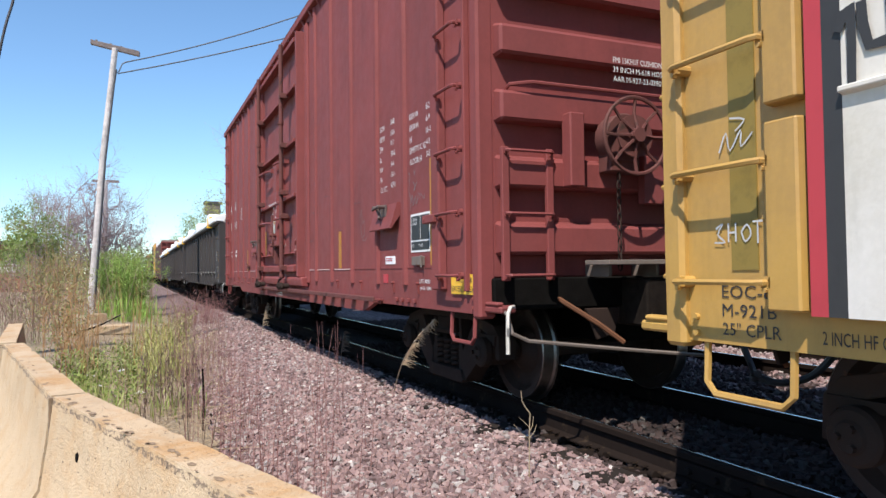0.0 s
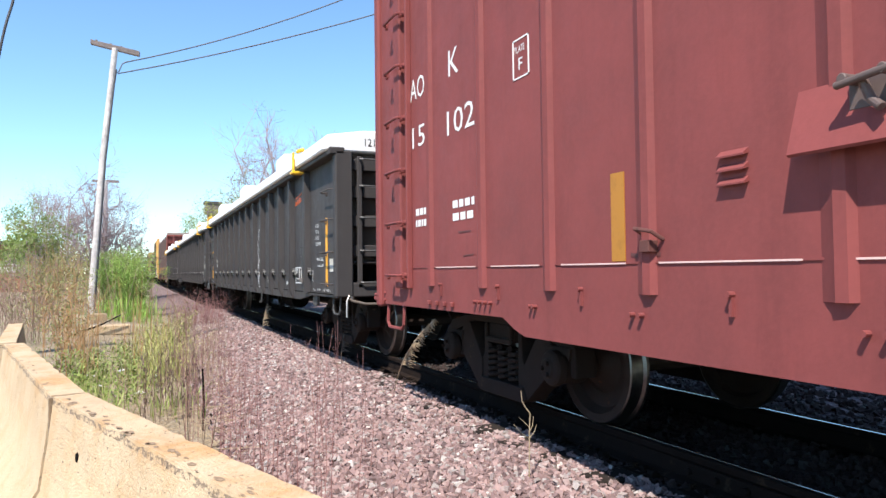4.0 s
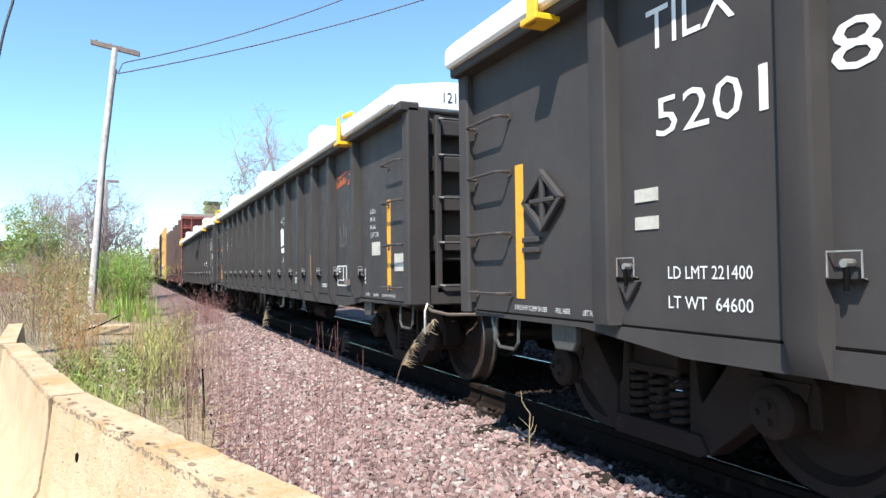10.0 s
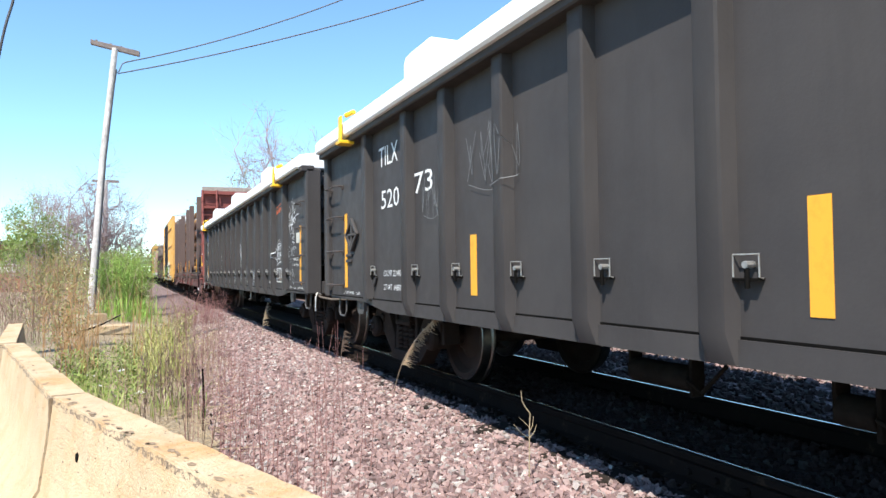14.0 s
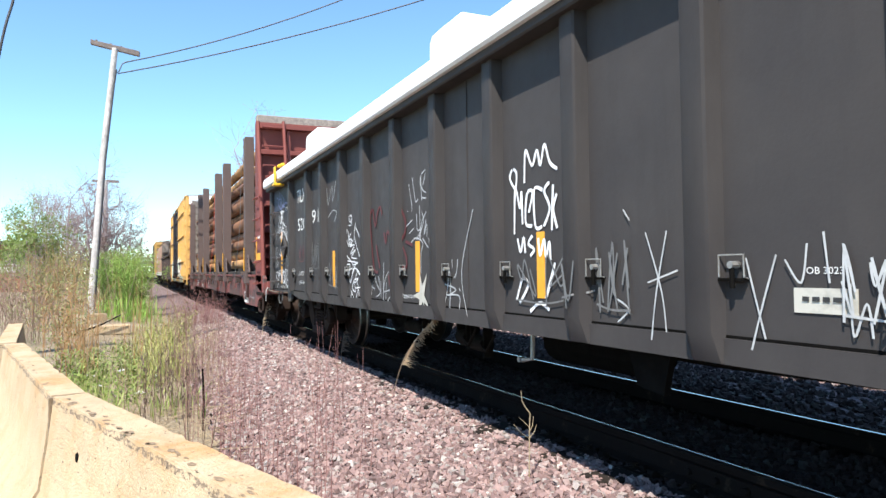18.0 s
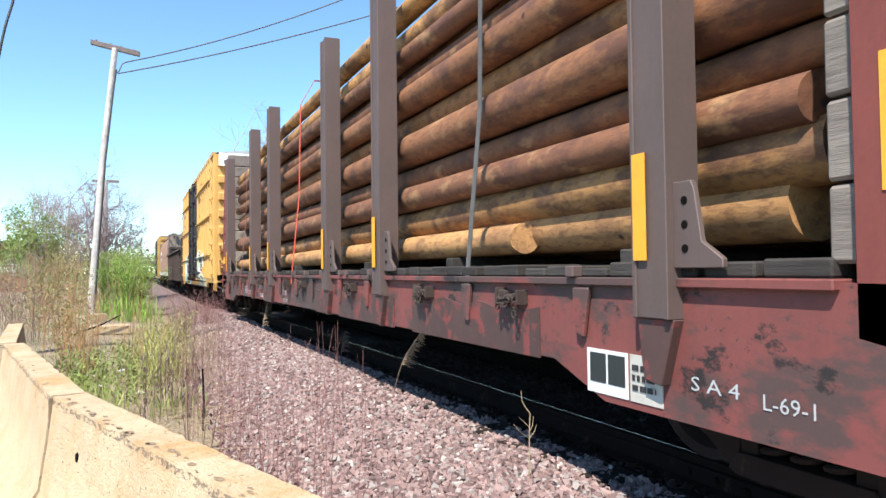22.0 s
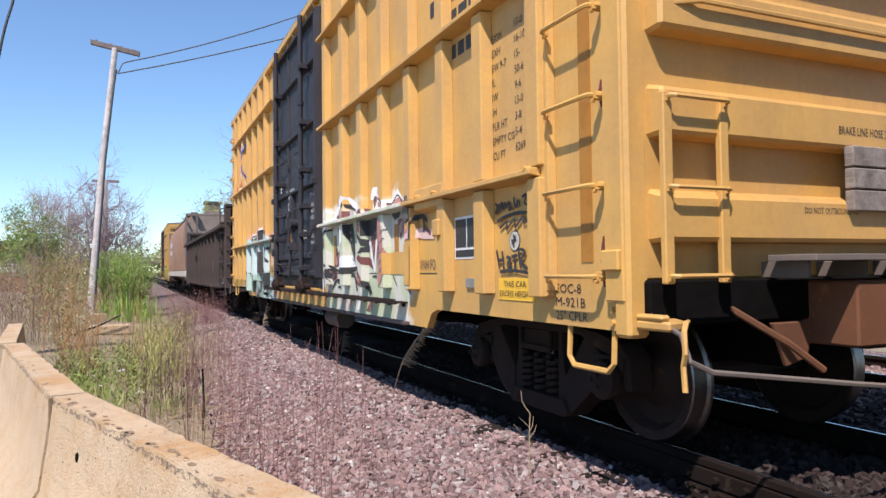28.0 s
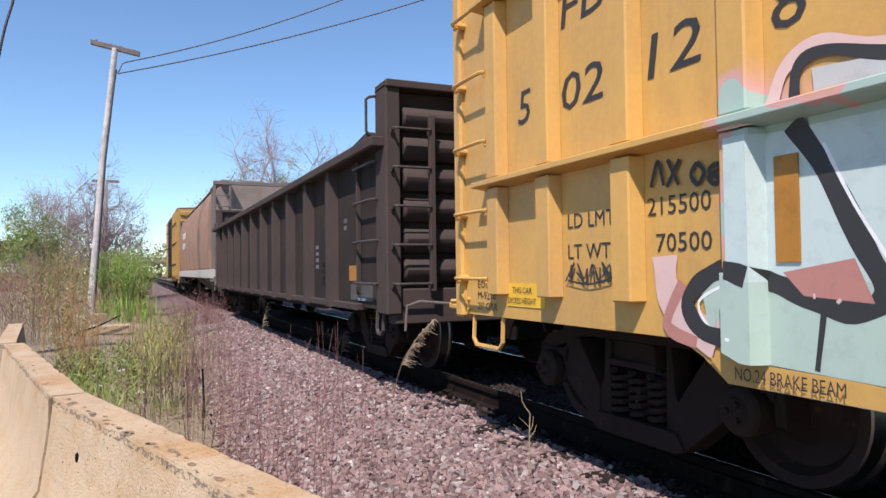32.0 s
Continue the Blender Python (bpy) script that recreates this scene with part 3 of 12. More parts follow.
def coupler(car, y, d, reach=0.55, mat=None, lever=True):
    """Draft gear, coupler and air hose at an end; d is -1 at the front end and 1 at the rear."""
    c = Mesh()
    c.box(-0.22, 0.22, min(y, y - d * 0.5), max(y, y - d * 0.5), 0.70, 1.04)
    c.box(-0.07, 0.07, min(y, y + d * (reach - 0.2)), max(y, y + d * (reach - 0.2)), 0.80, 0.96)
    k = y + d * (reach - 0.28)
    c.prism([(-0.16, k), (-0.20, k + d * 0.16), (-0.14, k + d * 0.30), (-0.05, k + d * 0.26), (0.0, k + d * 0.12), (0.08, k + d * 0.12), (0.14, k + d * 0.28), (0.17, k + d * 0.1), (0.12, k)], "z", 0.73, 1.02)
    part("coupler", c, M_TRUCK, car, "rusty cast knuckle coupler", 0.012)
    h = Mesh()
    h.tube(smooth_line([(0.32, y + d * 0.05, 0.80), (0.36, y + d * 0.22, 0.66), (0.30, y + d * 0.42, 0.42), (0.15, y + d * 0.58, 0.36), (0.05, y + d * 0.70, 0.42)], 5), 0.026, 7)
    part("air_hose", h, M_RUBBER, car)
    if lever:
        v = Mesh()
        v.tube([(-0.05, y + d * 0.2, 0.86), (-0.45, y + d * 0.24, 0.74), (-1.30, y + d * 0.20, 0.76), (-1.46, y + d * 0.18, 0.80), (-1.50, y + d * 0.16, 0.84)], 0.015, 6)
        part("uncoupling_lever", v, mat or M_HOPEND, car, "bent steel uncoupling lever")
        v = Mesh().tube([(-1.44, y + d * 0.16, 0.83), (-1.50, y + d * 0.18, 0.86), (-1.53, y + d * 0.20, 0.80), (-1.54, y + d * 0.22, 0.60)], 0.012, 6)
        part("lever_handle", v, M_SILVER, car, "worn pale lever handle")


def grab(car, pts, mat, r=0.013):
    """One bent grab iron with its two bolted feet."""
    q = [Vector(p) for p in pts]
    if len(q) == 4:
        q = [q[0], q[1].lerp(q[0], 0.3), q[1].lerp(q[2], 0.06), q[2].lerp(q[1], 0.06), q[2].lerp(q[3], 0.3), q[3]]
    m = Mesh().tube(q, r, 6)
    for p in (pts[0], pts[-1]):
        m.box(p[0] - 0.010, p[0] + 0.010, p[1] - 0.022, p[1] + 0.022, p[2] - 0.022, p[2] + 0.022)
        m.cyl((p[0] - 0.02, p[1], p[2] - 0.03), (p[0] + 0.005, p[1], p[2] - 0.03), 0.011, 6)
    return part("grab_iron", m, mat, car)


def side_grab(car, y0, y1, z, mat, lx=-PW, out=0.09, drop=0.0, r=0.013):
    grab(car, [(lx, y1, z - drop), (lx - out, y1, z), (lx - out, y0, z), (lx, y0, z - drop)], mat, r)


def end_grab(car, x0, x1, z, y, d, mat, out=0.09, r=0.013):
    grab(car, [(x0, y, z), (x0, y + d * out, z), (x1, y + d * out, z), (x1, y, z)], mat, r)


def stirrup(car, y0, y1, z0, z1, mat, lx=-PW + 0.03, w=0.022):
    """The sill step hanging under a corner."""
    part("sill_step", Mesh().tube([(lx, y0, z1), (lx - 0.01, y0, z0 + 0.05), (lx - 0.01, y0 + 0.05, z0), (lx - 0.01, y1 - 0.05, z0), (lx - 0.01, y1, z0 + 0.05), (lx, y1, z1)], w, 6), mat, car, "steel sill step")


def brake_wheel(car, x, z, y, d, mat, r=0.28):
    m = Mesh()
    yy = y + d * 0.26
    m.tube([(x + r * math.cos(a), yy, z + r * math.sin(a)) for a in (2 * math.pi * k / 28 for k in range(29))], 0.016, 6)
    for k in range(8):
        a = 2 * math.pi * k / 8
        m.tube([(x + 0.05 * math.cos(a), yy + d * 0.02, z + 0.05 * math.sin(a)), (x + 0.6 * r * math.cos(a), yy - d * 0.02, z + 0.6 * r * math.sin(a)), (x + r * math.cos(a), yy, z + r * math.sin(a))], 0.013, 5)
    m.cyl((x, yy - d * 0.022, z), (x, yy - d * 0.008, z), 0.56 * r, 20)
    m.cyl((x, y + d * 0.05, z), (x, yy + d * 0.05, z), 0.055, 12)
    part("brake_wheel", m, mat, car, "spoked hand brake wheel")
    g = Mesh()
    g.cyl((x - 0.02, y + d * 0.02, z), (x - 0.02, y + d * 0.17, z), 0.19, 18)
    g.box(x - 0.16, x + 0.12, min(y, y + d * 0.15), max(y, y + d * 0.15), z - 0.26, z + 0.05)
    part("brake_gear", g, mat, car, "", 0.01)
    ch = Mesh()
    for k in range(12):
        c = z - 0.30 - k * 0.062
        w = 0.018
        ch.tube([(x - 0.06 + (w if k % 2 else 0) * math.cos(a), y + d * 0.12 + (0 if k % 2 else w) * math.cos(a), c + 0.036 * math.sin(a)) for a in (2 * math.pi * j / 8 for j in range(9))], 0.007, 4)
    part("brake_chain", ch, M_TRUCK, car)


# ---------------------------------------------------------------- covered gondolas
def gon_surface(ribs):
    return lambda y: -1.645 if any(abs(y - r) < 0.10 for r in ribs) else -PW


RIBS = [1.75, 2.82, 3.72, 4.66, 5.63, 6.60, 7.60, 8.60, 9.60, 10.57, 11.50, 12.45, 13.33, 14.54]
TAPES = [(0.70, 0.10, 0.97, 1.88), (4.08, 0.10, 0.97, 1.42), (7.03, 0.09, 0.98, 1.40), (9.12, 0.10, 0.97, 1.43), (12.03, 0.10, 0.97, 1.43), (15.50, 0.10, 0.97, 1.86)]


def gondola(y0, number, rear_number, lightwt, brake_front, under):
    L = 16.3
    car = thing("gondola_car", "charcoal grey ribbed gondola with a white fibreglass cover", "freight car", "cars of the freight train")
    MOVING.append((car, y0))
    for s in (-1, 1):
        m = Mesh()
        a, b = s * (PW - 0.05), s * PW
        m.prism([(0.02, 0.86), (1.55, 0.86), (2.35, 0.76), (L - 2.35, 0.76), (L - 1.55, 0.86), (L - 0.02, 0.86), (L - 0.02, 2.66), (0.02, 2.66)], "x", min(a, b), max(a, b))
        part("side_wall", m, M_GON, car, "dark grey steel side sheet", 0.0, False)
        if s < 0:
            for yy in (3.05, 8.08, 9.72):
                part("seam", Mesh().box(-PW - 0.008, -PW, yy - 0.012, yy + 0.012, 0.88, 2.66), M_GON, car, "", 0, False)
        f = Mesh().prism([(0.15, 0.828), (1.50, 0.828), (2.30, 0.742), (L - 2.30, 0.742), (L - 1.50, 0.828), (L - 0.15, 0.828), (L - 0.15, 0.856), (0.15, 0.856)], "x", min(s * PW, s * (PW + 0.014)), max(s * PW, s * (PW + 0.014)))
        part("side_sill", f, M_GON, car, "", 0, False)
        part("sill_groove", Mesh().box(min(s * PW, s * (PW + 0.003)), max(s * PW, s * (PW + 0.003)), 0.15, L - 0.15, 0.856, 0.870), M_DARK, car, "dark seam above the sill flange", 0, False)
        c = Mesh().box(min(s * 1.50, s * 1.695), max(s * 1.50, s * 1.695), 0.0, L, 2.63, 2.72)
        part("top_chord", c, M_GON, car, "", 0.012)
    prof = [(-0.095, -0.004), (-0.086, 0.05), (-0.080, 0.076), (-0.066, 0.085), (0.050, 0.084), (0.070, 0.076), (0.092, 0.035), (0.105, -0.004)]
    k = len(prof)
    posts = {}
    for low in (0.745, 0.80, 0.865):
        bend = 0.885 if low < 0.86 else 0.92
        rib = Mesh().add([(-PW - o, y, 2.64) for y, o in prof] + [(-PW - o, y, bend) for y, o in prof] + [(-PW - 0.012 - (0.12 if low < 0.86 else 0.75) * max(0, o), y, low) for y, o in prof],
                         [(r * k + i, r * k + i + 1, (r + 1) * k + i + 1, (r + 1) * k + i) for r in range(2) for i in range(k - 1)] + [tuple(range(k)), tuple(range(3 * k - 1, 2 * k - 1, -1))])
        posts[low] = rib.data("side_post", M_GON)
    tag = Mesh()
    tag.box(-1.60, -PW, -0.225, -0.09, 1.104, 1.116)
    tag.tube([(-1.575, -0.165, 1.175), (-1.602, -0.170, 1.165), (-1.606, -0.175, 1.12), (-1.60, -0.170, 1.075)], 0.011, 6)
    tme = tag.data("tie_down", M_DARK)
    tag = Mesh()
    tag.tube([(-1.57, -0.225, 1.115), (-1.592, -0.225, 1.12), (-1.592, -0.225, 1.215), (-1.592, -0.09, 1.215), (-1.592, -0.09, 1.12)], 0.0045, 5)
    tag.cyl((-1.614, -0.170, 1.172), (-1.565, -0.170, 1.172), 0.016, 8)
    rme = tag.data("tie_down_loop", M_SILVER)
    for y in RIBS:
        me = posts[0.865 if min(y, L - y) < 2.1 else 0.80 if min(y, L - y) < 2.5 else 0.745]
        o = part("side_post", me, None, car)
        o.location = (0, y, 0)
        o = part("side_post", me, None, car)
        o.matrix_local = Matrix.Translation((0, y, 0)) @ Matrix.Rotation(math.pi, 4, "Z")
        o = part("tie_down", tme, None, car)
        o.location = (0, y, 0)
        o = part("tie_down_loop", rme, None, car, "bright worn loop of a tie-down")
        o.location = (0, y, 0)
    # corner posts and ends
    for yy in (0.0, L - 0.13):
        for s in (-1, 1):
            c = Mesh().prism([(s * 1.40, yy), (s * 1.62, yy), (s * 1.63, yy + 0.13), (s * 1.40, yy + 0.13)], "z", 0.84, 2.68)
            part("corner_post", c, M_GON, car, "", 0.015)
    for d, yy in ((-1, 0.22), (1, L - 0.22)):
        e = Mesh().box(-1.5, 1.5, min(yy, yy + d * -0.05), max(yy, yy + d * -0.05), 1.25, 2.68)
        part("end_wall", e, M_GONEND, car, "brown rusting end sheet with round dents", 0, False)
        for z in (1.42, 1.80, 2.17, 2.52):
            for x in (-1.42, 0.85):
                part("end_rib", Mesh().box(x, x + 0.57, min(yy, yy + d * 0.14), max(yy, yy + d * 0.14), z - 0.075, z + 0.075), M_GON, car, "", 0.01)
        for x in (-1.30, -0.82):
            part("ladder_stile", Mesh().box(x - 0.03, x + 0.03, min(yy + d * 0.15, yy + d * 0.20), max(yy + d * 0.15, yy + d * 0.20), 0.95, 2.62), M_GON, car, "", 0.008)
        part("end_ledge", Mesh().box(-1.42, 1.42, min(yy, yy + d * 0.1), max(yy, yy + d * 0.1), 1.26, 1.30), M_GON, car, "", 0.008)
        for z in (1.02, 1.42, 1.84, 2.24, 2.58):
            end_grab(car, -1.30, -0.82, z, yy + d * 0.18, d, M_GRAB, 0.06)
        q = yy + d * 0.12
        part("end_panel", Mesh().box(-0.78, 0.78, min(yy, q), max(yy, q), 1.30, 2.66), M_GONEND, car, "raised grey-brown end panel", 0.012)
        for x in (-0.66, -0.36, 0.36, 0.66):
            for z in (1.80, 2.32):
                part("end_boss", Mesh().cyl((x, q - d * 0.004, z), (x, q + d * 0.014, z), 0.045, 14), M_GONEND, car)
        dm = Mesh().prism([(0, 1.62), (0.22, 1.90), (0, 2.18), (-0.22, 1.90)], "y", min(q, q + d * 0.02), max(q, q + d * 0.02))
        holder = part("placard_holder", dm, M_GON, car, "diamond placard holder", 0.004)
        for z in (1.82, 1.96):
            part("placard_clip", Mesh().box(-0.12, 0.12, min(q, q + d * 0.032), max(q, q + d * 0.032), z - 0.012, z + 0.012), M_GEAR, holder)
        sill = Mesh().box(-1.45, 1.45, min(yy - d * 0.02, yy + d * 0.2), max(yy - d * 0.02, yy + d * 0.2), 0.84, 1.02)
        part("end_sill", sill, M_GON, car, "", 0.012)
        coupler(car, yy + d * 0.18, d, 0.55, lever=d < 0)
        # near-black sheet put in as the shade of the recess under the end wall
        part("recess_sheet", Mesh().box(-1.4, 1.4, min(yy - d * 0.4, yy - d * 0.05), max(yy - d * 0.4, yy - d * 0.05), 1.02, 1.26), M_DARK, car, "", 0, False)
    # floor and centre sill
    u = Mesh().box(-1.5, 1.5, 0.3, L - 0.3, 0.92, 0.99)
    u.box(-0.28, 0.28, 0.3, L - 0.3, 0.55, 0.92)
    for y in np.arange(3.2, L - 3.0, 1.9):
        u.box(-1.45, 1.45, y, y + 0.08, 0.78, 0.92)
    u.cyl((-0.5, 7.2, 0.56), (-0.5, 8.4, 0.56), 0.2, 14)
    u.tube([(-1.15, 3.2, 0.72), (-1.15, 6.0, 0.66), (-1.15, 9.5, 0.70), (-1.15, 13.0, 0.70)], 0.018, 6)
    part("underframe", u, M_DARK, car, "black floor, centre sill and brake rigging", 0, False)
    va = Mesh().tube([(-1.28, 7.6, 0.80), (-1.29, 7.6, 0.52), (-1.30, 7.72, 0.50)], 0.018, 6)
    va.cyl((-1.32, 7.75, 0.50), (-1.27, 7.75, 0.50), 0.02, 8)
    part("drain_lever", va, M_SILVER, car)
    # cover: skirt, low arch and raised cross ridges
    c = Mesh()
    prof = [(-1.75, 2.69), (-1.75, 2.83), (-1.68, 2.895), (-1.2, 2.97), (0, 3.03), (1.2, 2.97), (1.68, 2.895), (1.75, 2.83), (1.75, 2.69)]
    c.prism(prof, "y", 0.12, L - 0.02)
    part("cover", c, M_COVER, car, "white fibreglass weather cover", 0.02)
    h = Mesh().prism([(0.42, 2.80), (0.41, 3.10), (0.33, 3.18), (-0.16, 3.18), (-0.33, 3.07), (-0.43, 2.80)], "x", -1.62, 1.62)
    hm = h.data("cover_ridge", M_COVER, 0.05)
    for y in (3.62, 8.28, 12.95):
        o = part("cover_ridge", hm, None, car, "raised white ridge of the cover")
        o.location = (0, y, 0)
    for y in (1.78, 14.95):
        k = Mesh()
        k.box(-1.79, -1.765, y - 0.05, y + 0.05, 2.60, 2.92)
        k.box(-1.81, -1.64, y - 0.09, y + 0.09, 2.60, 2.64)
        k.tube([(-1.73, y - 0.06, 2.92), (-1.67, y - 0.2, 2.94)], 0.03, 6)
        part("cover_clamp", k, M_CLAMP, car, "yellow cover clamp strap", 0.006)
    words(car, "1210100", -1.2, 2.77, 0.10, M_INK, lx=0.12, face=FRONT)
    # grab irons on the side with their brackets
    for z in (1.0, 1.41, 1.83, 2.21):
        side_grab(car, 0.18, 0.68, z, M_RUSTY, out=0.10, r=0.0105)
        side_grab(car, L - 0.68, L - 0.18, z, M_RUSTY, out=0.10, r=0.0105)
    stirrup(car, 0.12, 0.45, 0.62, 0.86, M_GRAB, w=0.012)
    stirrup(car, L - 0.72, L - 0.41, 0.62, 0.86, M_GRAB, w=0.012)
    for y in (1.55, L - 1.23):
        j = Mesh().prism([(y - 0.13, 0.86), (y - 0.13, 0.72), (y - 0.09, 0.67), (y + 0.09, 0.67), (y + 0.13, 0.72), (y + 0.13, 0.86)], "x", -1.52, -1.48)
        j.cyl((-1.525, y, 0.76), (-1.47, y, 0.76), 0.035, 12)
        part("jacking_eye", j, M_GRAB, car, "dark grey lifting eye under the sill", 0.006)
    truck(car, 1.48)
    truck(car, L - 1.54)
    # markings
    for y, w, z0, z1 in TAPES:
        panel(car, "reflector", y - w / 2, y + w / 2, z0, z1, M_REFL, proud=0.004, label="yellow reflective tape")
    for i, s in enumerate(("IL 52-6", "IW 9-6", "IH 5-6", "CU FT 2743")):
        words(car, s, 1.29, 1.78 - 0.085 * i, 0.05, M_WHITE, w=0.17 if i < 3 else 0.27)
    third = number[1] == "91"
    if third:
        panel(car, "notice_panel", 0.72, 0.98, 1.62, 1.78, M_CREAM, label="torn white card")
        words(car, "EMPTY / LOAD", 1.20, 1.34, 0.05, M_WHITE, w=0.36)
        words(car, '7/16" ADJ. BLOCK', 1.20, 1.25, 0.045, M_WHITE, w=0.40)
    elif not brake_front:
        panel(car, "notice_panel", 0.98, 1.24, 1.33, 1.47, M_CREAM, label="white card with small print")
    else:
        words(car, "EMPTY / LOAD", 1.23, 1.31, 0.05, M_WHITE, w=0.36)
        words(car, '7/16" ADJ. BLOCK', 1.23, 1.22, 0.045, M_WHITE, w=0.40)
    if not third:
        panel(car, "notice_panel", 0.27, 0.53, 1.16, 1.33, M_CREAM, label="scuffed pale metal card")
    words(car, "2 INCH HF COMP SHOES", 0.92, 0.895, 0.032, M_WHITE, w=0.40)
    words(car, "PULL HERE", 1.20, 0.895, 0.032, M_WHITE, w=0.15)
    words(car, "LIFT HERE", 1.48, 0.895, 0.032, M_WHITE, w=0.14)
    words(car, "2 INCH HF COMP SHOES", L - 0.72, 0.895, 0.032, M_WHITE, w=0.40)
    words(car, "PULL HERE", L - 1.22, 0.895, 0.032, M_WHITE, w=0.15)
    words(car, "LIFT HERE", L - 1.50, 0.895, 0.032, M_WHITE, w=0.14)
    bars(car, 1.50, 1.16, 4, 0.03, 0.03, M_WHITE, gap=1.5)
    b = Mesh()
    for a in ((2.24, 2.66, 1.22, 1.235), (2.24, 2.66, 0.985, 1.0), (2.24, 2.255, 0.985, 1.235), (2.645, 2.66, 0.985, 1.235), (2.38, 2.39, 1.05, 1.235), (2.24, 2.66, 1.05, 1.06)):
        b.box(-PW - 0.004, -PW, *a)
    part("data_frame", b, M_WHITE, car, "white outlined data box", 0, False)
    bars(car, 2.60, 1.185, 2, 0.02, 0.10, M_WHITE)
    panel(car, "card_holder", 2.03, 2.22, 1.0, 1.07, M_HOPEND, lx=-PW - 0.02, proud=0.02)
    # the maker's mark on the second bay, as plain shapes
    o = Mesh()
    for k in range(11):
        a, w, h = 2.66 - 0.040 * k, 0.026 if k % 3 else 0.014, (0.085, 0.06, 0.06, 0.085)[k % 4]
        z = 2.20 + 0.004 * k
        o.add([(-PW - 0.004, a, z), (-PW - 0.004, a - w, z), (-PW - 0.004, a - w - 0.012, z + h), (-PW - 0.004, a - 0.012, z + h)], [(0, 1, 2, 3)])
    for r0, r1, c in ((0.085, 0.105, 2.12), (0.05, 0.066, 2.12)):
        arc = [(c + r * math.cos(t), 2.285 + 0.8 * r * math.sin(t)) for r in (r0, r1) for t in np.arange(-1.9, 2.0, 0.3)]
        n_ = len(arc) // 2
        o.add([(-PW - 0.0045, 2 * c - y, z) for y, z in arc], [(i, i + 1, n_ + i + 1, n_ + i) for i in range(n_ - 1)])
    o.add([(-PW - 0.004, 2.66, 2.315), (-PW - 0.004, 2.22, 2.350), (-PW - 0.004, 2.16, 2.385), (-PW - 0.004, 2.60, 2.335)], [(0, 1, 2, 3)])
    part("maker_mark", o, M_ORANGE, car, "orange maker's mark", 0, False)
    # brake gear hung below the floor
    for ya, yb, za, zb in under:
        zc = (za + zb) / 2
        hb = Mesh().cyl((-0.95, ya + 0.02, zc), (-0.95, yb - 0.02, zc), 0.075, 14)
        hb.box(-1.0, -0.9, ya, ya + 0.025, za, 0.80)
        hb.box(-1.0, -0.9, yb - 0.025, yb, za + 0.05, 0.80)
        hb.tube([(-1.03, ya, zc), (-1.04, ya - 0.12, zc - 0.05), (-1.04, ya - 0.3, zc + 0.12)], 0.014, 6)
        part("brake_box", hb, M_GEAR, car, "dark hanging brake gear", 0.012)
    pb = Mesh().prism([(6.05, 0.78), (6.42, 0.78), (6.32, 0.52), (6.12, 0.50)], "x", -1.40, -1.36)
    part("hanger_plate", pb, M_DARK, car)
    words(car, "JOB 3023", 5.15, 1.125, 0.035, M_WHITE, w=0.17)
    panel(car, "notice_panel", 4.93, 5.19, 0.985, 1.08, M_CREAM, label="cream card with a line of print")
    bars(car, 5.15, 1.03, 1, 0.018, 0.18, M_INK, lx=-PW - 0.006)
    bars(car, 3.43, 0.985, 2, 0.017, 0.33, M_WHITE)
    words(car, "TILX", 14.22, 2.24, 0.20, M_WHITE, w=0.56)
    words(car, number[0], 14.16, 1.80, 0.19, M_WHITE, w=0.53)
    words(car, "1", 13.545, 1.80, 0.19, M_WHITE, w=0.045)
    words(car, number[1], 13.22, 1.86, 0.19, M_WHITE, w=0.42)
    words(car, "LD LMT " + lightwt[0], 14.10, 1.11, 0.06, M_WHITE, w=0.50)
    words(car, "LT WT  " + lightwt[1], 14.10, 0.97, 0.06, M_WHITE, w=0.50)
    bk = Mesh().prism([(14.47, 1.10), (14.29, 1.10), (14.38, 0.985)], "x", -PW - 0.03, -PW + 0.002)
    part("tie_down_pocket", bk, M_GON, car, "", 0.006)
    for z in (1.355, 1.495) if brake_front else ():
        panel(car, "notice_panel", 14.16, 14.33, z, z + 0.065, M_CREAM, label="scuffed pale metal card")
    # placard board near the rear
    p = Mesh()
    dia = [(15.18, 1.39), (15.42, 1.59), (15.18, 1.79), (14.94, 1.59)]
    for k in range(4):
        (ya, za), (yb, zb) = dia[k], dia[(k + 1) % 4]
        p.prism([(ya, za), (yb, zb), (15.18 + (yb - 15.18) * 0.74, 1.59 + (zb - 1.59) * 0.74), (15.18 + (ya - 15.18) * 0.74, 1.59 + (za - 1.59) * 0.74)], "x", -PW - 0.045, -PW - 0.01)
    p.box(-PW - 0.04, -PW - 0.012, 15.16, 15.20, 1.42, 1.76)
    p.box(-PW - 0.042, -PW - 0.014, 15.04, 15.32, 1.575, 1.605)
    p.box(-PW - 0.02, -PW, 15.16, 15.20, 1.40, 1.44)
    for zq in (1.27, 1.335):
        part("card_holder", Mesh().box(-PW - 0.025, -PW, 15.24, 15.44, zq, zq + 0.035), M_GON, car, "", 0.004)
    part("placard_holder", p, M_GON, car, "diamond placard holder", 0.006)
    return car


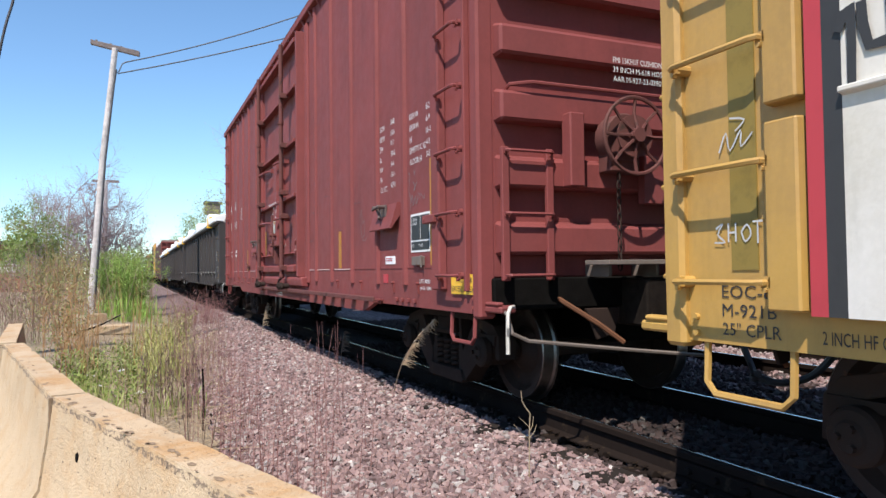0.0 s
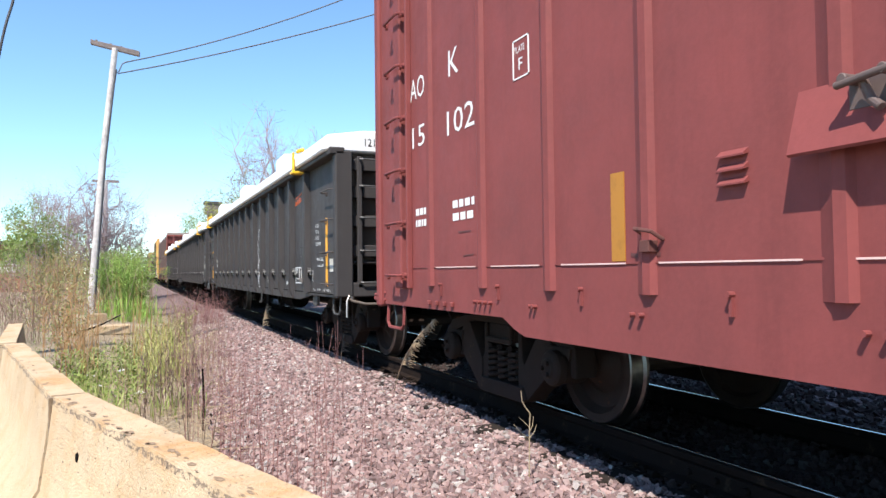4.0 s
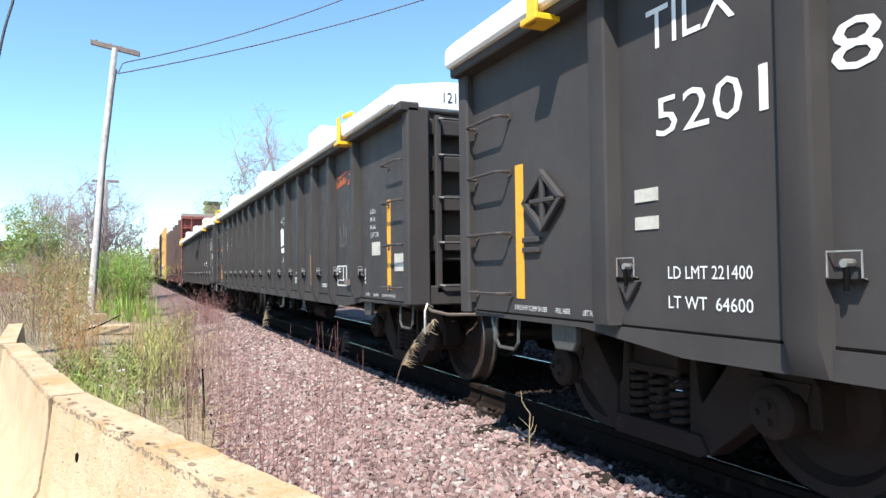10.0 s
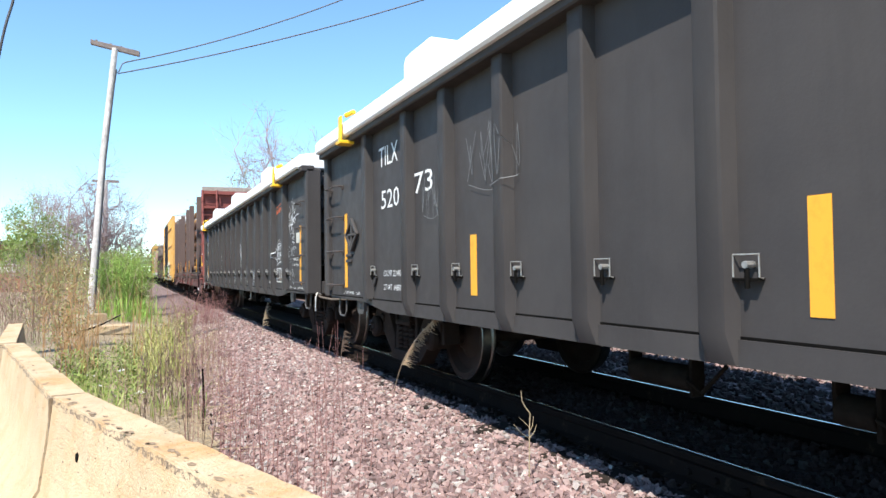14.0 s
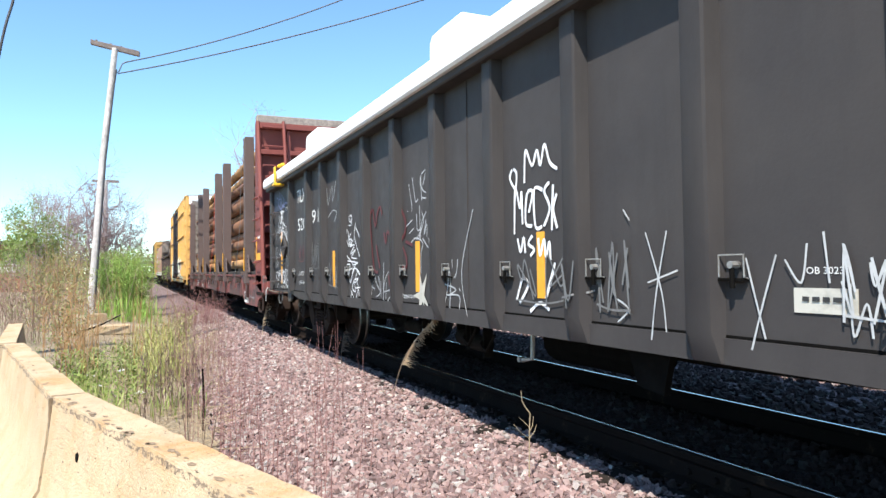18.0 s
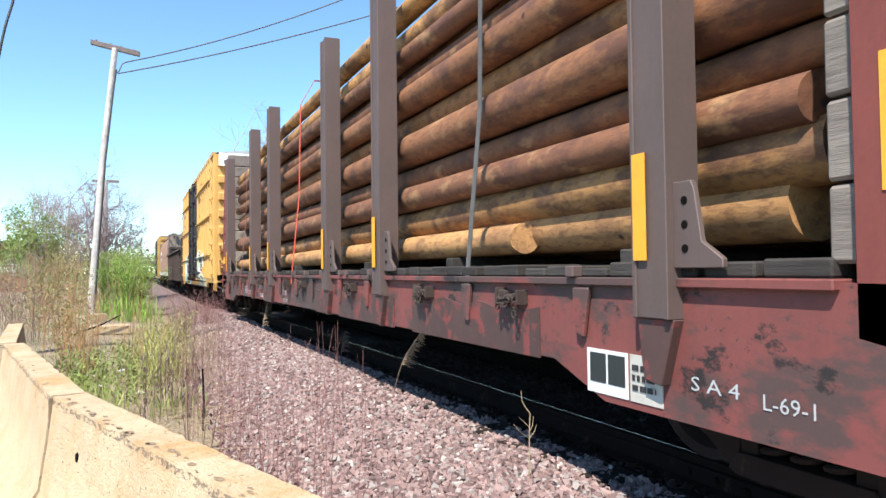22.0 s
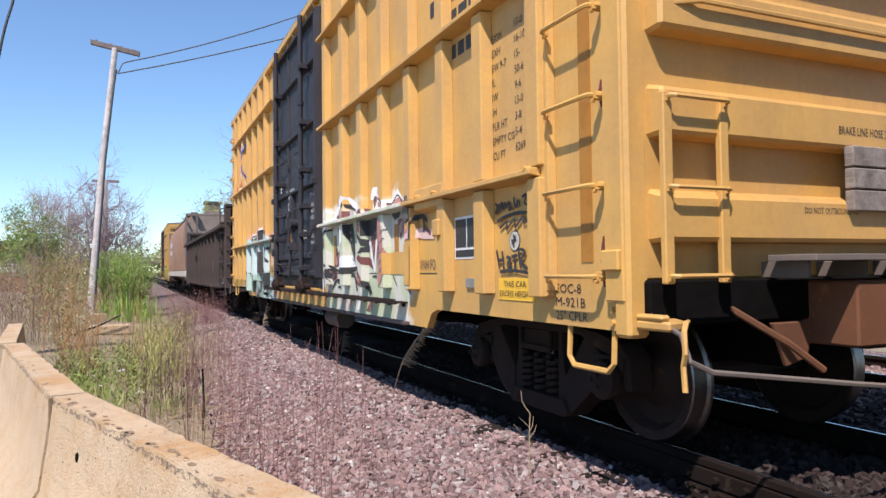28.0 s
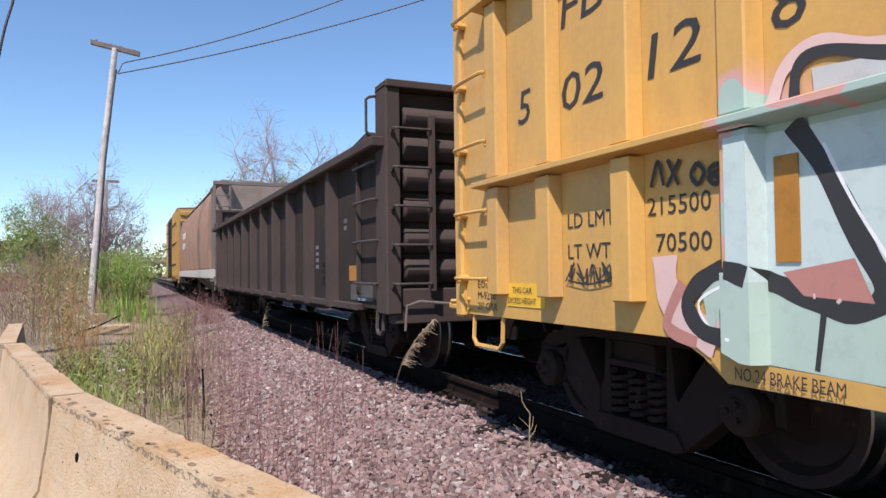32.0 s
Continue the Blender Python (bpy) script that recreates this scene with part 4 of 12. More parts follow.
def gondola_brake(car):
    brake_wheel(car, 0.10, 2.20, 0.10, -1, M_GRAB)
    part("brake_platform", Mesh().box(-0.35, 0.5, -0.18, 0.12, 1.32, 1.36), M_HOPEND, car, "grey expanded metal brake step", 0.006)
    words(car, "TILX", 0.55, 2.05, 0.13, M_WHITE, w=0.36, lx=0.17, face=FRONT)
    words(car, "520180", 0.55, 1.82, 0.11, M_WHITE, w=0.55, lx=0.17, face=FRONT)
    bars(car, 0.55, 1.70, 6, 0.03, 0.45, M_WHITE, lx=0.17, face=FRONT)

# ---------------------------------------------------------------- boxcars
def boxcar(y0, L, body, door_mat, label, ribbed, door, grab_mat, group="cars of the freight train"):
    car = thing("boxcar", label, "freight car", group)
    MOVING.append((car, y0))
    EAVE = 5.0
    d0, d1 = door
    for s in (-1, 1):
        m = Mesh()
        a, b = s * (PW - 0.06), s * PW
        lo = 0.66 if ribbed else 0.72
        k = 2.70 if ribbed else 2.95
        pts = [(0, 0.83), (2.55, 0.83), (2.68, 0.79), (2.78 if ribbed else 2.95, lo), (L - k, lo), (L - k + 0.14, 0.76), (L - k + 0.3, 0.83), (L, 0.83), (L, EAVE), (0, EAVE)]
        m.prism(pts, "x", min(a, b), max(a, b))
        part("side_wall", m, body, car, "", 0, False)
        if s > 0 or not ribbed:
            sm = Mesh().prism([(s * (PW - 0.004), -0.075), (s * (PW + 0.03), -0.05), (s * (PW + 0.034), 0.0), (s * (PW + 0.022), 0.02), (s * (PW - 0.004), 0.085)], "z", 1.03, EAVE - 0.08).data("seam", body)
            corner = Mesh().prism([(s * (PW - 0.004), -0.09), (s * (PW + 0.07), -0.08), (s * (PW + 0.07), 0.08), (s * (PW - 0.004), 0.09)], "z", 1.0, EAVE - 0.08).data("side_post", body, 0.012)
            for y in (0.74, L - 0.74):
                part("side_post", corner, None, car).location = (0, y, 0)
            for y in [1.62, 2.43, 3.38, 4.30, 5.15] + [10.40, 11.44, 12.34, 13.25, 14.22]:
                o = part("seam", sm, None, car)
                o.location = (0, y, 0)
            if not ribbed and s < 0:
                for y in (1.93, 1.28, 3.0, 4.0, 10.9, 12.0, 13.0, 14.0):
                    lg = Mesh().cyl((-PW - 0.035, y, 1.045), (-PW, y, 1.045), 0.014, 8)
                    lg.box(-PW - 0.018, -PW, y - 0.009, y + 0.009, 0.95, 1.04)
                    part("side_lug", lg, body, car)
                for y in (1.36, 1.52, 1.68, 1.83, L - 1.83, L - 1.68, L - 1.52, L - 1.36):
                    part("side_lug", Mesh().box(-PW - 0.03, -PW, y - 0.02, y + 0.02, 0.865, 0.905), body, car, "", 0.006)
                for y0_, y1_ in ((0.85, 5.8), (9.8, L - 0.85)):
                    part("weld_line", Mesh().box(-PW - 0.006, -PW, y0_, y1_, 1.185, 1.195), body, car, "", 0, False)
        part("top_plate", Mesh().box(min(s * 1.5, s * 1.64), max(s * 1.5, s * 1.64), 0, L, EAVE - 0.06, EAVE + 0.05), body, car, "", 0.01)
    # lugs under the eave
    g = Mesh().prism([(-PW, EAVE - 0.06), (-PW - 0.07, EAVE - 0.06), (-PW, EAVE - 0.18)], "y", -0.02, 0.02).data("eave_bracket", body)
    for y in np.arange(0.6, L - 0.3, 0.47):
        part("eave_bracket", g, None, car).location = (0, float(y), 0)
    r = Mesh().prism([(-1.64, EAVE + 0.05), (1.64, EAVE + 0.05), (0, EAVE + 0.22)], "y", 0, L)
    for y in np.arange(0.5, L, 1.25):
        r.prism([(-1.64, EAVE + 0.055), (1.64, EAVE + 0.055), (0, EAVE + 0.26)], "y", y, y + 0.06)
    part("roof", r, M_ROOF, car, "ribbed galvanised roof")
    if ribbed:
        ribs = [0.84, 1.60, 2.28, 3.03, 3.78, 4.51, 5.24, 6.05, L - 5.10, L - 4.35, L - 3.60, L - 2.83, L - 2.09, L - 1.35, L - 0.70]
        low = Mesh().prism([(-PW + 0.004, -0.10), (-1.645, -0.075), (-1.645, 0.075), (-PW + 0.004, 0.10)], "z", 0.99, 1.73).data("side_post", body, 0.008)
        mid = Mesh().prism([(-PW + 0.004, -0.10), (-1.645, -0.075), (-1.645, 0.075), (-PW + 0.004, 0.10)], "z", 1.80, 3.02).data("side_post", body, 0.008)
        up = Mesh().prism([(-PW + 0.004, -0.10), (-1.645, -0.075), (-1.645, 0.075), (-PW + 0.004, 0.10)], "z", 3.09, 4.22)
        up.prism([(-PW + 0.004, -0.10), (-1.645, -0.075), (-1.645, 0.075), (-PW + 0.004, 0.10)], "z", 4.29, EAVE - 0.05)
        up = up.data("side_post", body, 0.008)
        for y in ribs:
            for me in (low, mid, up):
                o = part("side_post", me.copy() if body is M_YELG else me, None, car)
                if body is M_YELG:
                    o.data.transform(Matrix.Translation((0, y, 0)))
                else:
                    o.location = (0, y, 0)
        for z in (1.73, 3.02, 4.22):
            for a, b in ((0.80, d0 - 0.12), (d1 + 0.12, L - (1.46 if y0 < 0 else 0.48))):
                e = Mesh().prism([(-PW + 0.004, z), (-1.695, z + 0.02), (-1.695, z + 0.055), (-PW + 0.004, z + 0.075)], "y", a, b)
                part("side_rail", e, body, car, "", 0.004)
    # ends: deep horizontal corrugations
    for d, yy in ((-1, 0.0), (1, L)):
        e = Mesh().box(-1.5, 1.5, min(yy, yy - d * 0.16) , max(yy, yy - d * 0.16), 1.1, EAVE)
        part("end_wall", e, body, car, "", 0.012)
        z, step, high = (1.30, 0.55, 0.24) if ribbed else (1.275, 0.495, 0.215)
        while z < EAVE - 0.1:
            q = yy - d * 0.02
            e = Mesh().prism([(q, z - 0.01), (q + d * 0.14, z + 0.0), (q + d * 0.14, z + high), (q, z + high + 0.04)], "x", -1.46, 1.46)
            part("end_corrugation", e, body, car, "", 0.02)
            z += step
        for s in (-1, 1):
            part("corner_post", Mesh().box(min(s * 1.46, s * 1.60), max(s * 1.46, s * 1.566), min(yy + d * 0.006, yy - d * 0.12), max(yy + d * 0.006, yy - d * 0.12), 0.80, EAVE), body, car, "", 0.02)
            for x in (s * 1.44, s * 1.06):
                part("ladder_stile", Mesh().box(x - 0.03, x + 0.03, min(yy + d * 0.10, yy + d * 0.14), max(yy + d * 0.10, yy + d * 0.14), 1.08, 2.06), body, car, "", 0.006)
            for zz in (1.12, 1.57, 2.03):
                end_grab(car, s * 1.445, s * 1.055, zz, yy + d * 0.13, d, grab_mat, 0.05)
        # end sill coloured near-black for the shaded void under the end
        sl = Mesh().box(-1.5, 1.5, min(yy - d * 0.1, yy + d * 0.05), max(yy - d * 0.1, yy + d * 0.05), 0.86, 1.1)
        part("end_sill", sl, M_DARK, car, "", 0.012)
        pl = Mesh().box(-0.75, 0.85, min(yy + d * 0.12, yy + d * 0.42), max(yy + d * 0.12, yy + d * 0.42), 1.19, 1.225)
        for x in (-0.65, -0.2, 0.3, 0.75):
            pl.box(x - 0.015, x + 0.015, min(yy, yy + d * 0.3), max(yy, yy + d * 0.3), 1.10, 1.19)
        part("crossover_platform", pl, M_HOPEND, car, "grey perforated crossover step", 0.004)
        gr = [(-1.38, yy, 2.48), (-1.38, yy + d * 0.15, 2.55), (1.38, yy + d * 0.15, 2.55), (1.38, yy, 2.48)]
        grab(car, gr, grab_mat, 0.015)
        dg = Mesh()
        dg.box(-0.35, 0.35, min(yy, yy + d * 0.35), max(yy, yy + d * 0.35), 0.72, 1.08)
        for x in (-0.62, 0.62):
            part("draft_plate", Mesh().prism([(x - 0.16, 0.86), (x + 0.16, 0.86), (x + 0.10, 0.66), (x - 0.06, 0.62)], "y", yy + d * 0.14, yy + d * 0.17), M_RUSTB if ribbed and d < 0 else M_TRUCK, car, "", 0.006)
        part("brake_pipe", Mesh().tube([(-1.0, yy, 0.98), (-0.7, yy + d * 0.2, 0.75), (-0.5, yy + d * 0.25, 0.6)], 0.02, 6), M_RUSTB, car)
        part("draft_gear", dg, M_RUSTB if ribbed and d < 0 else M_GEAR, car, "cushioned draft gear box", 0.012)
        coupler(car, yy + d * 0.3, d, 0.68, lever=False)
        if d < 0:
            lv = Mesh().tube([(0.02, yy + d * 0.55, 0.50), (-0.6, yy + d * 0.50, 0.57), (-1.40, yy + d * 0.36, 0.665), (-1.52, yy + d * 0.34, 0.72), (-1.53, yy + d * 0.30, 0.84), (-1.48, yy + d * 0.1, 0.90)], 0.014, 6)
            part("uncoupling_lever", lv, M_HOPEND, car, "bent steel uncoupling lever")
            lv = Mesh().tube([(-1.47, yy + d * 0.28, 0.90), (-1.52, yy + d * 0.32, 0.90), (-1.55, yy + d * 0.34, 0.86), (-1.565, yy + d * 0.36, 0.76), (-1.55, yy + d * 0.33, 0.70), (-1.56, yy + d * 0.35, 0.58)], 0.014, 6)
            part("lever_handle", lv, M_CREAM if not ribbed else M_YEL, car, "worn pale lever handle")
        for bz in (0.87, 0.94):
            for by_ in (0.06, 0.17):
                part("bolt", Mesh().cyl((-PW - 0.018, yy - d * by_, bz), (-PW + 0.002, yy - d * by_, bz), 0.016, 8), body, car)
        hb = Mesh().prism([(-1.56, yy), (-1.30, yy), (-1.42, yy + d * 0.22), (-1.55, yy + d * 0.24)], "z", 0.85, 0.90)
        hb.box(-1.56, -1.50, min(yy, yy + d * 0.2), max(yy, yy + d * 0.2), 0.90, 0.93)
        part("lever_bracket", hb, body, car, "", 0.012)
    # side ladders and steps at both corners
    for a in (0.0, L - 1.15):
        for y in () if ribbed else (a + 0.22,):
            part("ladder_stile", Mesh().box(-PW - 0.05, -PW, y - 0.02, y + 0.02, 1.0, 4.7), body, car, "", 0.005)
        for z in (1.10, 1.58, 2.07, 2.56, 3.05, 3.54, 4.03, 4.52) if ribbed and a > 1 else (1.12, 1.61, 2.10, 2.59, 3.08, 3.57, 4.06, 4.55):
            g0, g1 = (L - 0.62, L - 0.14) if ribbed and a > 1 else (a + (0.21 if ribbed else 0.27), a + (0.68 if ribbed else 0.64))
            side_grab(car, g0, g1, z, grab_mat, lx=-PW - 0.075, out=0.04, r=0.014)
            part("grab_spacer", Mesh().cyl((-PW - 0.079, g0, z), (-PW + 0.002, g0, z), 0.026, 10), grab_mat, car)
            if ribbed and a > 1:
                part("grab_spacer", Mesh().cyl((-PW - 0.079, g1, z), (-PW + 0.002, g1, z), 0.026, 10), grab_mat, car)
        stirrup(car, a + 0.20 if a == 0 else a + 0.5, a + 0.62 if a == 0 else a + 0.95, 0.60, 0.84, grab_mat, w=0.017)
    if ribbed:
        for y in (0.10, 0.79):
            st = Mesh().prism([(-PW + 0.002, y - 0.09), (-PW - 0.05, y - 0.075), (-PW - 0.05, y + 0.075), (-PW + 0.002, y + 0.09)], "z", 1.03 if y > 0.5 else 0.99, EAVE - 0.1)
            part("corner_plate", st, body, car, "", 0.006)
        ribbed_door(car, d0, d1, door_mat)
    else:
        beam_door(car)
    # door track: an outer rail carried on flat clips, daylight between them
    y_a, y_b = (2.2 if not ribbed else 3.2), d1 + (0.35 if not ribbed else 0.6)
    rail, far = (0.112, 0.155) if ribbed else (0.088, 0.135)
    t = Mesh().prism([(-PW - rail, 0.858), (-PW - far, 0.850), (-PW - far, 0.895), (-PW - far + 0.015, 0.905), (-PW - far + 0.023, 0.872), (-PW - rail, 0.872)], "y", y_a, y_b)
    part("door_track", t, M_TRUCK if ribbed else M_REDIRON, car, "rusty door rail on brackets", 0.004)
    k = 0.115 if ribbed else 0.085
    clip = Mesh().box(-PW - rail - 0.012, -PW + 0.002, -k, k, 0.860, 0.873)
    clip.box(-PW - 0.012, -PW + 0.002, -0.03, 0.03, 0.82, 0.862)
    clip = clip.data("track_clip", M_TRUCK if ribbed else body)
    for y in (y for y in np.arange(y_a + 0.15, y_b, 0.41 if ribbed else 0.47)):
        part("track_clip", clip, None, car).location = (0, float(y), 0)
    if ribbed:
        part("sill_flange", Mesh().box(-PW - 0.05, -PW, 3.2, d1 + 0.6, 0.655, 0.69), M_STAKE, car, "", 0.006)
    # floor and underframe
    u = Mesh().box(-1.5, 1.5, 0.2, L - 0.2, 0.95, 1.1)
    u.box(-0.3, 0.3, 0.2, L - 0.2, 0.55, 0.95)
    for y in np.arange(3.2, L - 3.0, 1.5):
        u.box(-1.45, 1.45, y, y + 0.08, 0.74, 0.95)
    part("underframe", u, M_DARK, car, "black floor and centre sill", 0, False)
    if ribbed:
        tk = Mesh().cyl((-1.05, 7.15, 0.46), (-1.05, 7.85, 0.46), 0.14, 20)
        part("air_tank", tk, M_STAKE, car, "brake air reservoir")
    truck(car, 1.72 if ribbed else 1.75, 0.43)
    truck(car, L - (1.50 if ribbed else 1.75), 0.43)
    return car


def ribbed_door(car, d0, d1, door_mat):
    """The yellow car's plug door: posts and beams over a panel, locking rods with arms, latch plate, roller carriages."""
    q = -PW
    D = part("door", Mesh().box(q - 0.05, q - 0.001, d0, d1, 1.06, 4.80), door_mat, car, "blue-black steel plug door", 0.008)
    for z0, z1, out, a, b in ((1.09, 1.20, 0.11, d0, d1), (1.34, 1.45, 0.10, d0 + 0.5, d1), (1.80, 1.84, 0.08, d1 - 0.95, d1 - 0.1), (2.36, 2.44, 0.12, d0, d1), (3.22, 3.30, 0.11, d0, d1), (4.08, 4.16, 0.11, d0, d1), (4.70, 4.80, 0.12, d0, d1)):
        m = Mesh().prism([(q - 0.045, z0), (q - out, z0 + 0.02), (q - out, z1 - 0.03), (q - 0.045, z1)], "y", a + 0.02, b - 0.02)
        part("door_beam", m, door_mat, D, "", 0.006)
    for y, w, o in ((d0 + 0.05, 0.045, 0.12), (d0 + 0.20, 0.03, 0.09), (7.60, 0.035, 0.08), (8.42, 0.035, 0.08), (d1 - 0.26, 0.03, 0.08), (d1 - 0.05, 0.05, 0.12)):
        m = Mesh().prism([(q - 0.045, y - w), (q - o, y - w * 0.7), (q - o, y + w * 0.7), (q - 0.045, y + w)], "z", 1.08, 4.78)
        part("door_post", m, door_mat, D, "", 0.006)
    for y, arms in ((8.87, ((2.08, 8.23), (1.30, 8.30), (2.95, 8.30))), (7.00, ((2.12, 7.66), (1.33, 7.60), (2.95, 7.6)))):
        ro = Mesh().cyl((q - 0.18, y, 1.0), (q - 0.18, y, 4.85), 0.036, 12)
        for z in (1.02, 2.50, 3.55):
            ro.cyl((q - 0.18, y, z), (q - 0.18, y, z + 0.05), 0.047, 12)
        rod = part("lock_rod", ro, door_mat, D, "vertical locking rod")
        for z in (1.22, 1.70, 2.10, 2.62, 3.3, 4.1):
            br = Mesh().box(q - 0.215, q - 0.05, y - 0.10, y + 0.05, z - 0.04, z + 0.04)
            br.cyl((q - 0.23, y - 0.075, z), (q - 0.20, y - 0.075, z), 0.02, 8)
            part("rod_bracket", br, door_mat, rod, "", 0.008)
        for z, to in arms:
            part("lock_arm", Mesh().tube([(q - 0.18, y, z), (q - 0.15, (y + to) / 2, z - 0.02), (q - 0.13, to, z - 0.01)], 0.018, 6), door_mat, D)
        ca = Mesh().prism([(y + 0.18, 0.96), (y + 0.13, 1.03), (y + 0.05, 1.05), (y - 0.10, 1.04), (y - 0.18, 1.00), (y - 0.20, 0.93), (y - 0.15, 0.88), (y, 0.91), (y + 0.12, 0.88)], "x", q - 0.225, q - 0.185)
        for c in (y + 0.09, y - 0.12):
            ca.cyl((q - 0.245, c, 0.955), (q - 0.09, c, 0.955), 0.045, 14)
        ca.box(q - 0.19, q - 0.10, y - 0.05, y + 0.05, 0.95, 1.12)
        part("door_roller", ca, M_TRUCK, D, "greasy roller carriage", 0.006)
    pl = part("latch_plate", Mesh().prism([(8.25, 1.80), (8.02, 1.80), (7.99, 2.30), (8.04, 2.42), (8.23, 2.42)], "x", q - 0.11, q - 0.045), door_mat, D, "", 0.008)
    hh = Mesh().tube([(q - 0.15, 7.93, 2.10), (q - 0.17, 7.94, 1.90), (q - 0.15, 7.96, 1.62), (q - 0.13, 7.95, 1.52), (q - 0.15, 7.99, 1.10)], 0.021, 8)
    hh.cyl((q - 0.17, 7.85, 1.90), (q - 0.05, 7.85, 1.90), 0.085, 16)
    hh.prism([(8.01, 1.62), (7.90, 1.62), (7.88, 1.50), (8.00, 1.50)], "x", q - 0.17, q - 0.05)
    hh.cyl((q - 0.19, 7.94, 1.56), (q - 0.05, 7.94, 1.56), 0.035, 10)
    part("door_handle", hh, door_mat, D, "long latch handle with a round cam")
    panel(D, "notice_panel", 8.06, 8.22, 1.84, 2.08, M_WHITE, lx=q - 0.115, label="white paper notice with a grey stamp")
    panel(D, "notice_panel", 8.08, 8.14, 1.88, 1.93, M_STRAPG, lx=q - 0.122)
    for y, z in ((9.44, 1.50), (9.44, 1.78), (9.44, 2.40), (6.44, 1.50), (6.44, 1.77), (6.44, 2.40)):
        part("door_lug", Mesh().box(q - 0.16, q - 0.08, y - 0.05, y + 0.05, z - 0.05, z + 0.04), door_mat, D, "", 0.01)
    # the yellow ledge, and a brown strip coloured for grease and the door's shade
    part("door_sill", Mesh().prism([(q - 0.002, 0.935), (q - 0.04, 0.93), (q - 0.04, 0.895), (q - 0.002, 0.885)], "y", d0 + 0.1, d1 - 0.08), M_YEL, car, "chipped yellow sill ledge", 0.006)
    part("door_sill", Mesh().box(q - 0.006, q - 0.001, d0 + 0.05, d1 - 0.03, 0.937, 1.058), M_STAKE, car, "greasy brown sill strip, darkened for the shade under the door", 0, False)
    for y in (d1 + 0.09, d1 + 0.26):
        part("door_jamb", Mesh().prism([(q - 0.001, y - 0.06), (q - 0.05, y - 0.03), (q - 0.05, y + 0.03), (q - 0.001, y + 0.06)], "z", 1.0, 4.86), M_YEL, car, "", 0.006)
    part("hinge_bracket", Mesh().box(q - 0.13, q, d1 + 0.25, d1 + 0.35, 1.70, 1.84), M_STAKE, car, "", 0.012)


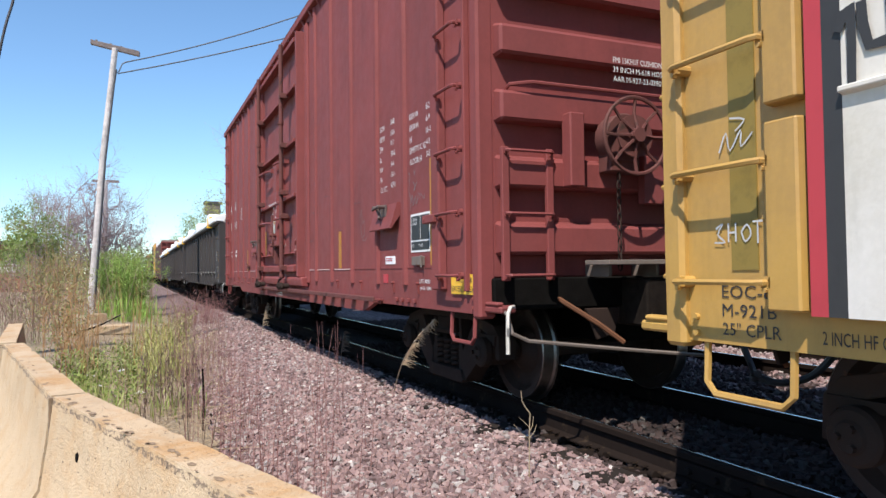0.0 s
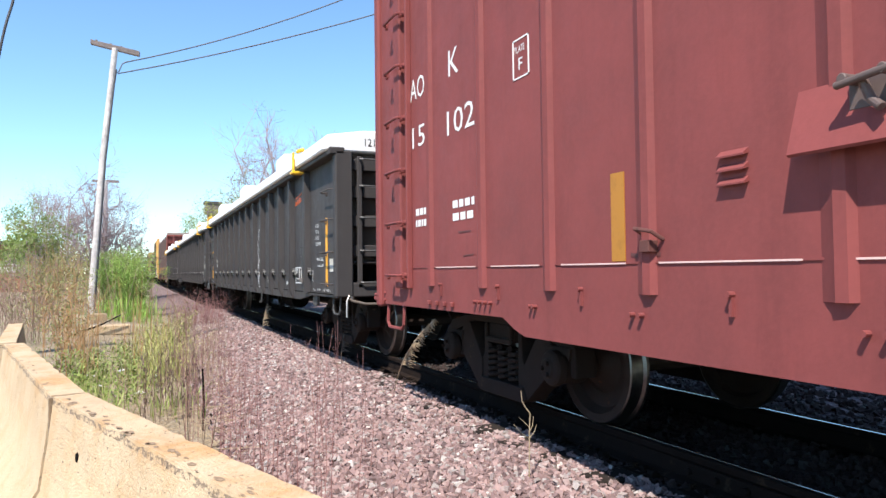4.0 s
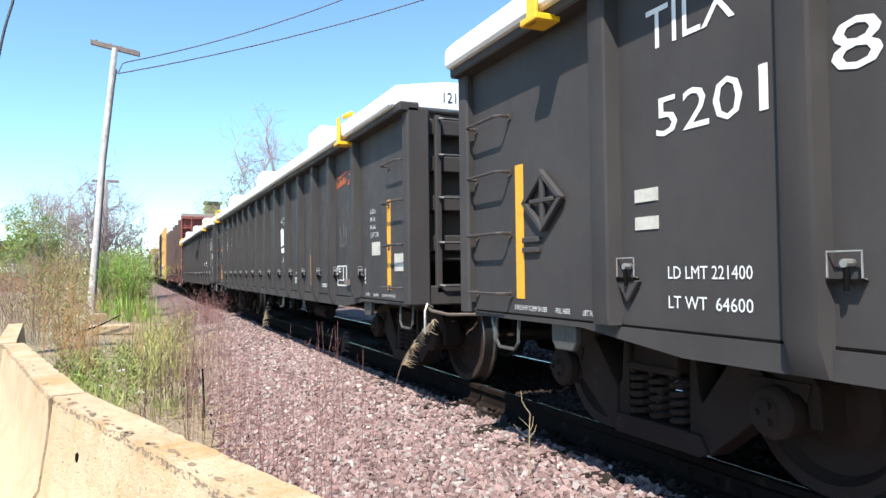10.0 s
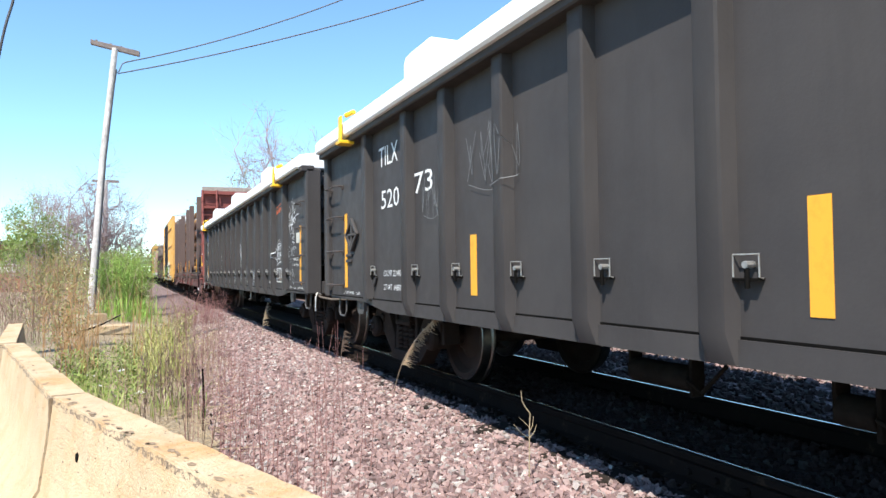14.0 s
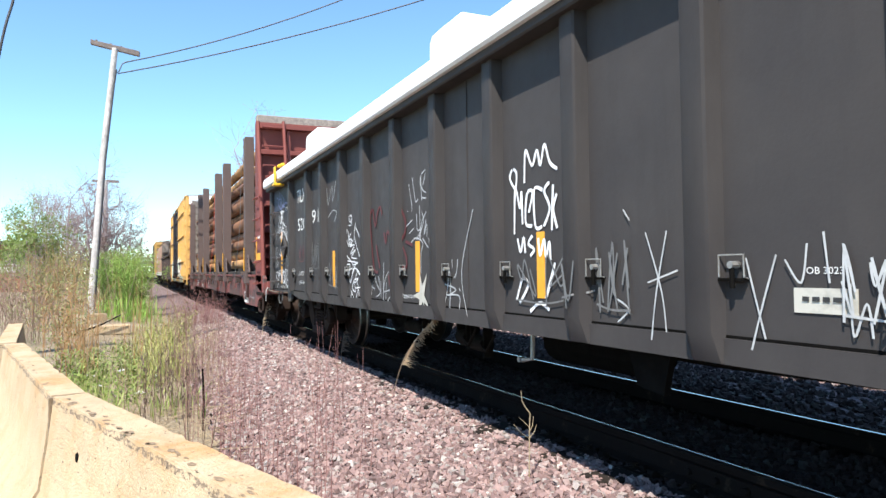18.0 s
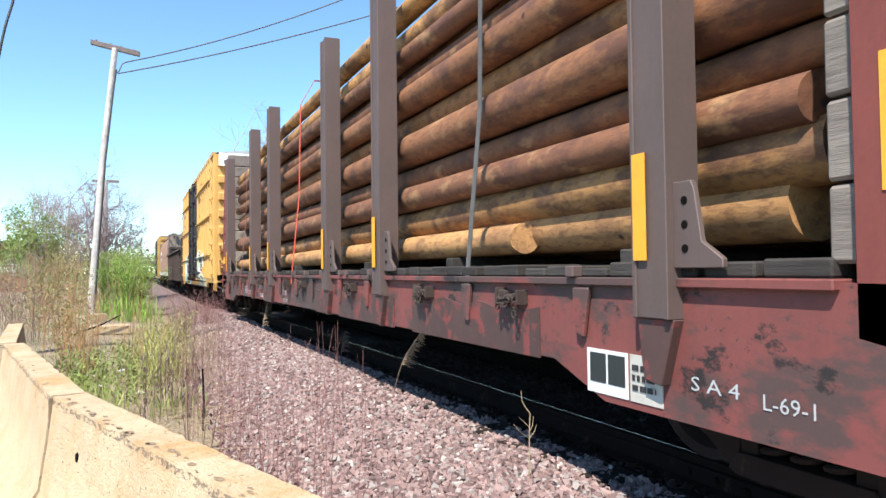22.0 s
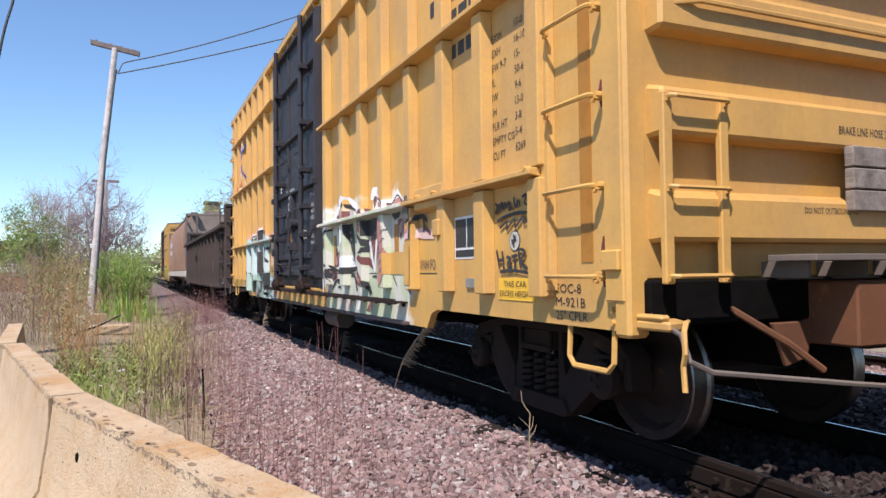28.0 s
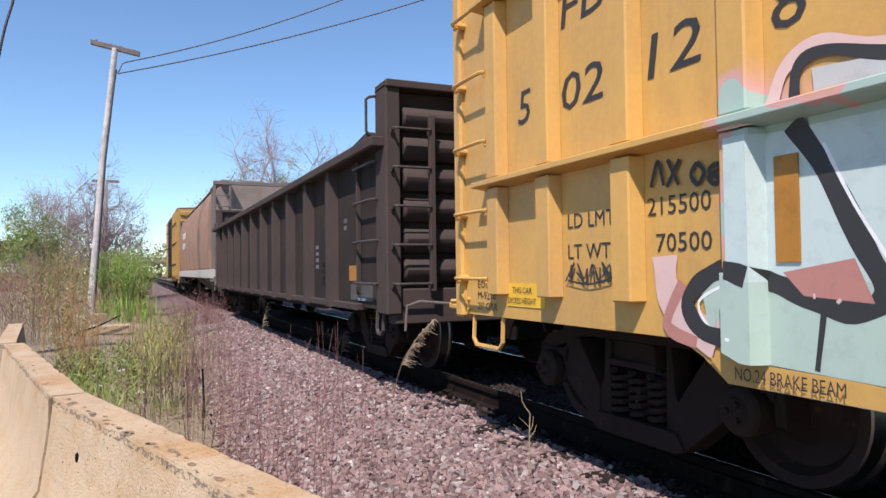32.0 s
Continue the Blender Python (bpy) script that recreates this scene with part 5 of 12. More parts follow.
def beam_door(car):
    """The red car's plug door: flat panel behind flanged beams, two locking rods, latch plate, roller carriages."""
    d0, d1, q = 6.05, 9.56, -PW
    D = part("door", Mesh().box(q - 0.012, q + 0.03, d0, d1, 1.0, 4.80), M_RED, car, "red steel plug door with flanged beams", 0, False)
    for z0, z1, out, a, b in ((1.165, 1.285, 0.13, d0 + 0.04, d1 - 0.1), (1.455, 1.485, 0.10, d0 - 0.2, d1 - 0.06), (2.32, 2.40, 0.13, d0 + 0.02, d1 - 0.06), (3.16, 3.24, 0.13, d0 + 0.02, d1 - 0.06), (4.0, 4.08, 0.13, d0 + 0.02, d1 - 0.06), (4.70, 4.80, 0.13, d0, d1)):
        m = Mesh().prism([(q - 0.008, z0 + 0.02), (q - out, z0), (q - out, z1 - 0.025), (q - 0.008, z1)], "y", a, b)
        part("door_beam", m, M_RED, D, "", 0.006)
    m = Mesh().prism([(q - 0.004, 0.935), (q - 0.10, 0.95), (q - 0.12, 1.05), (q - 0.10, 1.085), (q - 0.004, 1.09)], "y", 5.62, 8.86)
    part("door_beam", m, M_RED, D, "heavy bottom beam", 0.012)
    part("door_beam", Mesh().box(q - 0.06, q - 0.004, 9.42, 9.82, 0.815, 0.965), M_RED, car, "", 0.01)
    for y, w, o in ((9.50, 0.045, 0.09), (9.36, 0.03, 0.06), (6.10, 0.03, 0.07), (5.98, 0.04, 0.11), (5.86, 0.05, 0.13)):
        part("door_post", Mesh().prism([(q - 0.002, y - w), (q - o, y - w * 0.7), (q - o, y + w * 0.7), (q - 0.002, y + w)], "z", 1.09, 4.8), M_RED, D, "", 0.006)
    for y in (9.72, 5.70, 5.60):
        part("door_jamb", Mesh().prism([(q - 0.001, y - 0.06), (q - 0.035, y - 0.03), (q - 0.035, y + 0.03), (q - 0.001, y + 0.06)], "z", 1.0, 4.86), M_RED, car, "", 0.006)
    for y, z in ((5.92, 1.47), (5.92, 1.62), (9.47, 1.52), (9.47, 2.35)):
        lug = Mesh().prism([(y - 0.04, z + 0.02), (y + 0.04, z + 0.02), (y + 0.03, z - 0.02), (y, z - 0.06), (y - 0.03, z - 0.02)], "x", q - 0.15, q - 0.10)
        part("door_lug", lug, M_RED, D, "", 0.006)
    for y, top, bot in ((8.93, 4.85, 1.02), (6.72, 4.85, 1.06)):
        ro = Mesh().cyl((q - 0.19, y, bot), (q - 0.19, y, top), 0.034, 12)
        for z in (bot + 0.02, 2.40, 3.55):
            ro.cyl((q - 0.19, y, z), (q - 0.19, y, z + 0.05), 0.045, 12)
        rod = part("lock_rod", ro, M_REDIRON, D, "brown vertical locking rod")
        for z in (1.23, 2.06, 2.44, 3.2, 4.0):
            br = Mesh().box(q - 0.22, q - 0.09, y - 0.105, y + 0.045, z - 0.04, z + 0.04)
            br.cyl((q - 0.235, y - 0.08, z), (q - 0.20, y - 0.08, z), 0.02, 8)
            part("rod_bracket", br, M_REDIRON, rod, "", 0.008)
        ca = Mesh().prism([(y + 0.16, 0.93), (y + 0.13, 0.99), (y + 0.06, 1.0), (y, 0.965), (y - 0.10, 1.0), (y - 0.18, 0.98), (y - 0.20, 0.92), (y - 0.15, 0.88), (y - 0.02, 0.905), (y + 0.10, 0.87)], "x", q - 0.235, q - 0.20)
        for c in (y + 0.09, y - 0.12):
            ca.cyl((q - 0.25, c, 0.94), (q - 0.10, c, 0.94), 0.042, 14)
            ca.cyl((q - 0.262, c, 0.94), (q - 0.248, c, 0.94), 0.02, 8)
        ca.tube([(q - 0.19, y + 0.02, 1.06), (q - 0.21, y + 0.10, 1.04), (q - 0.22, y + 0.14, 0.98)], 0.02, 6)
        part("door_roller", ca, M_TRUCK, D, "greasy two-wheeled roller carriage", 0.006)
    for y0_, y1_, z in ((8.90, 7.96, 2.045), (7.36, 6.76, 2.04), (8.90, 7.96, 2.98), (7.36, 6.76, 2.98)):
        pts = [(q - 0.19, y0_, z + 0.01), (q - 0.17, 0.7 * y0_ + 0.3 * y1_, z + 0.012), (q - 0.15, 0.35 * y0_ + 0.65 * y1_, z + 0.004), (q - 0.11, y1_, z - 0.02)]
        ar = Mesh().tube(smooth_line(pts, 4), 0.021, 8)
        ar.box(q - 0.14, q - 0.06, y1_ - 0.05, y1_ + 0.03, z - 0.055, z + 0.02)
        part("lock_arm", ar, M_RED, D, "curved locking arm")
    pl = part("latch_plate", Mesh().box(q - 0.10, q - 0.01, 7.38, 7.95, 1.735, 3.05), M_RED, D, "raised latch plate", 0.008)
    for y in (7.42, 7.50, 7.34):
        part("plate_rib", Mesh().box(q - 0.125, q - 0.01, y - 0.012, y + 0.012, 1.62, 3.05), M_RED, pl, "", 0.003)
    hh = Mesh().prism([(7.685, 2.14), (7.655, 2.15), (7.645, 1.95), (7.60, 1.80), (7.60, 1.66), (7.64, 1.60), (7.70, 1.66), (7.69, 1.82), (7.66, 1.96)], "x", q - 0.185, q - 0.155)
    hh.cyl((q - 0.22, 7.645, 1.80), (q - 0.10, 7.645, 1.80), 0.035, 12)
    hh.cyl((q - 0.21, 7.64, 1.62), (q - 0.10, 7.64, 1.62), 0.025, 10)
    part("door_handle", hh, M_REDIRON, D, "brown forged latch handle", 0.006)
    sl = Mesh().box(q - 0.17, q - 0.01, 7.46, 7.74, 1.605, 1.635)
    sl.box(q - 0.14, q - 0.01, 7.60, 7.70, 1.30, 1.60)
    sl.tube([(q - 0.14, 7.67, 1.60), (q - 0.16, 7.66, 1.5), (q - 0.14, 7.69, 1.40)], 0.018, 6)
    part("seal_bracket", sl, M_REDIRON, D, "", 0.005)
    for y, z in ((9.05, 1.50), (8.2, 1.50), (6.95, 1.50)):
        part("door_lug", Mesh().tube([(q - 0.10, y + 0.03, z - 0.02), (q - 0.13, y + 0.02, z + 0.04), (q - 0.13, y - 0.04, z + 0.04), (q - 0.10, y - 0.05, z - 0.02)], 0.008, 5), M_REDIRON, D)
    n = panel(D, "notice_panel", 7.76, 7.94, 1.84, 2.06, M_CREAM, lx=q - 0.10, label="white paper notice with an orange corner")
    panel(D, "notice_panel", 7.77, 7.83, 2.0, 2.05, M_REFLOLD, lx=q - 0.107, proud=0.002)
    bars(D, 7.83, 1.90, 4, 0.010, 0.055, M_INK, lx=q - 0.108)
    ring = [(8.12 + 0.065 * math.cos(a), 2.21 + 0.10 * math.sin(a)) for a in (2 * math.pi * k / 14 for k in range(15))]
    stroke(D, [ring, [(8.115, 2.27), (8.125, 2.15)]], 0.016, M_PALESPRAY, lambda y: q - 0.008, label="chalked ring with a bar")
    for y, dy, dz, z in ((7.90, 0.06, -0.05, 2.235), (7.66, -0.06, -0.04, 2.24), (7.46, 0.05, 0.0, 1.625)):
        stroke(D, [[(y, z), (y + dy, z + dz)], [(y + dy * 0.5 - dz * 0.5, z + dz * 0.5 + dy * 0.35), (y + dy, z + dz), (y + dy * 0.5 + dz * 0.5, z + dz * 0.5 - dy * 0.35)]], 0.010, M_WHITE, lambda y: q - 0.10, name="arrow", per=1)


MOVING = []


def red_boxcar():
    L = 15.6
    car = boxcar(4.55, L, M_RED, M_RED, "oxide red steel boxcar with a wide plug door", False, (5.95, 9.6), M_RED)
    brake_wheel(car, -0.45, 2.16, -0.12, -1, M_REDIRON, 0.29)
    for i, s in enumerate(("FMI 15KH1F CUSHION UNIT", "39 INCH M-618 HOSE", "AAR M-927-23-0390")):
        words(car, s, -0.45, 2.79 - 0.075 * i, 0.045, M_WHITE, lx=-0.119, face=FRONT, w=(0.62, 0.52, 0.48)[i])
    panel(car, "sign", 0.06, 0.54, 0.975, 1.13, M_SIGNY, lx=-PW - 0.01, label="yellow excess height sign")
    words(car, "THIS CAR", 0.45, 1.065, 0.045, M_INK, lx=-PW - 0.018, w=0.3)
    words(car, "EXCESS HEIGHT", 0.52, 0.995, 0.045, M_INK, lx=-PW - 0.018, w=0.44)
    for y, z0, z1 in ((0.935, 1.21, 2.14), (11.66, 1.20, 1.67), (3.9, 1.2, 1.66)):
        panel(car, "reflector", y - 0.055, y + 0.055, z0, z1, M_REFLOLD, label="faded orange reflective tape")
    panel(car, "reflector", 6.13, 6.25, 1.49, 1.93, M_REFLOLD, lx=-PW - 0.012)
    panel(car, "reflector", 9.12, 9.24, 1.49, 1.95, M_REFLOLD, lx=-PW - 0.012)
    panel(car, "data_panel", 0.995, 1.455, 1.33, 1.68, M_WHITE, proud=0.004, label="black data panel with a white border")
    for a in ((1.225, 1.435, 1.44, 1.66), (1.015, 1.21, 1.44, 1.66), (1.015, 1.435, 1.35, 1.425)):
        panel(car, "data_panel", *a, M_SIGNK, proud=0.007)
    words(car, "DB-18", 1.385, 1.615, 0.025, M_WHITE, w=0.10, lx=-PW - 0.007)
    words(car, "DB-20", 1.385, 1.575, 0.025, M_WHITE, w=0.10, lx=-PW - 0.007)
    words(car, "BLT", 1.42, 1.375, 0.028, M_WHITE, w=0.07, lx=-PW - 0.007)
    words(car, "09-85", 1.25, 1.375, 0.028, M_WHITE, w=0.10, lx=-PW - 0.007)
    for i, (a, b) in enumerate((("EXW", "10-8"), ("EXW", "10-6"), ("EW", "9-7"), ("IL", "50-6"), ("IW", "9-4"), ("IH", "13-1"), ("CU. FT.", "6391"))):
        words(car, a, 2.31, 2.60 - 0.105 * i, 0.055, M_WHITE)
        words(car, b, 1.98, 2.62 - 0.105 * i, 0.055, M_WHITE)
    for i, (a, b) in enumerate((("EXH W", "8-2"), ("EXW H", "6-9"), ("H", "16-10"), ("EMPTY C.G.", "4-11"), ("FLOOR H", "3-8"))):
        words(car, a, 1.46, 2.56 - 0.105 * i, 0.055, M_WHITE, w=0.05 * len(a) ** 0.9)
        words(car, b, 1.06, 2.58 - 0.105 * i, 0.055, M_WHITE)
    words(car, "LIFT AND", 1.25, 1.05, 0.035, M_WHITE, w=0.24)
    words(car, "JACK HERE", 1.24, 0.985, 0.035, M_WHITE, w=0.26)
    words(car, "60 K", 10.22, 1.09, 0.075, M_WHITE, w=0.24)
    for y in (2.08, 10.2):
        bx = Mesh().prism([(-PW, 1.83), (-PW - 0.03, 1.825), (-PW - 0.105, 1.58), (-PW - 0.095, 1.57), (-PW, 1.70)], "y", y - 0.33, y + 0.33)
        hood = part("valve_hood", bx, M_RED, car, "sloping hood over a brake valve")
        bx = Mesh().box(-PW - 0.07, -PW - 0.05, y - 0.10, y + 0.10, 1.70, 1.82)
        bx.cyl((-PW - 0.14, y + 0.10, 1.78), (-PW - 0.14, y - 0.10, 1.80), 0.015, 8)
        bx.cyl((-PW - 0.15, y + 0.07, 1.80), (-PW - 0.05, y + 0.07, 1.80), 0.02, 8)
        bx.cyl((-PW - 0.15, y - 0.07, 1.80), (-PW - 0.05, y - 0.07, 1.80), 0.02, 8)
        bx.tube([(-PW - 0.12, y + 0.02, 1.80), (-PW - 0.10, y, 1.72), (-PW - 0.12, y - 0.05, 1.68)], 0.018, 6)
        part("valve_latch", bx, M_STAKE, car, "rusty latch", 0.004)
    panel(car, "notice_panel", 1.89, 2.17, 1.23, 1.31, M_SPRAY, label="small white card with red print")
    bars(car, 2.14, 1.28, 2, 0.012, 0.18, M_STRIPERED, lx=-PW - 0.006)
    panel(car, "seal_card", 2.11, 2.24, 1.04, 1.13, M_STRIPERED, label="small red card")
    bd = Mesh().box(-PW - 0.035, -PW, 1.13, 1.37, 1.21, 1.29)
    bd.box(-PW - 0.045, -PW - 0.03, 1.12, 1.14, 1.19, 1.30)
    part("card_board", bd, M_HOPEND, car, "small grey card holder", 0.004)
    hp = Mesh().box(-PW - 0.10, -PW - 0.004, 0.70, 0.95, 1.56, 1.63)
    hp.cyl((-PW - 0.105, 0.91, 1.595), (-PW - 0.09, 0.91, 1.595), 0.018, 8)
    part("strap_plate", hp, M_RED, car, "", 0.006)
    stroke(car, [[(1.50, 2.07), (1.46, 2.05), (1.48, 1.9), (1.43, 1.8), (1.47, 1.72)], [(1.45, 1.78), (1.40, 1.86), (1.38, 1.76), (1.33, 1.84), (1.30, 1.77), (1.24, 1.86), (1.20, 1.80)],
                 [(1.38, 1.98), (1.33, 1.92), (1.36, 1.90), (1.28, 1.97)], [(1.36, 2.08), (1.34, 2.04), (1.33, 2.08)], [(1.20, 1.86), (1.12, 1.80), (1.10, 1.84)]], 0.007, M_GREYSPRAY, label="thin chalk scrawl")
    stroke(car, [[(3.05, 1.72), (2.98, 1.85), (2.94, 1.70), (2.86, 1.72), (2.88, 1.58), (2.97, 1.55), (3.0, 1.70)], [(2.95, 1.52), (2.86, 1.50), (2.80, 1.54)]], 0.008, M_GREYSPRAY, label="thin chalk scrawl")
    # sheet over the valve, louvres, small fittings on the rear half
    for y in (9.86,):
        hg = Mesh().box(-PW - 0.09, -PW, y - 0.06, y - 0.03, 1.52, 1.78)
        hg.box(-PW - 0.09, -PW - 0.07, y - 0.06, y + 0.05, 1.56, 1.76)
        part("hinge_plate", hg, M_STAKE, car, "dark bolted hinge plate", 0.006)
    for k in range(3):
        part("louvre", Mesh().prism([(-PW, 1.665 - 0.06 * k), (-PW - 0.03, 1.64 - 0.06 * k), (-PW - 0.03, 1.632 - 0.06 * k), (-PW, 1.64 - 0.06 * k)], "y", 10.80, 10.95), M_RED, car)
    stp = Mesh().tube([(-PW, 11.46, 1.33), (-PW - 0.07, 11.45, 1.36), (-PW - 0.07, 11.33, 1.34), (-PW, 11.32, 1.30)], 0.012, 6)
    stp.box(-PW - 0.06, -PW, 11.36, 11.43, 1.24, 1.30)
    part("side_step", stp, M_REDIRON, car, "", 0.004)
    for y in (12.55, 12.5, 11.55, 11.48, 10.3, 10.22, 13.35, 13.27, 13.19, 13.11):
        part("bolt", Mesh().cyl((-PW - 0.035, y, 0.925), (-PW, y, 0.925), 0.013, 8), M_RED, car)
    # scuffs and dull patches in the paint
    sr = random.Random(8)
    for k in range(16):
        y, z = sr.choice((sr.uniform(3.0, 5.6), sr.uniform(10.0, 14.0), sr.uniform(6.3, 9.3))), sr.uniform(1.1, 2.6)
        stroke(car, [[(y, z), (y - sr.uniform(0.05, 0.16), z + sr.uniform(-0.01, 0.01)), (y - sr.uniform(0.18, 0.34), z + sr.uniform(-0.015, 0.015))]], sr.uniform(0.006, 0.022), M_MAROONSCUFF, lambda y: -PW - (0.012 if 6.0 < y < 9.6 else 0.0), 0.002, name="scuff")
    # welded edge with fresh white paint
    part("weld_line", Mesh().box(-PW - 0.008, -PW, 3.4, 4.15, 1.184, 1.194), M_PINK, car, "", 0, False)
    part("weld_line", Mesh().box(-PW - 0.008, -PW, 4.42, 5.08, 1.184, 1.194), M_PINK, car, "", 0, False)
    part("weld_line", Mesh().box(-PW - 0.008, -PW, 5.26, 5.66, 1.184, 1.194), M_PINK, car, "", 0, False)
    for a, b in ((9.85, 10.35), (10.55, 11.35), (11.6, 12.2), (12.45, 13.1), (13.35, 14.1)):
        part("weld_line", Mesh().box(-PW - 0.008, -PW, a, b, 1.184, 1.192), M_PINK, car, "", 0, False)
    # end: routing board and brake mast
    part("routing_board", Mesh().box(-0.23, 0.43, -0.20, -0.12, 1.67, 2.05), M_RED, car, "red painted wooden routing board", 0.006)
    part("brake_mast", Mesh().box(-0.93, -0.80, -0.22, -0.10, 1.78, 2.34), M_RED, car, "", 0.01)
    words(car, "AO", 14.66, 2.72, 0.20, M_WHITE, w=0.34)
    words(car, "K", 13.80, 2.74, 0.21, M_WHITE, w=0.19)
    words(car, "15", 14.62, 2.28, 0.19, M_WHITE, w=0.30)
    words(car, "102", 13.84, 2.26, 0.20, M_WHITE, w=0.50)
    bars(car, 14.55, 1.66, 2, 0.06, 0.25, M_WHITE)
    bars(car, 13.75, 1.66, 2, 0.06, 0.40, M_WHITE)
    for s, y, z, w in (("UNLATCH", 6.53, 1.635, 0.28), ("TO CLOSE", 6.53, 1.56, 0.28), ("DOOR", 6.53, 1.485, 0.17), ("L", 7.87, 1.535, 0.03), ("SEAL", 7.38, 1.60, 0.14)):
        words(car, s, y, z, 0.045, M_WHITE, w=w, lx=-PW - 0.012)
    for s, y, z, w in (("OPEN", 7.93, 2.26, 0.13), ("CLOSE", 7.68, 2.28, 0.15), ("ASD", 7.74, 2.10, 0.09)):
        words(car, s, y, z, 0.045, M_WHITE, w=w, lx=-PW - 0.10)
    words(car, "OPENING  W 12-0  H 12-4", 8.20, 2.335, 0.04, M_WHITE, w=0.72, lx=-PW - 0.13)
    words(car, "RELEASE ROD", 8.03, 0.755, 0.055, M_WHITE, w=0.45, lx=-PW - 0.002)
    stroke(car, [[(8.12, 0.83), (8.12, 0.76)], [(8.14, 0.785), (8.12, 0.755), (8.10, 0.785)]], 0.012, M_WHITE, name="arrow", per=1)
    b = Mesh()
    for a in ((12.54, 12.75, 2.695, 2.705), (12.54, 12.75, 2.435, 2.445), (12.54, 12.552, 2.435, 2.705), (12.738, 12.75, 2.435, 2.705)):
        b.box(-PW - 0.004, -PW, *a)
    part("data_frame", b, M_WHITE, car, "white outlined plate mark", 0, False)
    words(car, "PLATE", 12.72, 2.61, 0.045, M_WHITE, w=0.13)
    words(car, "F", 12.67, 2.49, 0.08, M_WHITE, w=0.05)
    # torn paper and scuffs by the door
    rnd = random.Random(5)
    sc = Mesh()
    for k in range(34):
        y, z, a = 10.12 + rnd.uniform(-0.22, 0.12), 2.55 + rnd.gauss(0, 0.28), rnd.uniform(0.008, 0.034)
        q = [(rnd.uniform(0.4, 1.2) * a, k2 * 0.9 + rnd.uniform(-0.4, 0.4)) for k2 in range(7)]
        x = -PW - 0.004 - 0.0003 * k
        sc.add([(x, y + r * math.cos(t), z + 1.6 * r * math.sin(t)) for r, t in q], [tuple(range(7))])
    part("torn_paper", sc, M_WHITE, car, "scraps of torn paper", 0, False)
    

def yellow_boxcar(y0, full, door_mat=None):
    L = 15.75
    car = boxcar(y0, L, M_YELG if full == 1 else M_YELOLD, M_DOOR, "yellow ribbed boxcar with a blue-black plug door and sprayed graffiti" if full == 1 else "yellow ribbed boxcar with weathered paint",
                 True, (6.38, 9.50), M_YEL if full == 1 else M_YELOLD)
    ribs = (0.84, 1.60, 2.28, 3.03, 3.78, 4.51, 5.24, 6.05, L - 5.10, L - 4.35, L - 3.60, L - 2.83, L - 2.09, L - 1.35, L - 0.70)
    sf = climb(ribs, 0.085)
    words(car, "EOC-8", 0.72, 1.02, 0.055, M_INK, w=0.26)
    words(car, "M-921B", 0.72, 0.94, 0.055, M_INK, w=0.30)
    words(car, '25" CPLR', 0.72, 0.86, 0.055, M_INK, w=0.32)
    words(car, "EOC-8", L - 0.32, 1.03, 0.055, M_INK, w=0.26)
    words(car, "M-921B", L - 0.32, 0.95, 0.055, M_INK, w=0.28)
    words(car, '25" CPLR', L - 0.32, 0.87, 0.055, M_INK, w=0.30)
    if full == 2:
        # the car ahead: painted bands by its rear corner
        a = L - 0.84
        panel(car, "graffiti", a - 0.05, a + 0.02, 0.98, 2.3, M_STRIPERED, lx=-1.64, label="sprayed red band")
        panel(car, "graffiti", a - 0.125, a - 0.05, 0.98, 2.32, M_INK, lx=-1.64, label="sprayed black band")
        panel(car, "graffiti", a - 0.75, a - 0.125, 0.98, 2.45, M_DIRTYWHITE, lx=-1.64, label="sprayed white field")
        stroke(car, [[(a - 0.12, 1.98), (a - 0.17, 2.06), (a - 0.17, 1.78)], [(a - 0.21, 2.06), (a - 0.235, 1.90), (a - 0.36, 1.92)], [(a - 0.31, 2.06), (a - 0.32, 1.77)]], 0.036, M_INK, lambda y: -1.645, 0.012, label="black sprayed figures", per=2)
        for k, pts in enumerate(([(15.45, 1.33), (15.41, 1.35), (15.44, 1.305), (15.40, 1.27), (15.46, 1.27)], [(15.38, 1.35), (15.38, 1.27)], [(15.38, 1.31), (15.34, 1.31)], [(15.34, 1.35), (15.34, 1.27)], [(15.31, 1.31), (15.28, 1.34), (15.26, 1.30), (15.29, 1.27), (15.31, 1.31)], [(15.25, 1.35), (15.20, 1.35)], [(15.225, 1.35), (15.225, 1.26)],
                                 [(15.42, 1.66), (15.38, 1.74), (15.36, 1.66), (15.30, 1.74), (15.30, 1.67), (15.24, 1.72)], [(15.36, 1.80), (15.28, 1.78), (15.33, 1.74)])):
            stroke(car, [pts], 0.008, M_PALESPRAY, None, 0.010 + 0.0002 * k, label="chalked scrawl", per=3)
        panel(car, "reflector", L - 0.52, L - 0.38, 1.15, 2.75, M_OLIVETAPE, label="faded olive tape behind the ladder")
        part("side_rail", Mesh().prism([(-PW, 1.73), (-1.675, 1.765), (-1.675, 1.785), (-PW, 1.805)], "y", a - 0.75, a - 0.125), M_DIRTYWHITE, car, "white sprayed rail", 0.004)
        words(car, "2 INCH HF COMP SHOES", L - 0.80, 0.87, 0.05, M_INK, w=0.5)
        return car
    if full == 0:
        return car
    # end lettering
    part("end_panel", Mesh().box(-1.45, 1.45, -0.155, -0.10, 4.60, 5.02), M_SPRAY, car, "white painted band", 0.006)
    words(car, "EXCESS HEIGHT", -1.30, 4.66, 0.14, M_INK, lx=-0.156, face=FRONT, w=1.4)
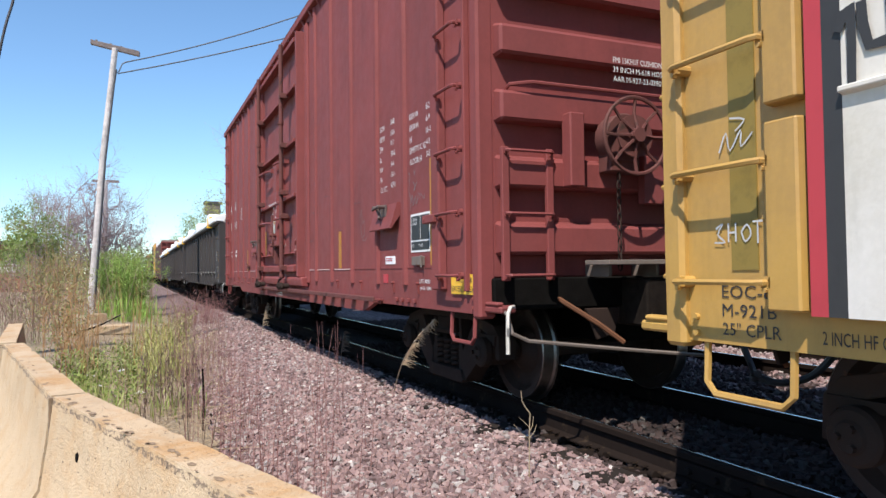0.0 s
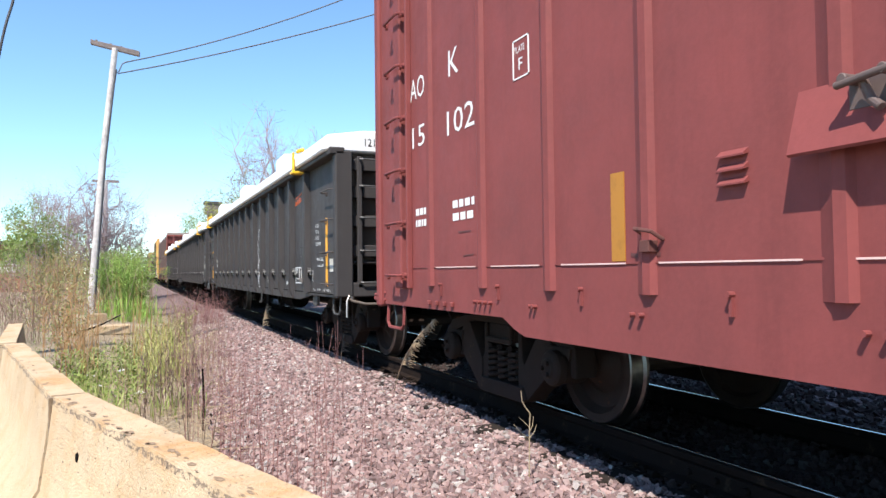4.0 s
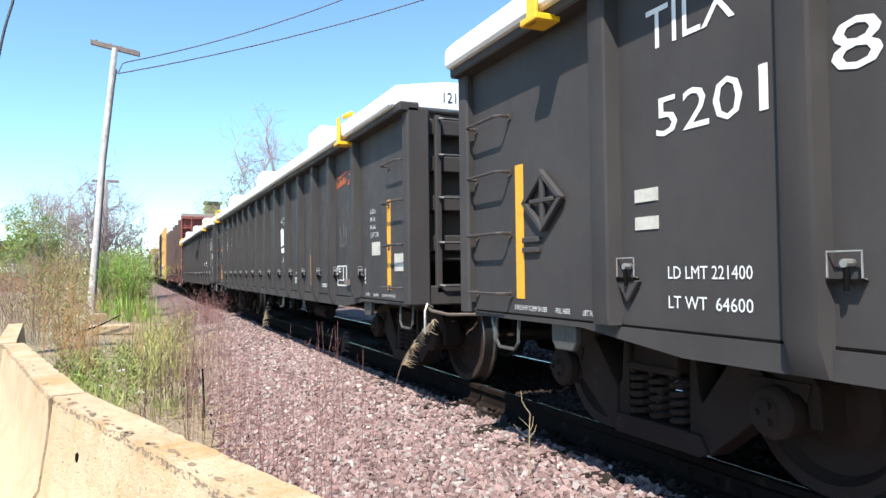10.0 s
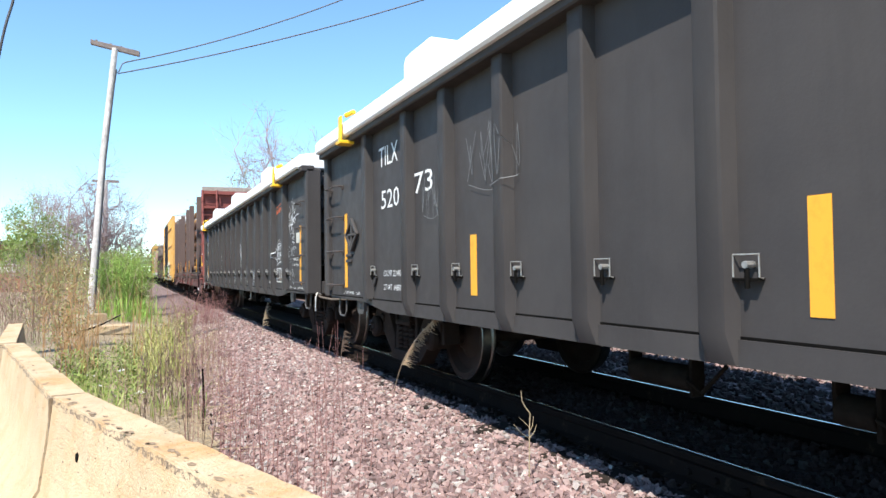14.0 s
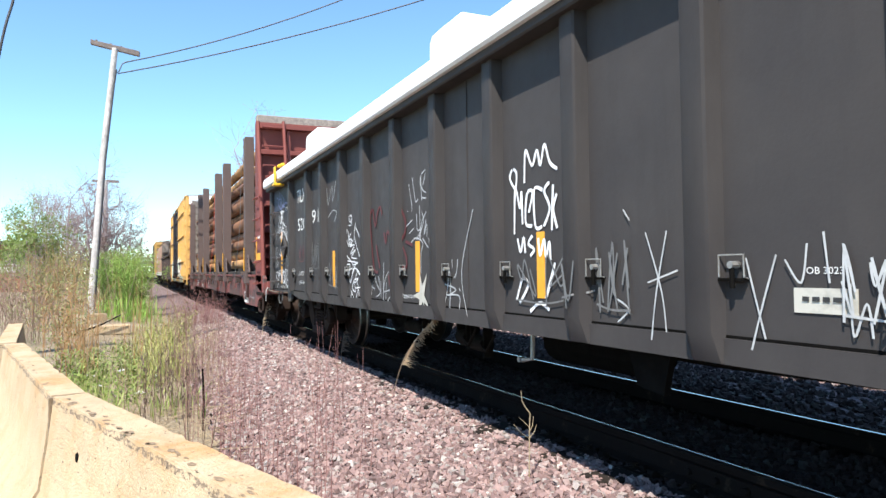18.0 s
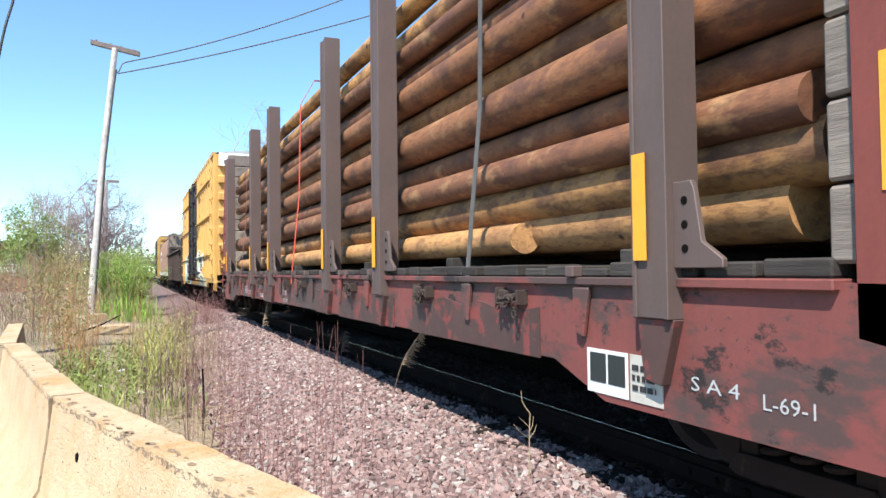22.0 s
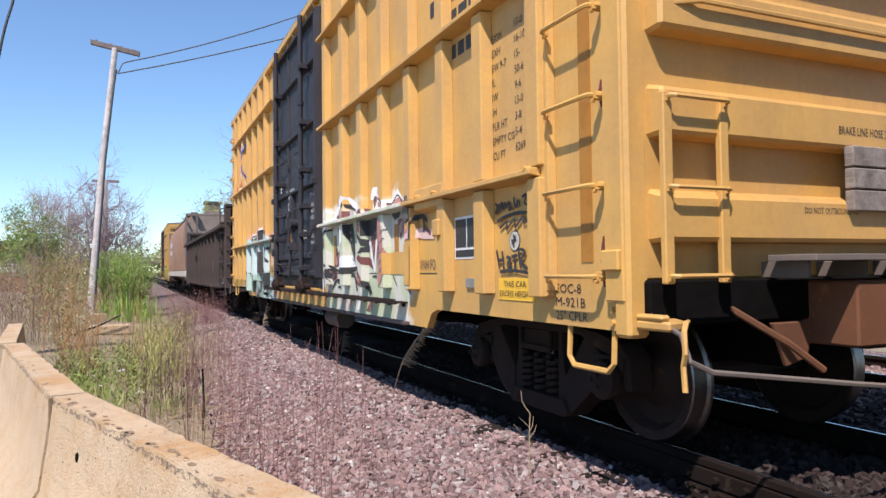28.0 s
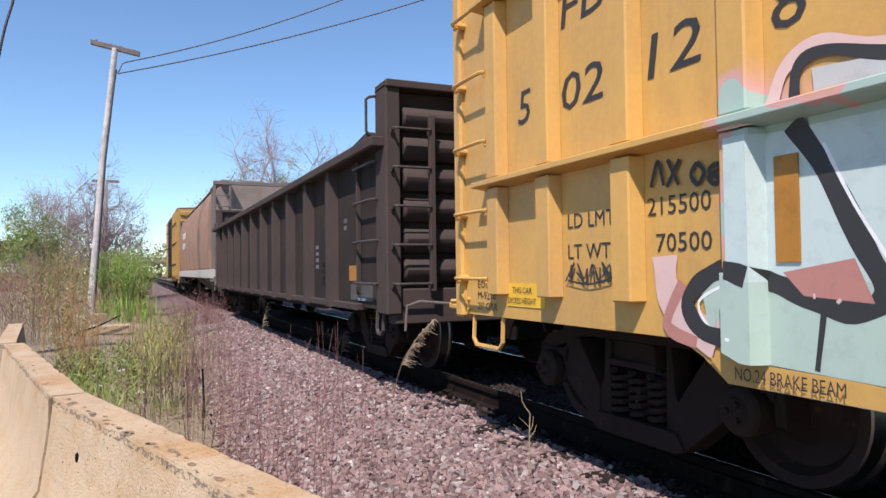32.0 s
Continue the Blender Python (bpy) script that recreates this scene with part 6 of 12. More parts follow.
    words(car, 'BRAKE LINE HOSE 39" LONG', -0.15, 1.93, 0.05, M_INK, lx=-0.119, face=FRONT, w=0.62)
    words(car, "DO NOT OUTBOUND TO", -0.45, 1.46, 0.035, M_INK, lx=-0.119, face=FRONT, w=0.45)
    pk = Mesh()
    for k in range(3):
        pk.box(-0.1, 0.42, -0.17, -0.11, 1.48 + 0.13 * k, 1.60 + 0.13 * k)
    part("routing_board", pk, M_PLANK, car, "weathered wooden routing board", 0.006)
    # gusset, tab and flange at the front of the body
    g = Mesh().prism([(-PW, 1.66), (-1.655, 1.69), (-1.655, 1.87), (-PW, 1.90)], "y", 2.22, 2.82)
    part("gusset_panel", g, M_YEL, car, "wide welded gusset on the side rail", 0.008)
    part("tab_bracket", Mesh().box(-PW - 0.11, -PW, 2.27, 2.40, 1.44, 1.58), M_YEL, car, "", 0.012)
    for y, z in ((2.34, 1.80), (2.70, 1.80), (0.86, 1.79), (0.86, 3.09)):
        part("bolt", Mesh().cyl((-1.70, y, z), (-1.64, y, z), 0.017, 8), M_YEL, car)
    for z0, z1 in ((1.07, 1.34), (2.06, 2.20), (2.98, 3.2)):
        m = Mesh().prism([(0.19, z0), (0.235, z0 - 0.01), (0.25, z0 + 0.05), (0.262, (z0 + z1) / 2), (0.25, z1 - 0.05), (0.235, z1), (0.20, z1 - 0.03), (0.19, (z0 + z1) / 2)], "x", -PW - 0.012, -PW - 0.004)
        part("rust_scab", m, M_RUSTSCAB, car, "peeling dark red rust patch", 0, False)
    # side lettering
    panel(car, "sign", 0.96, 1.44, 0.955, 1.105, M_SIGNY, label="yellow excess height sign")
    words(car, "THIS CAR", 1.36, 1.045, 0.04, M_INK, w=0.3, lx=-PW - 0.007)
    words(car, "EXCESS HEIGHT", 1.42, 0.98, 0.04, M_INK, w=0.42, lx=-PW - 0.007)
    panel(car, "data_panel", 1.74, 2.17, 1.25, 1.58, M_WHITE, proud=0.004, label="black data panel with a white border")
    for a in ((1.96, 2.15, 1.34, 1.56), (1.76, 1.94, 1.34, 1.56), (1.76, 2.15, 1.265, 1.32)):
        panel(car, "data_panel", *a, M_SIGNK, proud=0.007)
    for i, (a, b) in enumerate((("EXW", "17-0"), ("EXH", "16-10"), ("EW 9-7", "15-"), ("IL", "50-6"), ("IW", "9-6"), ("IH", "13-0"), ("FLR HT", "3-8"), ("EMPTY CG", "5-4"), ("CU FT", "6269"))):
        words(car, a, 1.50, 2.78 - 0.105 * i, 0.055, M_INK)
        words(car, b, 1.18, 2.80 - 0.105 * i, 0.055, M_INK)
    bars(car, 2.62, 3.34, 1, 0.13, 0.62, M_INK)
    bars(car, 2.20, 3.13, 1, 0.13, 0.50, M_INK)
    bars(car, 2.18, 2.86, 1, 0.11, 0.52, M_INK)
    words(car, "XNH FO", 2.92, 1.17, 0.09, M_STAKE, w=0.36, lx=-PW - 0.004)
    panel(car, "reflector", 0.34, 0.45, 1.20, 2.75, M_REFLOLD, label="faded tape behind the ladder")
    panel(car, "card_holder", 1.78, 1.95, 1.03, 1.10, M_SILVER, proud=0.02, label="bare metal card holder")
    for z in (1.15, 3.6):
        part("corner_bracket", Mesh().box(-PW - 0.075, -PW, 0.035, 0.182, z, z + 0.11), M_YEL, car, "", 0.008)
    em = Mesh().lathe([(-0.004, 0.0), (-0.004, 0.072), (0.0, 0.072)], (-PW, 1.215, 1.355), 20)
    part("owner_mark", em, M_INK, car, "round pale emblem with a dark rim", smooth=False)
    part("owner_mark", Mesh().lathe([(-0.006, 0.0), (-0.006, 0.064), (0.0, 0.064)], (-PW, 1.215, 1.355), 20), M_CREAM, car, smooth=False)
    stroke(car, [[(1.25, 1.36), (1.18, 1.36)], [(1.215, 1.40), (1.215, 1.31)], [(1.24, 1.335), (1.19, 1.39)]], 0.016, M_INK, None, 0.008, name="owner_mark", per=2)
    va = Mesh().box(-PW - 0.10, -PW, 2.98, 3.12, 1.62, 1.74)
    va.cyl((-PW - 0.06, 3.05, 1.6), (-PW - 0.06, 3.05, 1.85), 0.045, 10)
    part("hand_valve", va, M_STRAPG, car, "", 0.01)
    words(car, "FB", 14.28, 2.60, 0.22, M_INK, w=0.42, slant=0.12)
    words(car, "OX", 13.55, 2.60, 0.22, M_INK, w=0.50, slant=0.12)
    words(car, "5", 14.80, 2.12, 0.22, M_INK, w=0.16, slant=0.12)
    words(car, "02", 14.28, 2.10, 0.22, M_INK, w=0.40, slant=0.12)
    words(car, "12", 13.52, 2.10, 0.22, M_INK, w=0.36, slant=0.12)
    words(car, "8", 12.78, 2.10, 0.22, M_INK, w=0.17, slant=0.12)
    words(car, "LD LMT", 14.24, 1.40, 0.085, M_INK, w=0.44)
    words(car, "LT WT", 14.24, 1.22, 0.085, M_INK, w=0.40)
    words(car, "215500", 13.54, 1.42, 0.09, M_INK, w=0.42)
    words(car, "70500", 13.48, 1.24, 0.09, M_INK, w=0.36)
    words(car, "NO.24 BRAKE BEAM", 12.98, 0.69, 0.055, M_INK, w=0.50, lx=-PW - 0.03)
    words(car, "70K", 10.27, 1.16, 0.11, M_INK, w=0.26, lx=-PW - 0.03)
    pf = Mesh()
    for a in ((11.70, 12.02, 2.38, 2.40), (11.70, 12.02, 2.66, 2.68), (11.70, 11.72, 2.38, 2.68), (12.0, 12.02, 2.38, 2.68)):
        pf.box(-PW - 0.004, -PW, *a)
    part("plate_frame", pf, M_INK, car, "", 0, False)
    words(car, "PLATE", 11.99, 2.56, 0.06, M_INK, w=0.25)
    words(car, "F", 11.90, 2.43, 0.10, M_INK, w=0.07)
    panel(car, "sign", 14.50, 14.98, 0.915, 1.07, M_SIGNY, label="yellow excess height sign")
    words(car, "THIS CAR", 14.90, 1.005, 0.04, M_INK, w=0.25, lx=-PW - 0.007)
    words(car, "EXCESS HEIGHT", 14.96, 0.935, 0.04, M_INK, w=0.36, lx=-PW - 0.007)
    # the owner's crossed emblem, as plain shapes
    for y, sg in ((13.9, 1), (13.9, -1)):
        for k, (off, mt) in enumerate(((-0.13, M_LOGOBLUE), (0.0, M_SPRAY), (0.13, M_LOGORED))):
            pts = [(y + off + sg * 0.42 * v, 3.72 + 0.62 * v) for v in (-1, -0.4, 0.4, 1)]
            stroke(car, [pts], 0.11 if k != 1 else 0.06, mt, sf, lift=0.007 + 0.001 * (sg > 0), name="emblem", per=3)
    bars(car, 15.0, 3.25, 2, 0.10, 0.30, M_INK)
    bars(car, 13.1, 4.3, 2, 0.10, 0.35, M_INK)
    # metal plate and tapes over the rear piece
    panel(car, "repaint_patch", 10.0, 10.36, 1.11, 1.29, M_YEL, lx=-PW - 0.012, label="fresh yellow touch-up patch")
    panel(car, "patch_plate", 10.72, 11.36, 1.16, 1.57, M_PATCH, lx=-1.65, proud=0.02, label="dark brown steel patch plate")
    for y in (10.42, 12.72):
        panel(car, "reflector", y - 0.055, y + 0.055, 1.18, 1.60, M_REFLOLD, lx=-PW - 0.012, label="dull orange reflective tape")
    panel(car, "reflector", 5.75, 5.86, 1.22, 1.62, M_REFLOLD)
    panel(car, "reflector", 3.47, 3.58, 1.2, 1.62, M_REFLOLD)
    # the piece ahead of the door
    STACK[0] = 0
    spray(car, M_SPRAY, 0.075, [(6.06, 1.78), (5.86, 1.82), (5.72, 1.9), (5.62, 1.95), (5.5, 1.88), (5.4, 1.86), (5.29, 1.93), (5.27, 2.01), (5.21, 2.03), (5.06, 1.98), (4.89, 1.92), (4.85, 1.88), (4.81, 1.97), (4.74, 1.97), (4.68, 1.86), (4.59, 1.87), (4.54, 1.9)], sf, ribs)
    spray(car, M_PALEBLUE, 0.03, [(6.01, 1.79), (5.84, 1.82), (5.7, 1.89), (5.61, 1.93), (5.49, 1.86), (5.39, 1.84), (5.28, 1.91)], sf, ribs)
    spray(car, M_INK, 0.045, [(5.26, 1.97), (5.16, 1.94), (4.92, 1.88), (4.81, 1.83), (4.68, 1.81)], sf, ribs)
    spray(car, M_ROSE, 0, [(5.36, 1.88), (5.26, 1.91), (5.22, 1.79), (5.34, 1.78)], sf, ribs)
    spray(car, M_MAROON, 0, [(5.22, 1.88), (5.11, 1.88), (5.13, 1.8), (5.21, 1.8)], sf, ribs)
    spray(car, M_GREYWHITE, 0, [(5.14, 1.88), (4.98, 1.87), (4.95, 1.8), (5.12, 1.8)], sf, ribs)
    spray(car, M_INK, 0, [(5.73, 1.85), (5.62, 1.88), (5.46, 1.84), (5.51, 1.81), (5.64, 1.8)], sf, ribs)
    spray(car, M_SPRAY, 0.11, [(4.27, 1.93), (4.26, 1.99), (4.21, 2.01), (4.11, 1.99)], sf, ribs)
    spray(car, M_MAROON, 0.06, [(4.16, 1.8), (4.19, 1.87), (4.2, 1.93), (4.11, 1.92)], sf, ribs)
    spray(car, M_MAROON, 0.07, [(4.57, 1.81), (4.42, 1.81), (4.26, 1.78)], sf, ribs)
    spray(car, M_SPRAY, 0.05, [(6.12, 1.74), (6.27, 1.62), (6.41, 1.47), (6.25, 1.29), (6.17, 1.15), (5.99, 1.06), (6.04, 0.94)], sf, ribs)
    spray(car, M_INK, 0.035, [(6.11, 1.71), (6.24, 1.6), (6.34, 1.47), (6.18, 1.23), (6.1, 1.15), (5.97, 1.06), (5.96, 0.95)], sf, ribs)
    spray(car, M_GREYWHITE, 0, [(5.65, 1.59), (5.43, 1.63), (5.42, 1.46), (5.61, 1.43)], sf, ribs)
    spray(car, M_SPRAY, 0, [(5.43, 1.69), (5.26, 1.7), (5.2, 1.53), (5.29, 1.47), (5.37, 1.35), (5.4, 1.48)], sf, ribs)
    spray(car, M_MAROON, 0, [(5.4, 1.54), (5.31, 1.55), (5.34, 1.42), (5.41, 1.38)], sf, ribs)
    spray(car, M_MAROON, 0, [(5.75, 1.37), (5.61, 1.42), (5.59, 1.25), (5.71, 1.22)], sf, ribs)
    spray(car, M_PINK, 0.014, [(5.73, 1.32), (5.61, 1.37)], sf, ribs)
    spray(car, M_PINK, 0.014, [(5.73, 1.27), (5.61, 1.32)], sf, ribs)
    spray(car, M_ROSE, 0.06, [(5.65, 1.27), (5.63, 1.26)], sf, ribs)
    spray(car, M_INK, 0, [(5.56, 1.41), (5.41, 1.45), (5.41, 1.35), (5.51, 1.31)], sf, ribs)
    spray(car, M_INK, 0.035, [(5.55, 1.34), (5.48, 1.21), (5.47, 1.06)], sf, ribs)
    spray(car, M_SPRAY, 0, [(5.54, 1.18), (5.52, 1.31), (5.21, 1.35), (5.02, 1.35), (4.91, 1.22), (5.18, 1.2), (5.43, 1.14)], sf, ribs)
    spray(car, M_INK, 0, [(5.19, 1.72), (5.01, 1.73), (4.94, 1.52), (4.92, 1.36), (4.98, 1.31), (5.08, 1.43), (5.15, 1.55)], sf, ribs)
    spray(car, M_PINK, 0.05, [(5.08, 1.55), (5.09, 1.53)], sf, ribs)
    spray(car, M_PINK, 0.04, [(5.11, 1.63), (5.12, 1.62)], sf, ribs)
    spray(car, M_INK, 0, [(4.86, 1.69), (4.66, 1.71), (4.68, 1.59), (4.8, 1.48), (4.83, 1.41), (4.85, 1.55)], sf, ribs)
    spray(car, M_ROSE, 0.03, [(4.82, 1.52), (4.7, 1.58)], sf, ribs)
    spray(car, M_ROSE, 0.03, [(4.82, 1.47), (4.69, 1.54)], sf, ribs)
    spray(car, M_ROSE, 0.03, [(4.8, 1.57), (4.73, 1.61)], sf, ribs)
    spray(car, M_INK, 0, [(5.4, 1.21), (5.18, 1.21), (4.83, 1.22), (4.8, 1.18), (5.15, 1.13), (5.43, 1.14)], sf, ribs)
    spray(car, M_INK, 0.03, [(5.02, 1.32), (5, 1.28)], sf, ribs)
    spray(car, M_INK, 0.03, [(4.95, 1.33), (4.94, 1.27)], sf, ribs)
    spray(car, M_INK, 0.03, [(4.94, 1.25), (4.94, 1.24)], sf, ribs)
    spray(car, M_INK, 0.03, [(5, 1.25), (4.99, 1.24)], sf, ribs)
    spray(car, M_INK, 0, [(5.71, 1.03), (5.48, 1.1), (5.34, 1.07), (5.63, 1)], sf, ribs)
    spray(car, M_MAROON, 0, [(6, 1.17), (5.75, 1.18), (5.7, 1.09), (5.89, 1.03)], sf, ribs)
    spray(car, M_PINK, 0.025, [(5.91, 1.13), (5.9, 1.13)], sf, ribs)
    spray(car, M_PINK, 0.025, [(5.81, 1.15), (5.81, 1.14)], sf, ribs)
    spray(car, M_PINK, 0.025, [(5.88, 1.08), (5.88, 1.07)], sf, ribs)
    spray(car, M_INK, 0.05, [(5.09, 1.12), (4.94, 1.1), (4.89, 1), (4.85, 0.94)], sf, ribs)
    spray(car, M_INK, 0, [(4.66, 1.73), (4.55, 1.58), (4.36, 1.48), (4.38, 1.37), (4.58, 1.36), (4.42, 1.43), (4.58, 1.54)], sf, ribs)
    spray(car, M_MAROON, 0, [(4.66, 1.74), (4.5, 1.73), (4.48, 1.57), (4.56, 1.61)], sf, ribs)
    spray(car, M_PINK, 0.03, [(4.57, 1.65), (4.57, 1.65)], sf, ribs)
    spray(car, M_PINK, 0.03, [(4.51, 1.7), (4.51, 1.69)], sf, ribs)
    spray(car, M_MAROON, 0, [(4.68, 1.33), (4.52, 1.34), (4.35, 1.3), (4.25, 1.24), (4.24, 1.18), (4.36, 1.21), (4.52, 1.27)], sf, ribs)
    spray(car, M_PINK, 0.03, [(4.44, 1.28), (4.44, 1.28)], sf, ribs)
    spray(car, M_PINK, 0.03, [(4.29, 1.25), (4.29, 1.24)], sf, ribs)
    spray(car, M_INK, 0, [(4.8, 1.42), (4.67, 1.24), (4.49, 1.11), (4.36, 1), (4.29, 0.91), (4.38, 0.93), (4.47, 1.04), (4.68, 1.16)], sf, ribs)
    spray(car, M_PINK, 0.025, [(4.79, 1.23), (4.79, 1.22)], sf, ribs)
    spray(car, M_PINK, 0.04, [(4.67, 1.21), (4.66, 1.2)], sf, ribs)
    spray(car, M_MAROON, 0, [(4.68, 1.16), (4.59, 1.19), (4.44, 1.08), (4.46, 1.01), (4.61, 1.01)], sf, ribs)
    spray(car, M_INK, 0.014, [(4.65, 1.08), (4.58, 1.16)], sf, ribs)
    spray(car, M_INK, 0.014, [(4.61, 1.05), (4.53, 1.13)], sf, ribs)
    spray(car, M_INK, 0.014, [(4.57, 1.03), (4.48, 1.1)], sf, ribs)
    spray(car, M_ROSE, 0.05, [(4.62, 1.04), (4.57, 1.08), (4.5, 1.05)], sf, ribs)
    # this dark field draws the side rail's shadow as well as ink
    spray(car, M_INK, 0, [(4.47, 1.72), (4.34, 1.72), (4.12, 1.73), (4.14, 1.59), (4.27, 1.54), (4.46, 1.55)], sf, ribs)
    spray(car, M_SPRAY, 0.05, [(4.37, 1.49), (4.32, 1.38), (4.24, 1.22), (4.18, 1.16)], sf, ribs)
    spray(car, M_MAROON, 0, [(4.34, 1.53), (4.14, 1.57), (4.19, 1.3), (4.22, 1.2), (4.27, 1.39)], sf, ribs)
    spray(car, M_ROSE, 0.1, [(4.24, 1.42), (4.23, 1.41)], sf, ribs)
    spray(car, M_INK, 0.02, [(4.23, 1.43), (4.23, 1.43)], sf, ribs)
    spray(car, M_PINK, 0.03, [(4.33, 1.53), (4.32, 1.52)], sf, ribs)
    spray(car, M_PINK, 0.03, [(4.18, 1.49), (4.18, 1.49)], sf, ribs)
    spray(car, M_SPRAY, 0.05, [(4.13, 1.51), (4.16, 1.38), (4.2, 1.19)], sf, ribs)
    spray(car, M_INK, 0, [(4.29, 1.11), (4.14, 1.12), (4.14, 1.09), (4.23, 1.1), (4.27, 1.09)], sf, ribs)
    spray(car, M_INK, 0.06, [(4.42, 0.99), (4.36, 0.91)], sf, ribs)
    spray(car, M_ROSE, 0, [(4.52, 0.73), (4.37, 0.84), (4.3, 0.84), (4.34, 0.73)], sf, ribs)
    spray(car, M_INK, 0.018, [(4.48, 0.73), (4.31, 0.83)], sf, ribs)
    spray(car, M_INK, 0.018, [(4.42, 0.73), (4.31, 0.8)], sf, ribs)
    spray(car, M_SPRAY, 0, [(4.87, 0.72), (4.76, 0.85), (4.66, 0.86), (4.74, 0.72)], sf, ribs)
    spray(car, M_PINK, 0, [(5.26, 0.71), (5.18, 0.83), (5.06, 0.84), (5.12, 0.72)], sf, ribs)
    spray(car, M_INK, 0.015, [(5.22, 0.72), (5.08, 0.83)], sf, ribs)
    spray(car, M_PINK, 0, [(5.57, 0.71), (5.49, 0.81), (5.42, 0.81), (5.46, 0.72)], sf, ribs)
    spray(car, M_MAROON, 0, [(3.95, 1.37), (3.98, 1.31), (3.98, 1.25), (3.96, 1.18), (3.93, 1.12), (3.92, 1.5), (3.95, 1.47)], sf, ribs)
    spray(car, M_MAROON, 0, [(3.93, 1.57), (3.83, 1.57), (3.81, 1.49), (3.8, 1.45), (3.81, 1.1), (3.88, 1.1), (3.92, 1.12), (3.92, 1.3), (3.92, 1.5)], sf, ribs)
    spray(car, M_ROSE, 0.09, [(3.9, 1.5), (3.86, 1.52)], sf, ribs)
    spray(car, M_INK, 0.03, [(3.92, 1.5), (3.86, 1.55)], sf, ribs)
    spray(car, M_PINK, 0.045, [(3.91, 1.3), (3.83, 1.39)], sf, ribs)
    spray(car, M_INK, 0.03, [(3.9, 1.33), (3.81, 1.4)], sf, ribs)
    spray(car, M_ROSE, 0.11, [(3.89, 1.23), (3.88, 1.24)], sf, ribs)
    spray(car, M_PINK, 0.06, [(3.85, 1.44), (3.85, 1.43)], sf, ribs)
    spray(car, M_PINK, 0.05, [(3.96, 1.27), (3.95, 1.27)], sf, ribs)
    spray(car, M_SPRAY, 0, [(4.24, 1.8), (4.08, 1.9), (3.98, 1.83), (3.88, 1.96), (3.77, 1.87), (3.59, 1.88), (3.48, 1.97), (3.32, 1.84), (3.22, 1.75), (3.63, 1.77)], sf, ribs)
    spray(car, M_ROSE, 0.05, [(4, 1.8), (3.83, 1.84), (3.64, 1.79)], sf, ribs)
    spray(car, M_ROSE, 0.06, [(3.6, 1.82), (3.42, 1.85), (3.31, 1.78)], sf, ribs)
    spray(car, M_INK, 0.02, [(3.88, 1.8), (3.84, 1.9), (3.66, 1.83), (3.48, 1.9), (3.35, 1.82)], sf, ribs)
    spray(car, M_ROSE, 0, [(3.92, 1.73), (3.8, 1.69), (3.74, 1.54), (3.69, 1.34), (3.68, 1.17), (3.77, 1.05), (3.87, 0.99), (3.85, 1.17), (3.8, 1.39)], sf, ribs)
    spray(car, M_INK, 0.012, [(3.81, 1.52), (3.69, 1.58)], sf, ribs)
    spray(car, M_INK, 0.012, [(3.81, 1.43), (3.7, 1.49)], sf, ribs)
    spray(car, M_INK, 0.012, [(3.82, 1.33), (3.7, 1.39)], sf, ribs)
    spray(car, M_INK, 0.012, [(3.82, 1.23), (3.7, 1.3)], sf, ribs)
    spray(car, M_INK, 0.012, [(3.82, 1.14), (3.7, 1.21)], sf, ribs)
    spray(car, M_MAROON, 0, [(3.47, 1.66), (3.31, 1.68), (3.32, 1.56), (3.4, 1.47), (3.46, 1.52)], sf, ribs)
    spray(car, M_PINK, 0.014, [(3.45, 1.58), (3.34, 1.64)], sf, ribs)
    spray(car, M_PINK, 0.014, [(3.45, 1.54), (3.34, 1.61)], sf, ribs)
    spray(car, M_PINK, 0.014, [(3.45, 1.51), (3.34, 1.57)], sf, ribs)
    spray(car, M_INK, 0, [(3.66, 1.76), (3.39, 1.76), (3.43, 1.68), (3.56, 1.66), (3.63, 1.71)], sf, ribs)
    spray(car, M_SPRAY, 0.05, [(3.29, 1.7), (3.26, 1.55), (3.26, 1.45)], sf, ribs)
    spray(car, M_INK, 0.02, [(3.22, 1.66), (3.21, 1.51)], sf, ribs)
    spray(car, M_MAROON, 0, [(3.3, 1.11), (3.14, 1.06), (3.15, 0.94), (3.3, 1.02)], sf, ribs)
    spray(car, M_INK, 0.02, [(3.62, 1.11), (3.52, 1.02)], sf, ribs)
    spray(car, M_PINK, 0.09, [(3.08, 1.49), (2.9, 1.5), (2.72, 1.48), (2.58, 1.48)], sf, ribs)
    spray(car, M_PINK, 0.07, [(2.89, 1.49), (2.76, 1.49), (2.64, 1.47)], sf, ribs)
    spray(car, M_MAROON, 0.04, [(2.81, 1.56), (2.72, 1.51), (2.65, 1.48)], sf, ribs)
    spray(car, M_INK, 0.035, [(2.97, 1.45), (2.95, 1.62), (2.82, 1.63), (2.81, 1.5)], sf, ribs)
    spray(car, M_ROSE, 0.05, [(3.08, 1.51), (3, 1.53)], sf, ribs)
    spray(car, M_INK, 0.04, [(3.05, 1.63), (2.86, 1.65), (2.73, 1.6)], sf, ribs)
    spray(car, M_YEL, 0, [(3.75, 1.34), (3.54, 1.35), (3.19, 1.34), (3.2, 1.13), (3.72, 1.13)], sf, ribs)
    spray(car, M_YEL, 0, [(3.14, 1.4), (2.96, 1.4), (2.97, 1.04), (3.11, 1.03)], sf, ribs)
    spray(car, M_SPRAY, 0.045, [(5.91, 1.75), (6.11, 1.69), (6.29, 1.59), (6.44, 1.46), (6.37, 1.27), (6.24, 1.14), (6.09, 1.04), (6.08, 0.87)], sf, ribs)
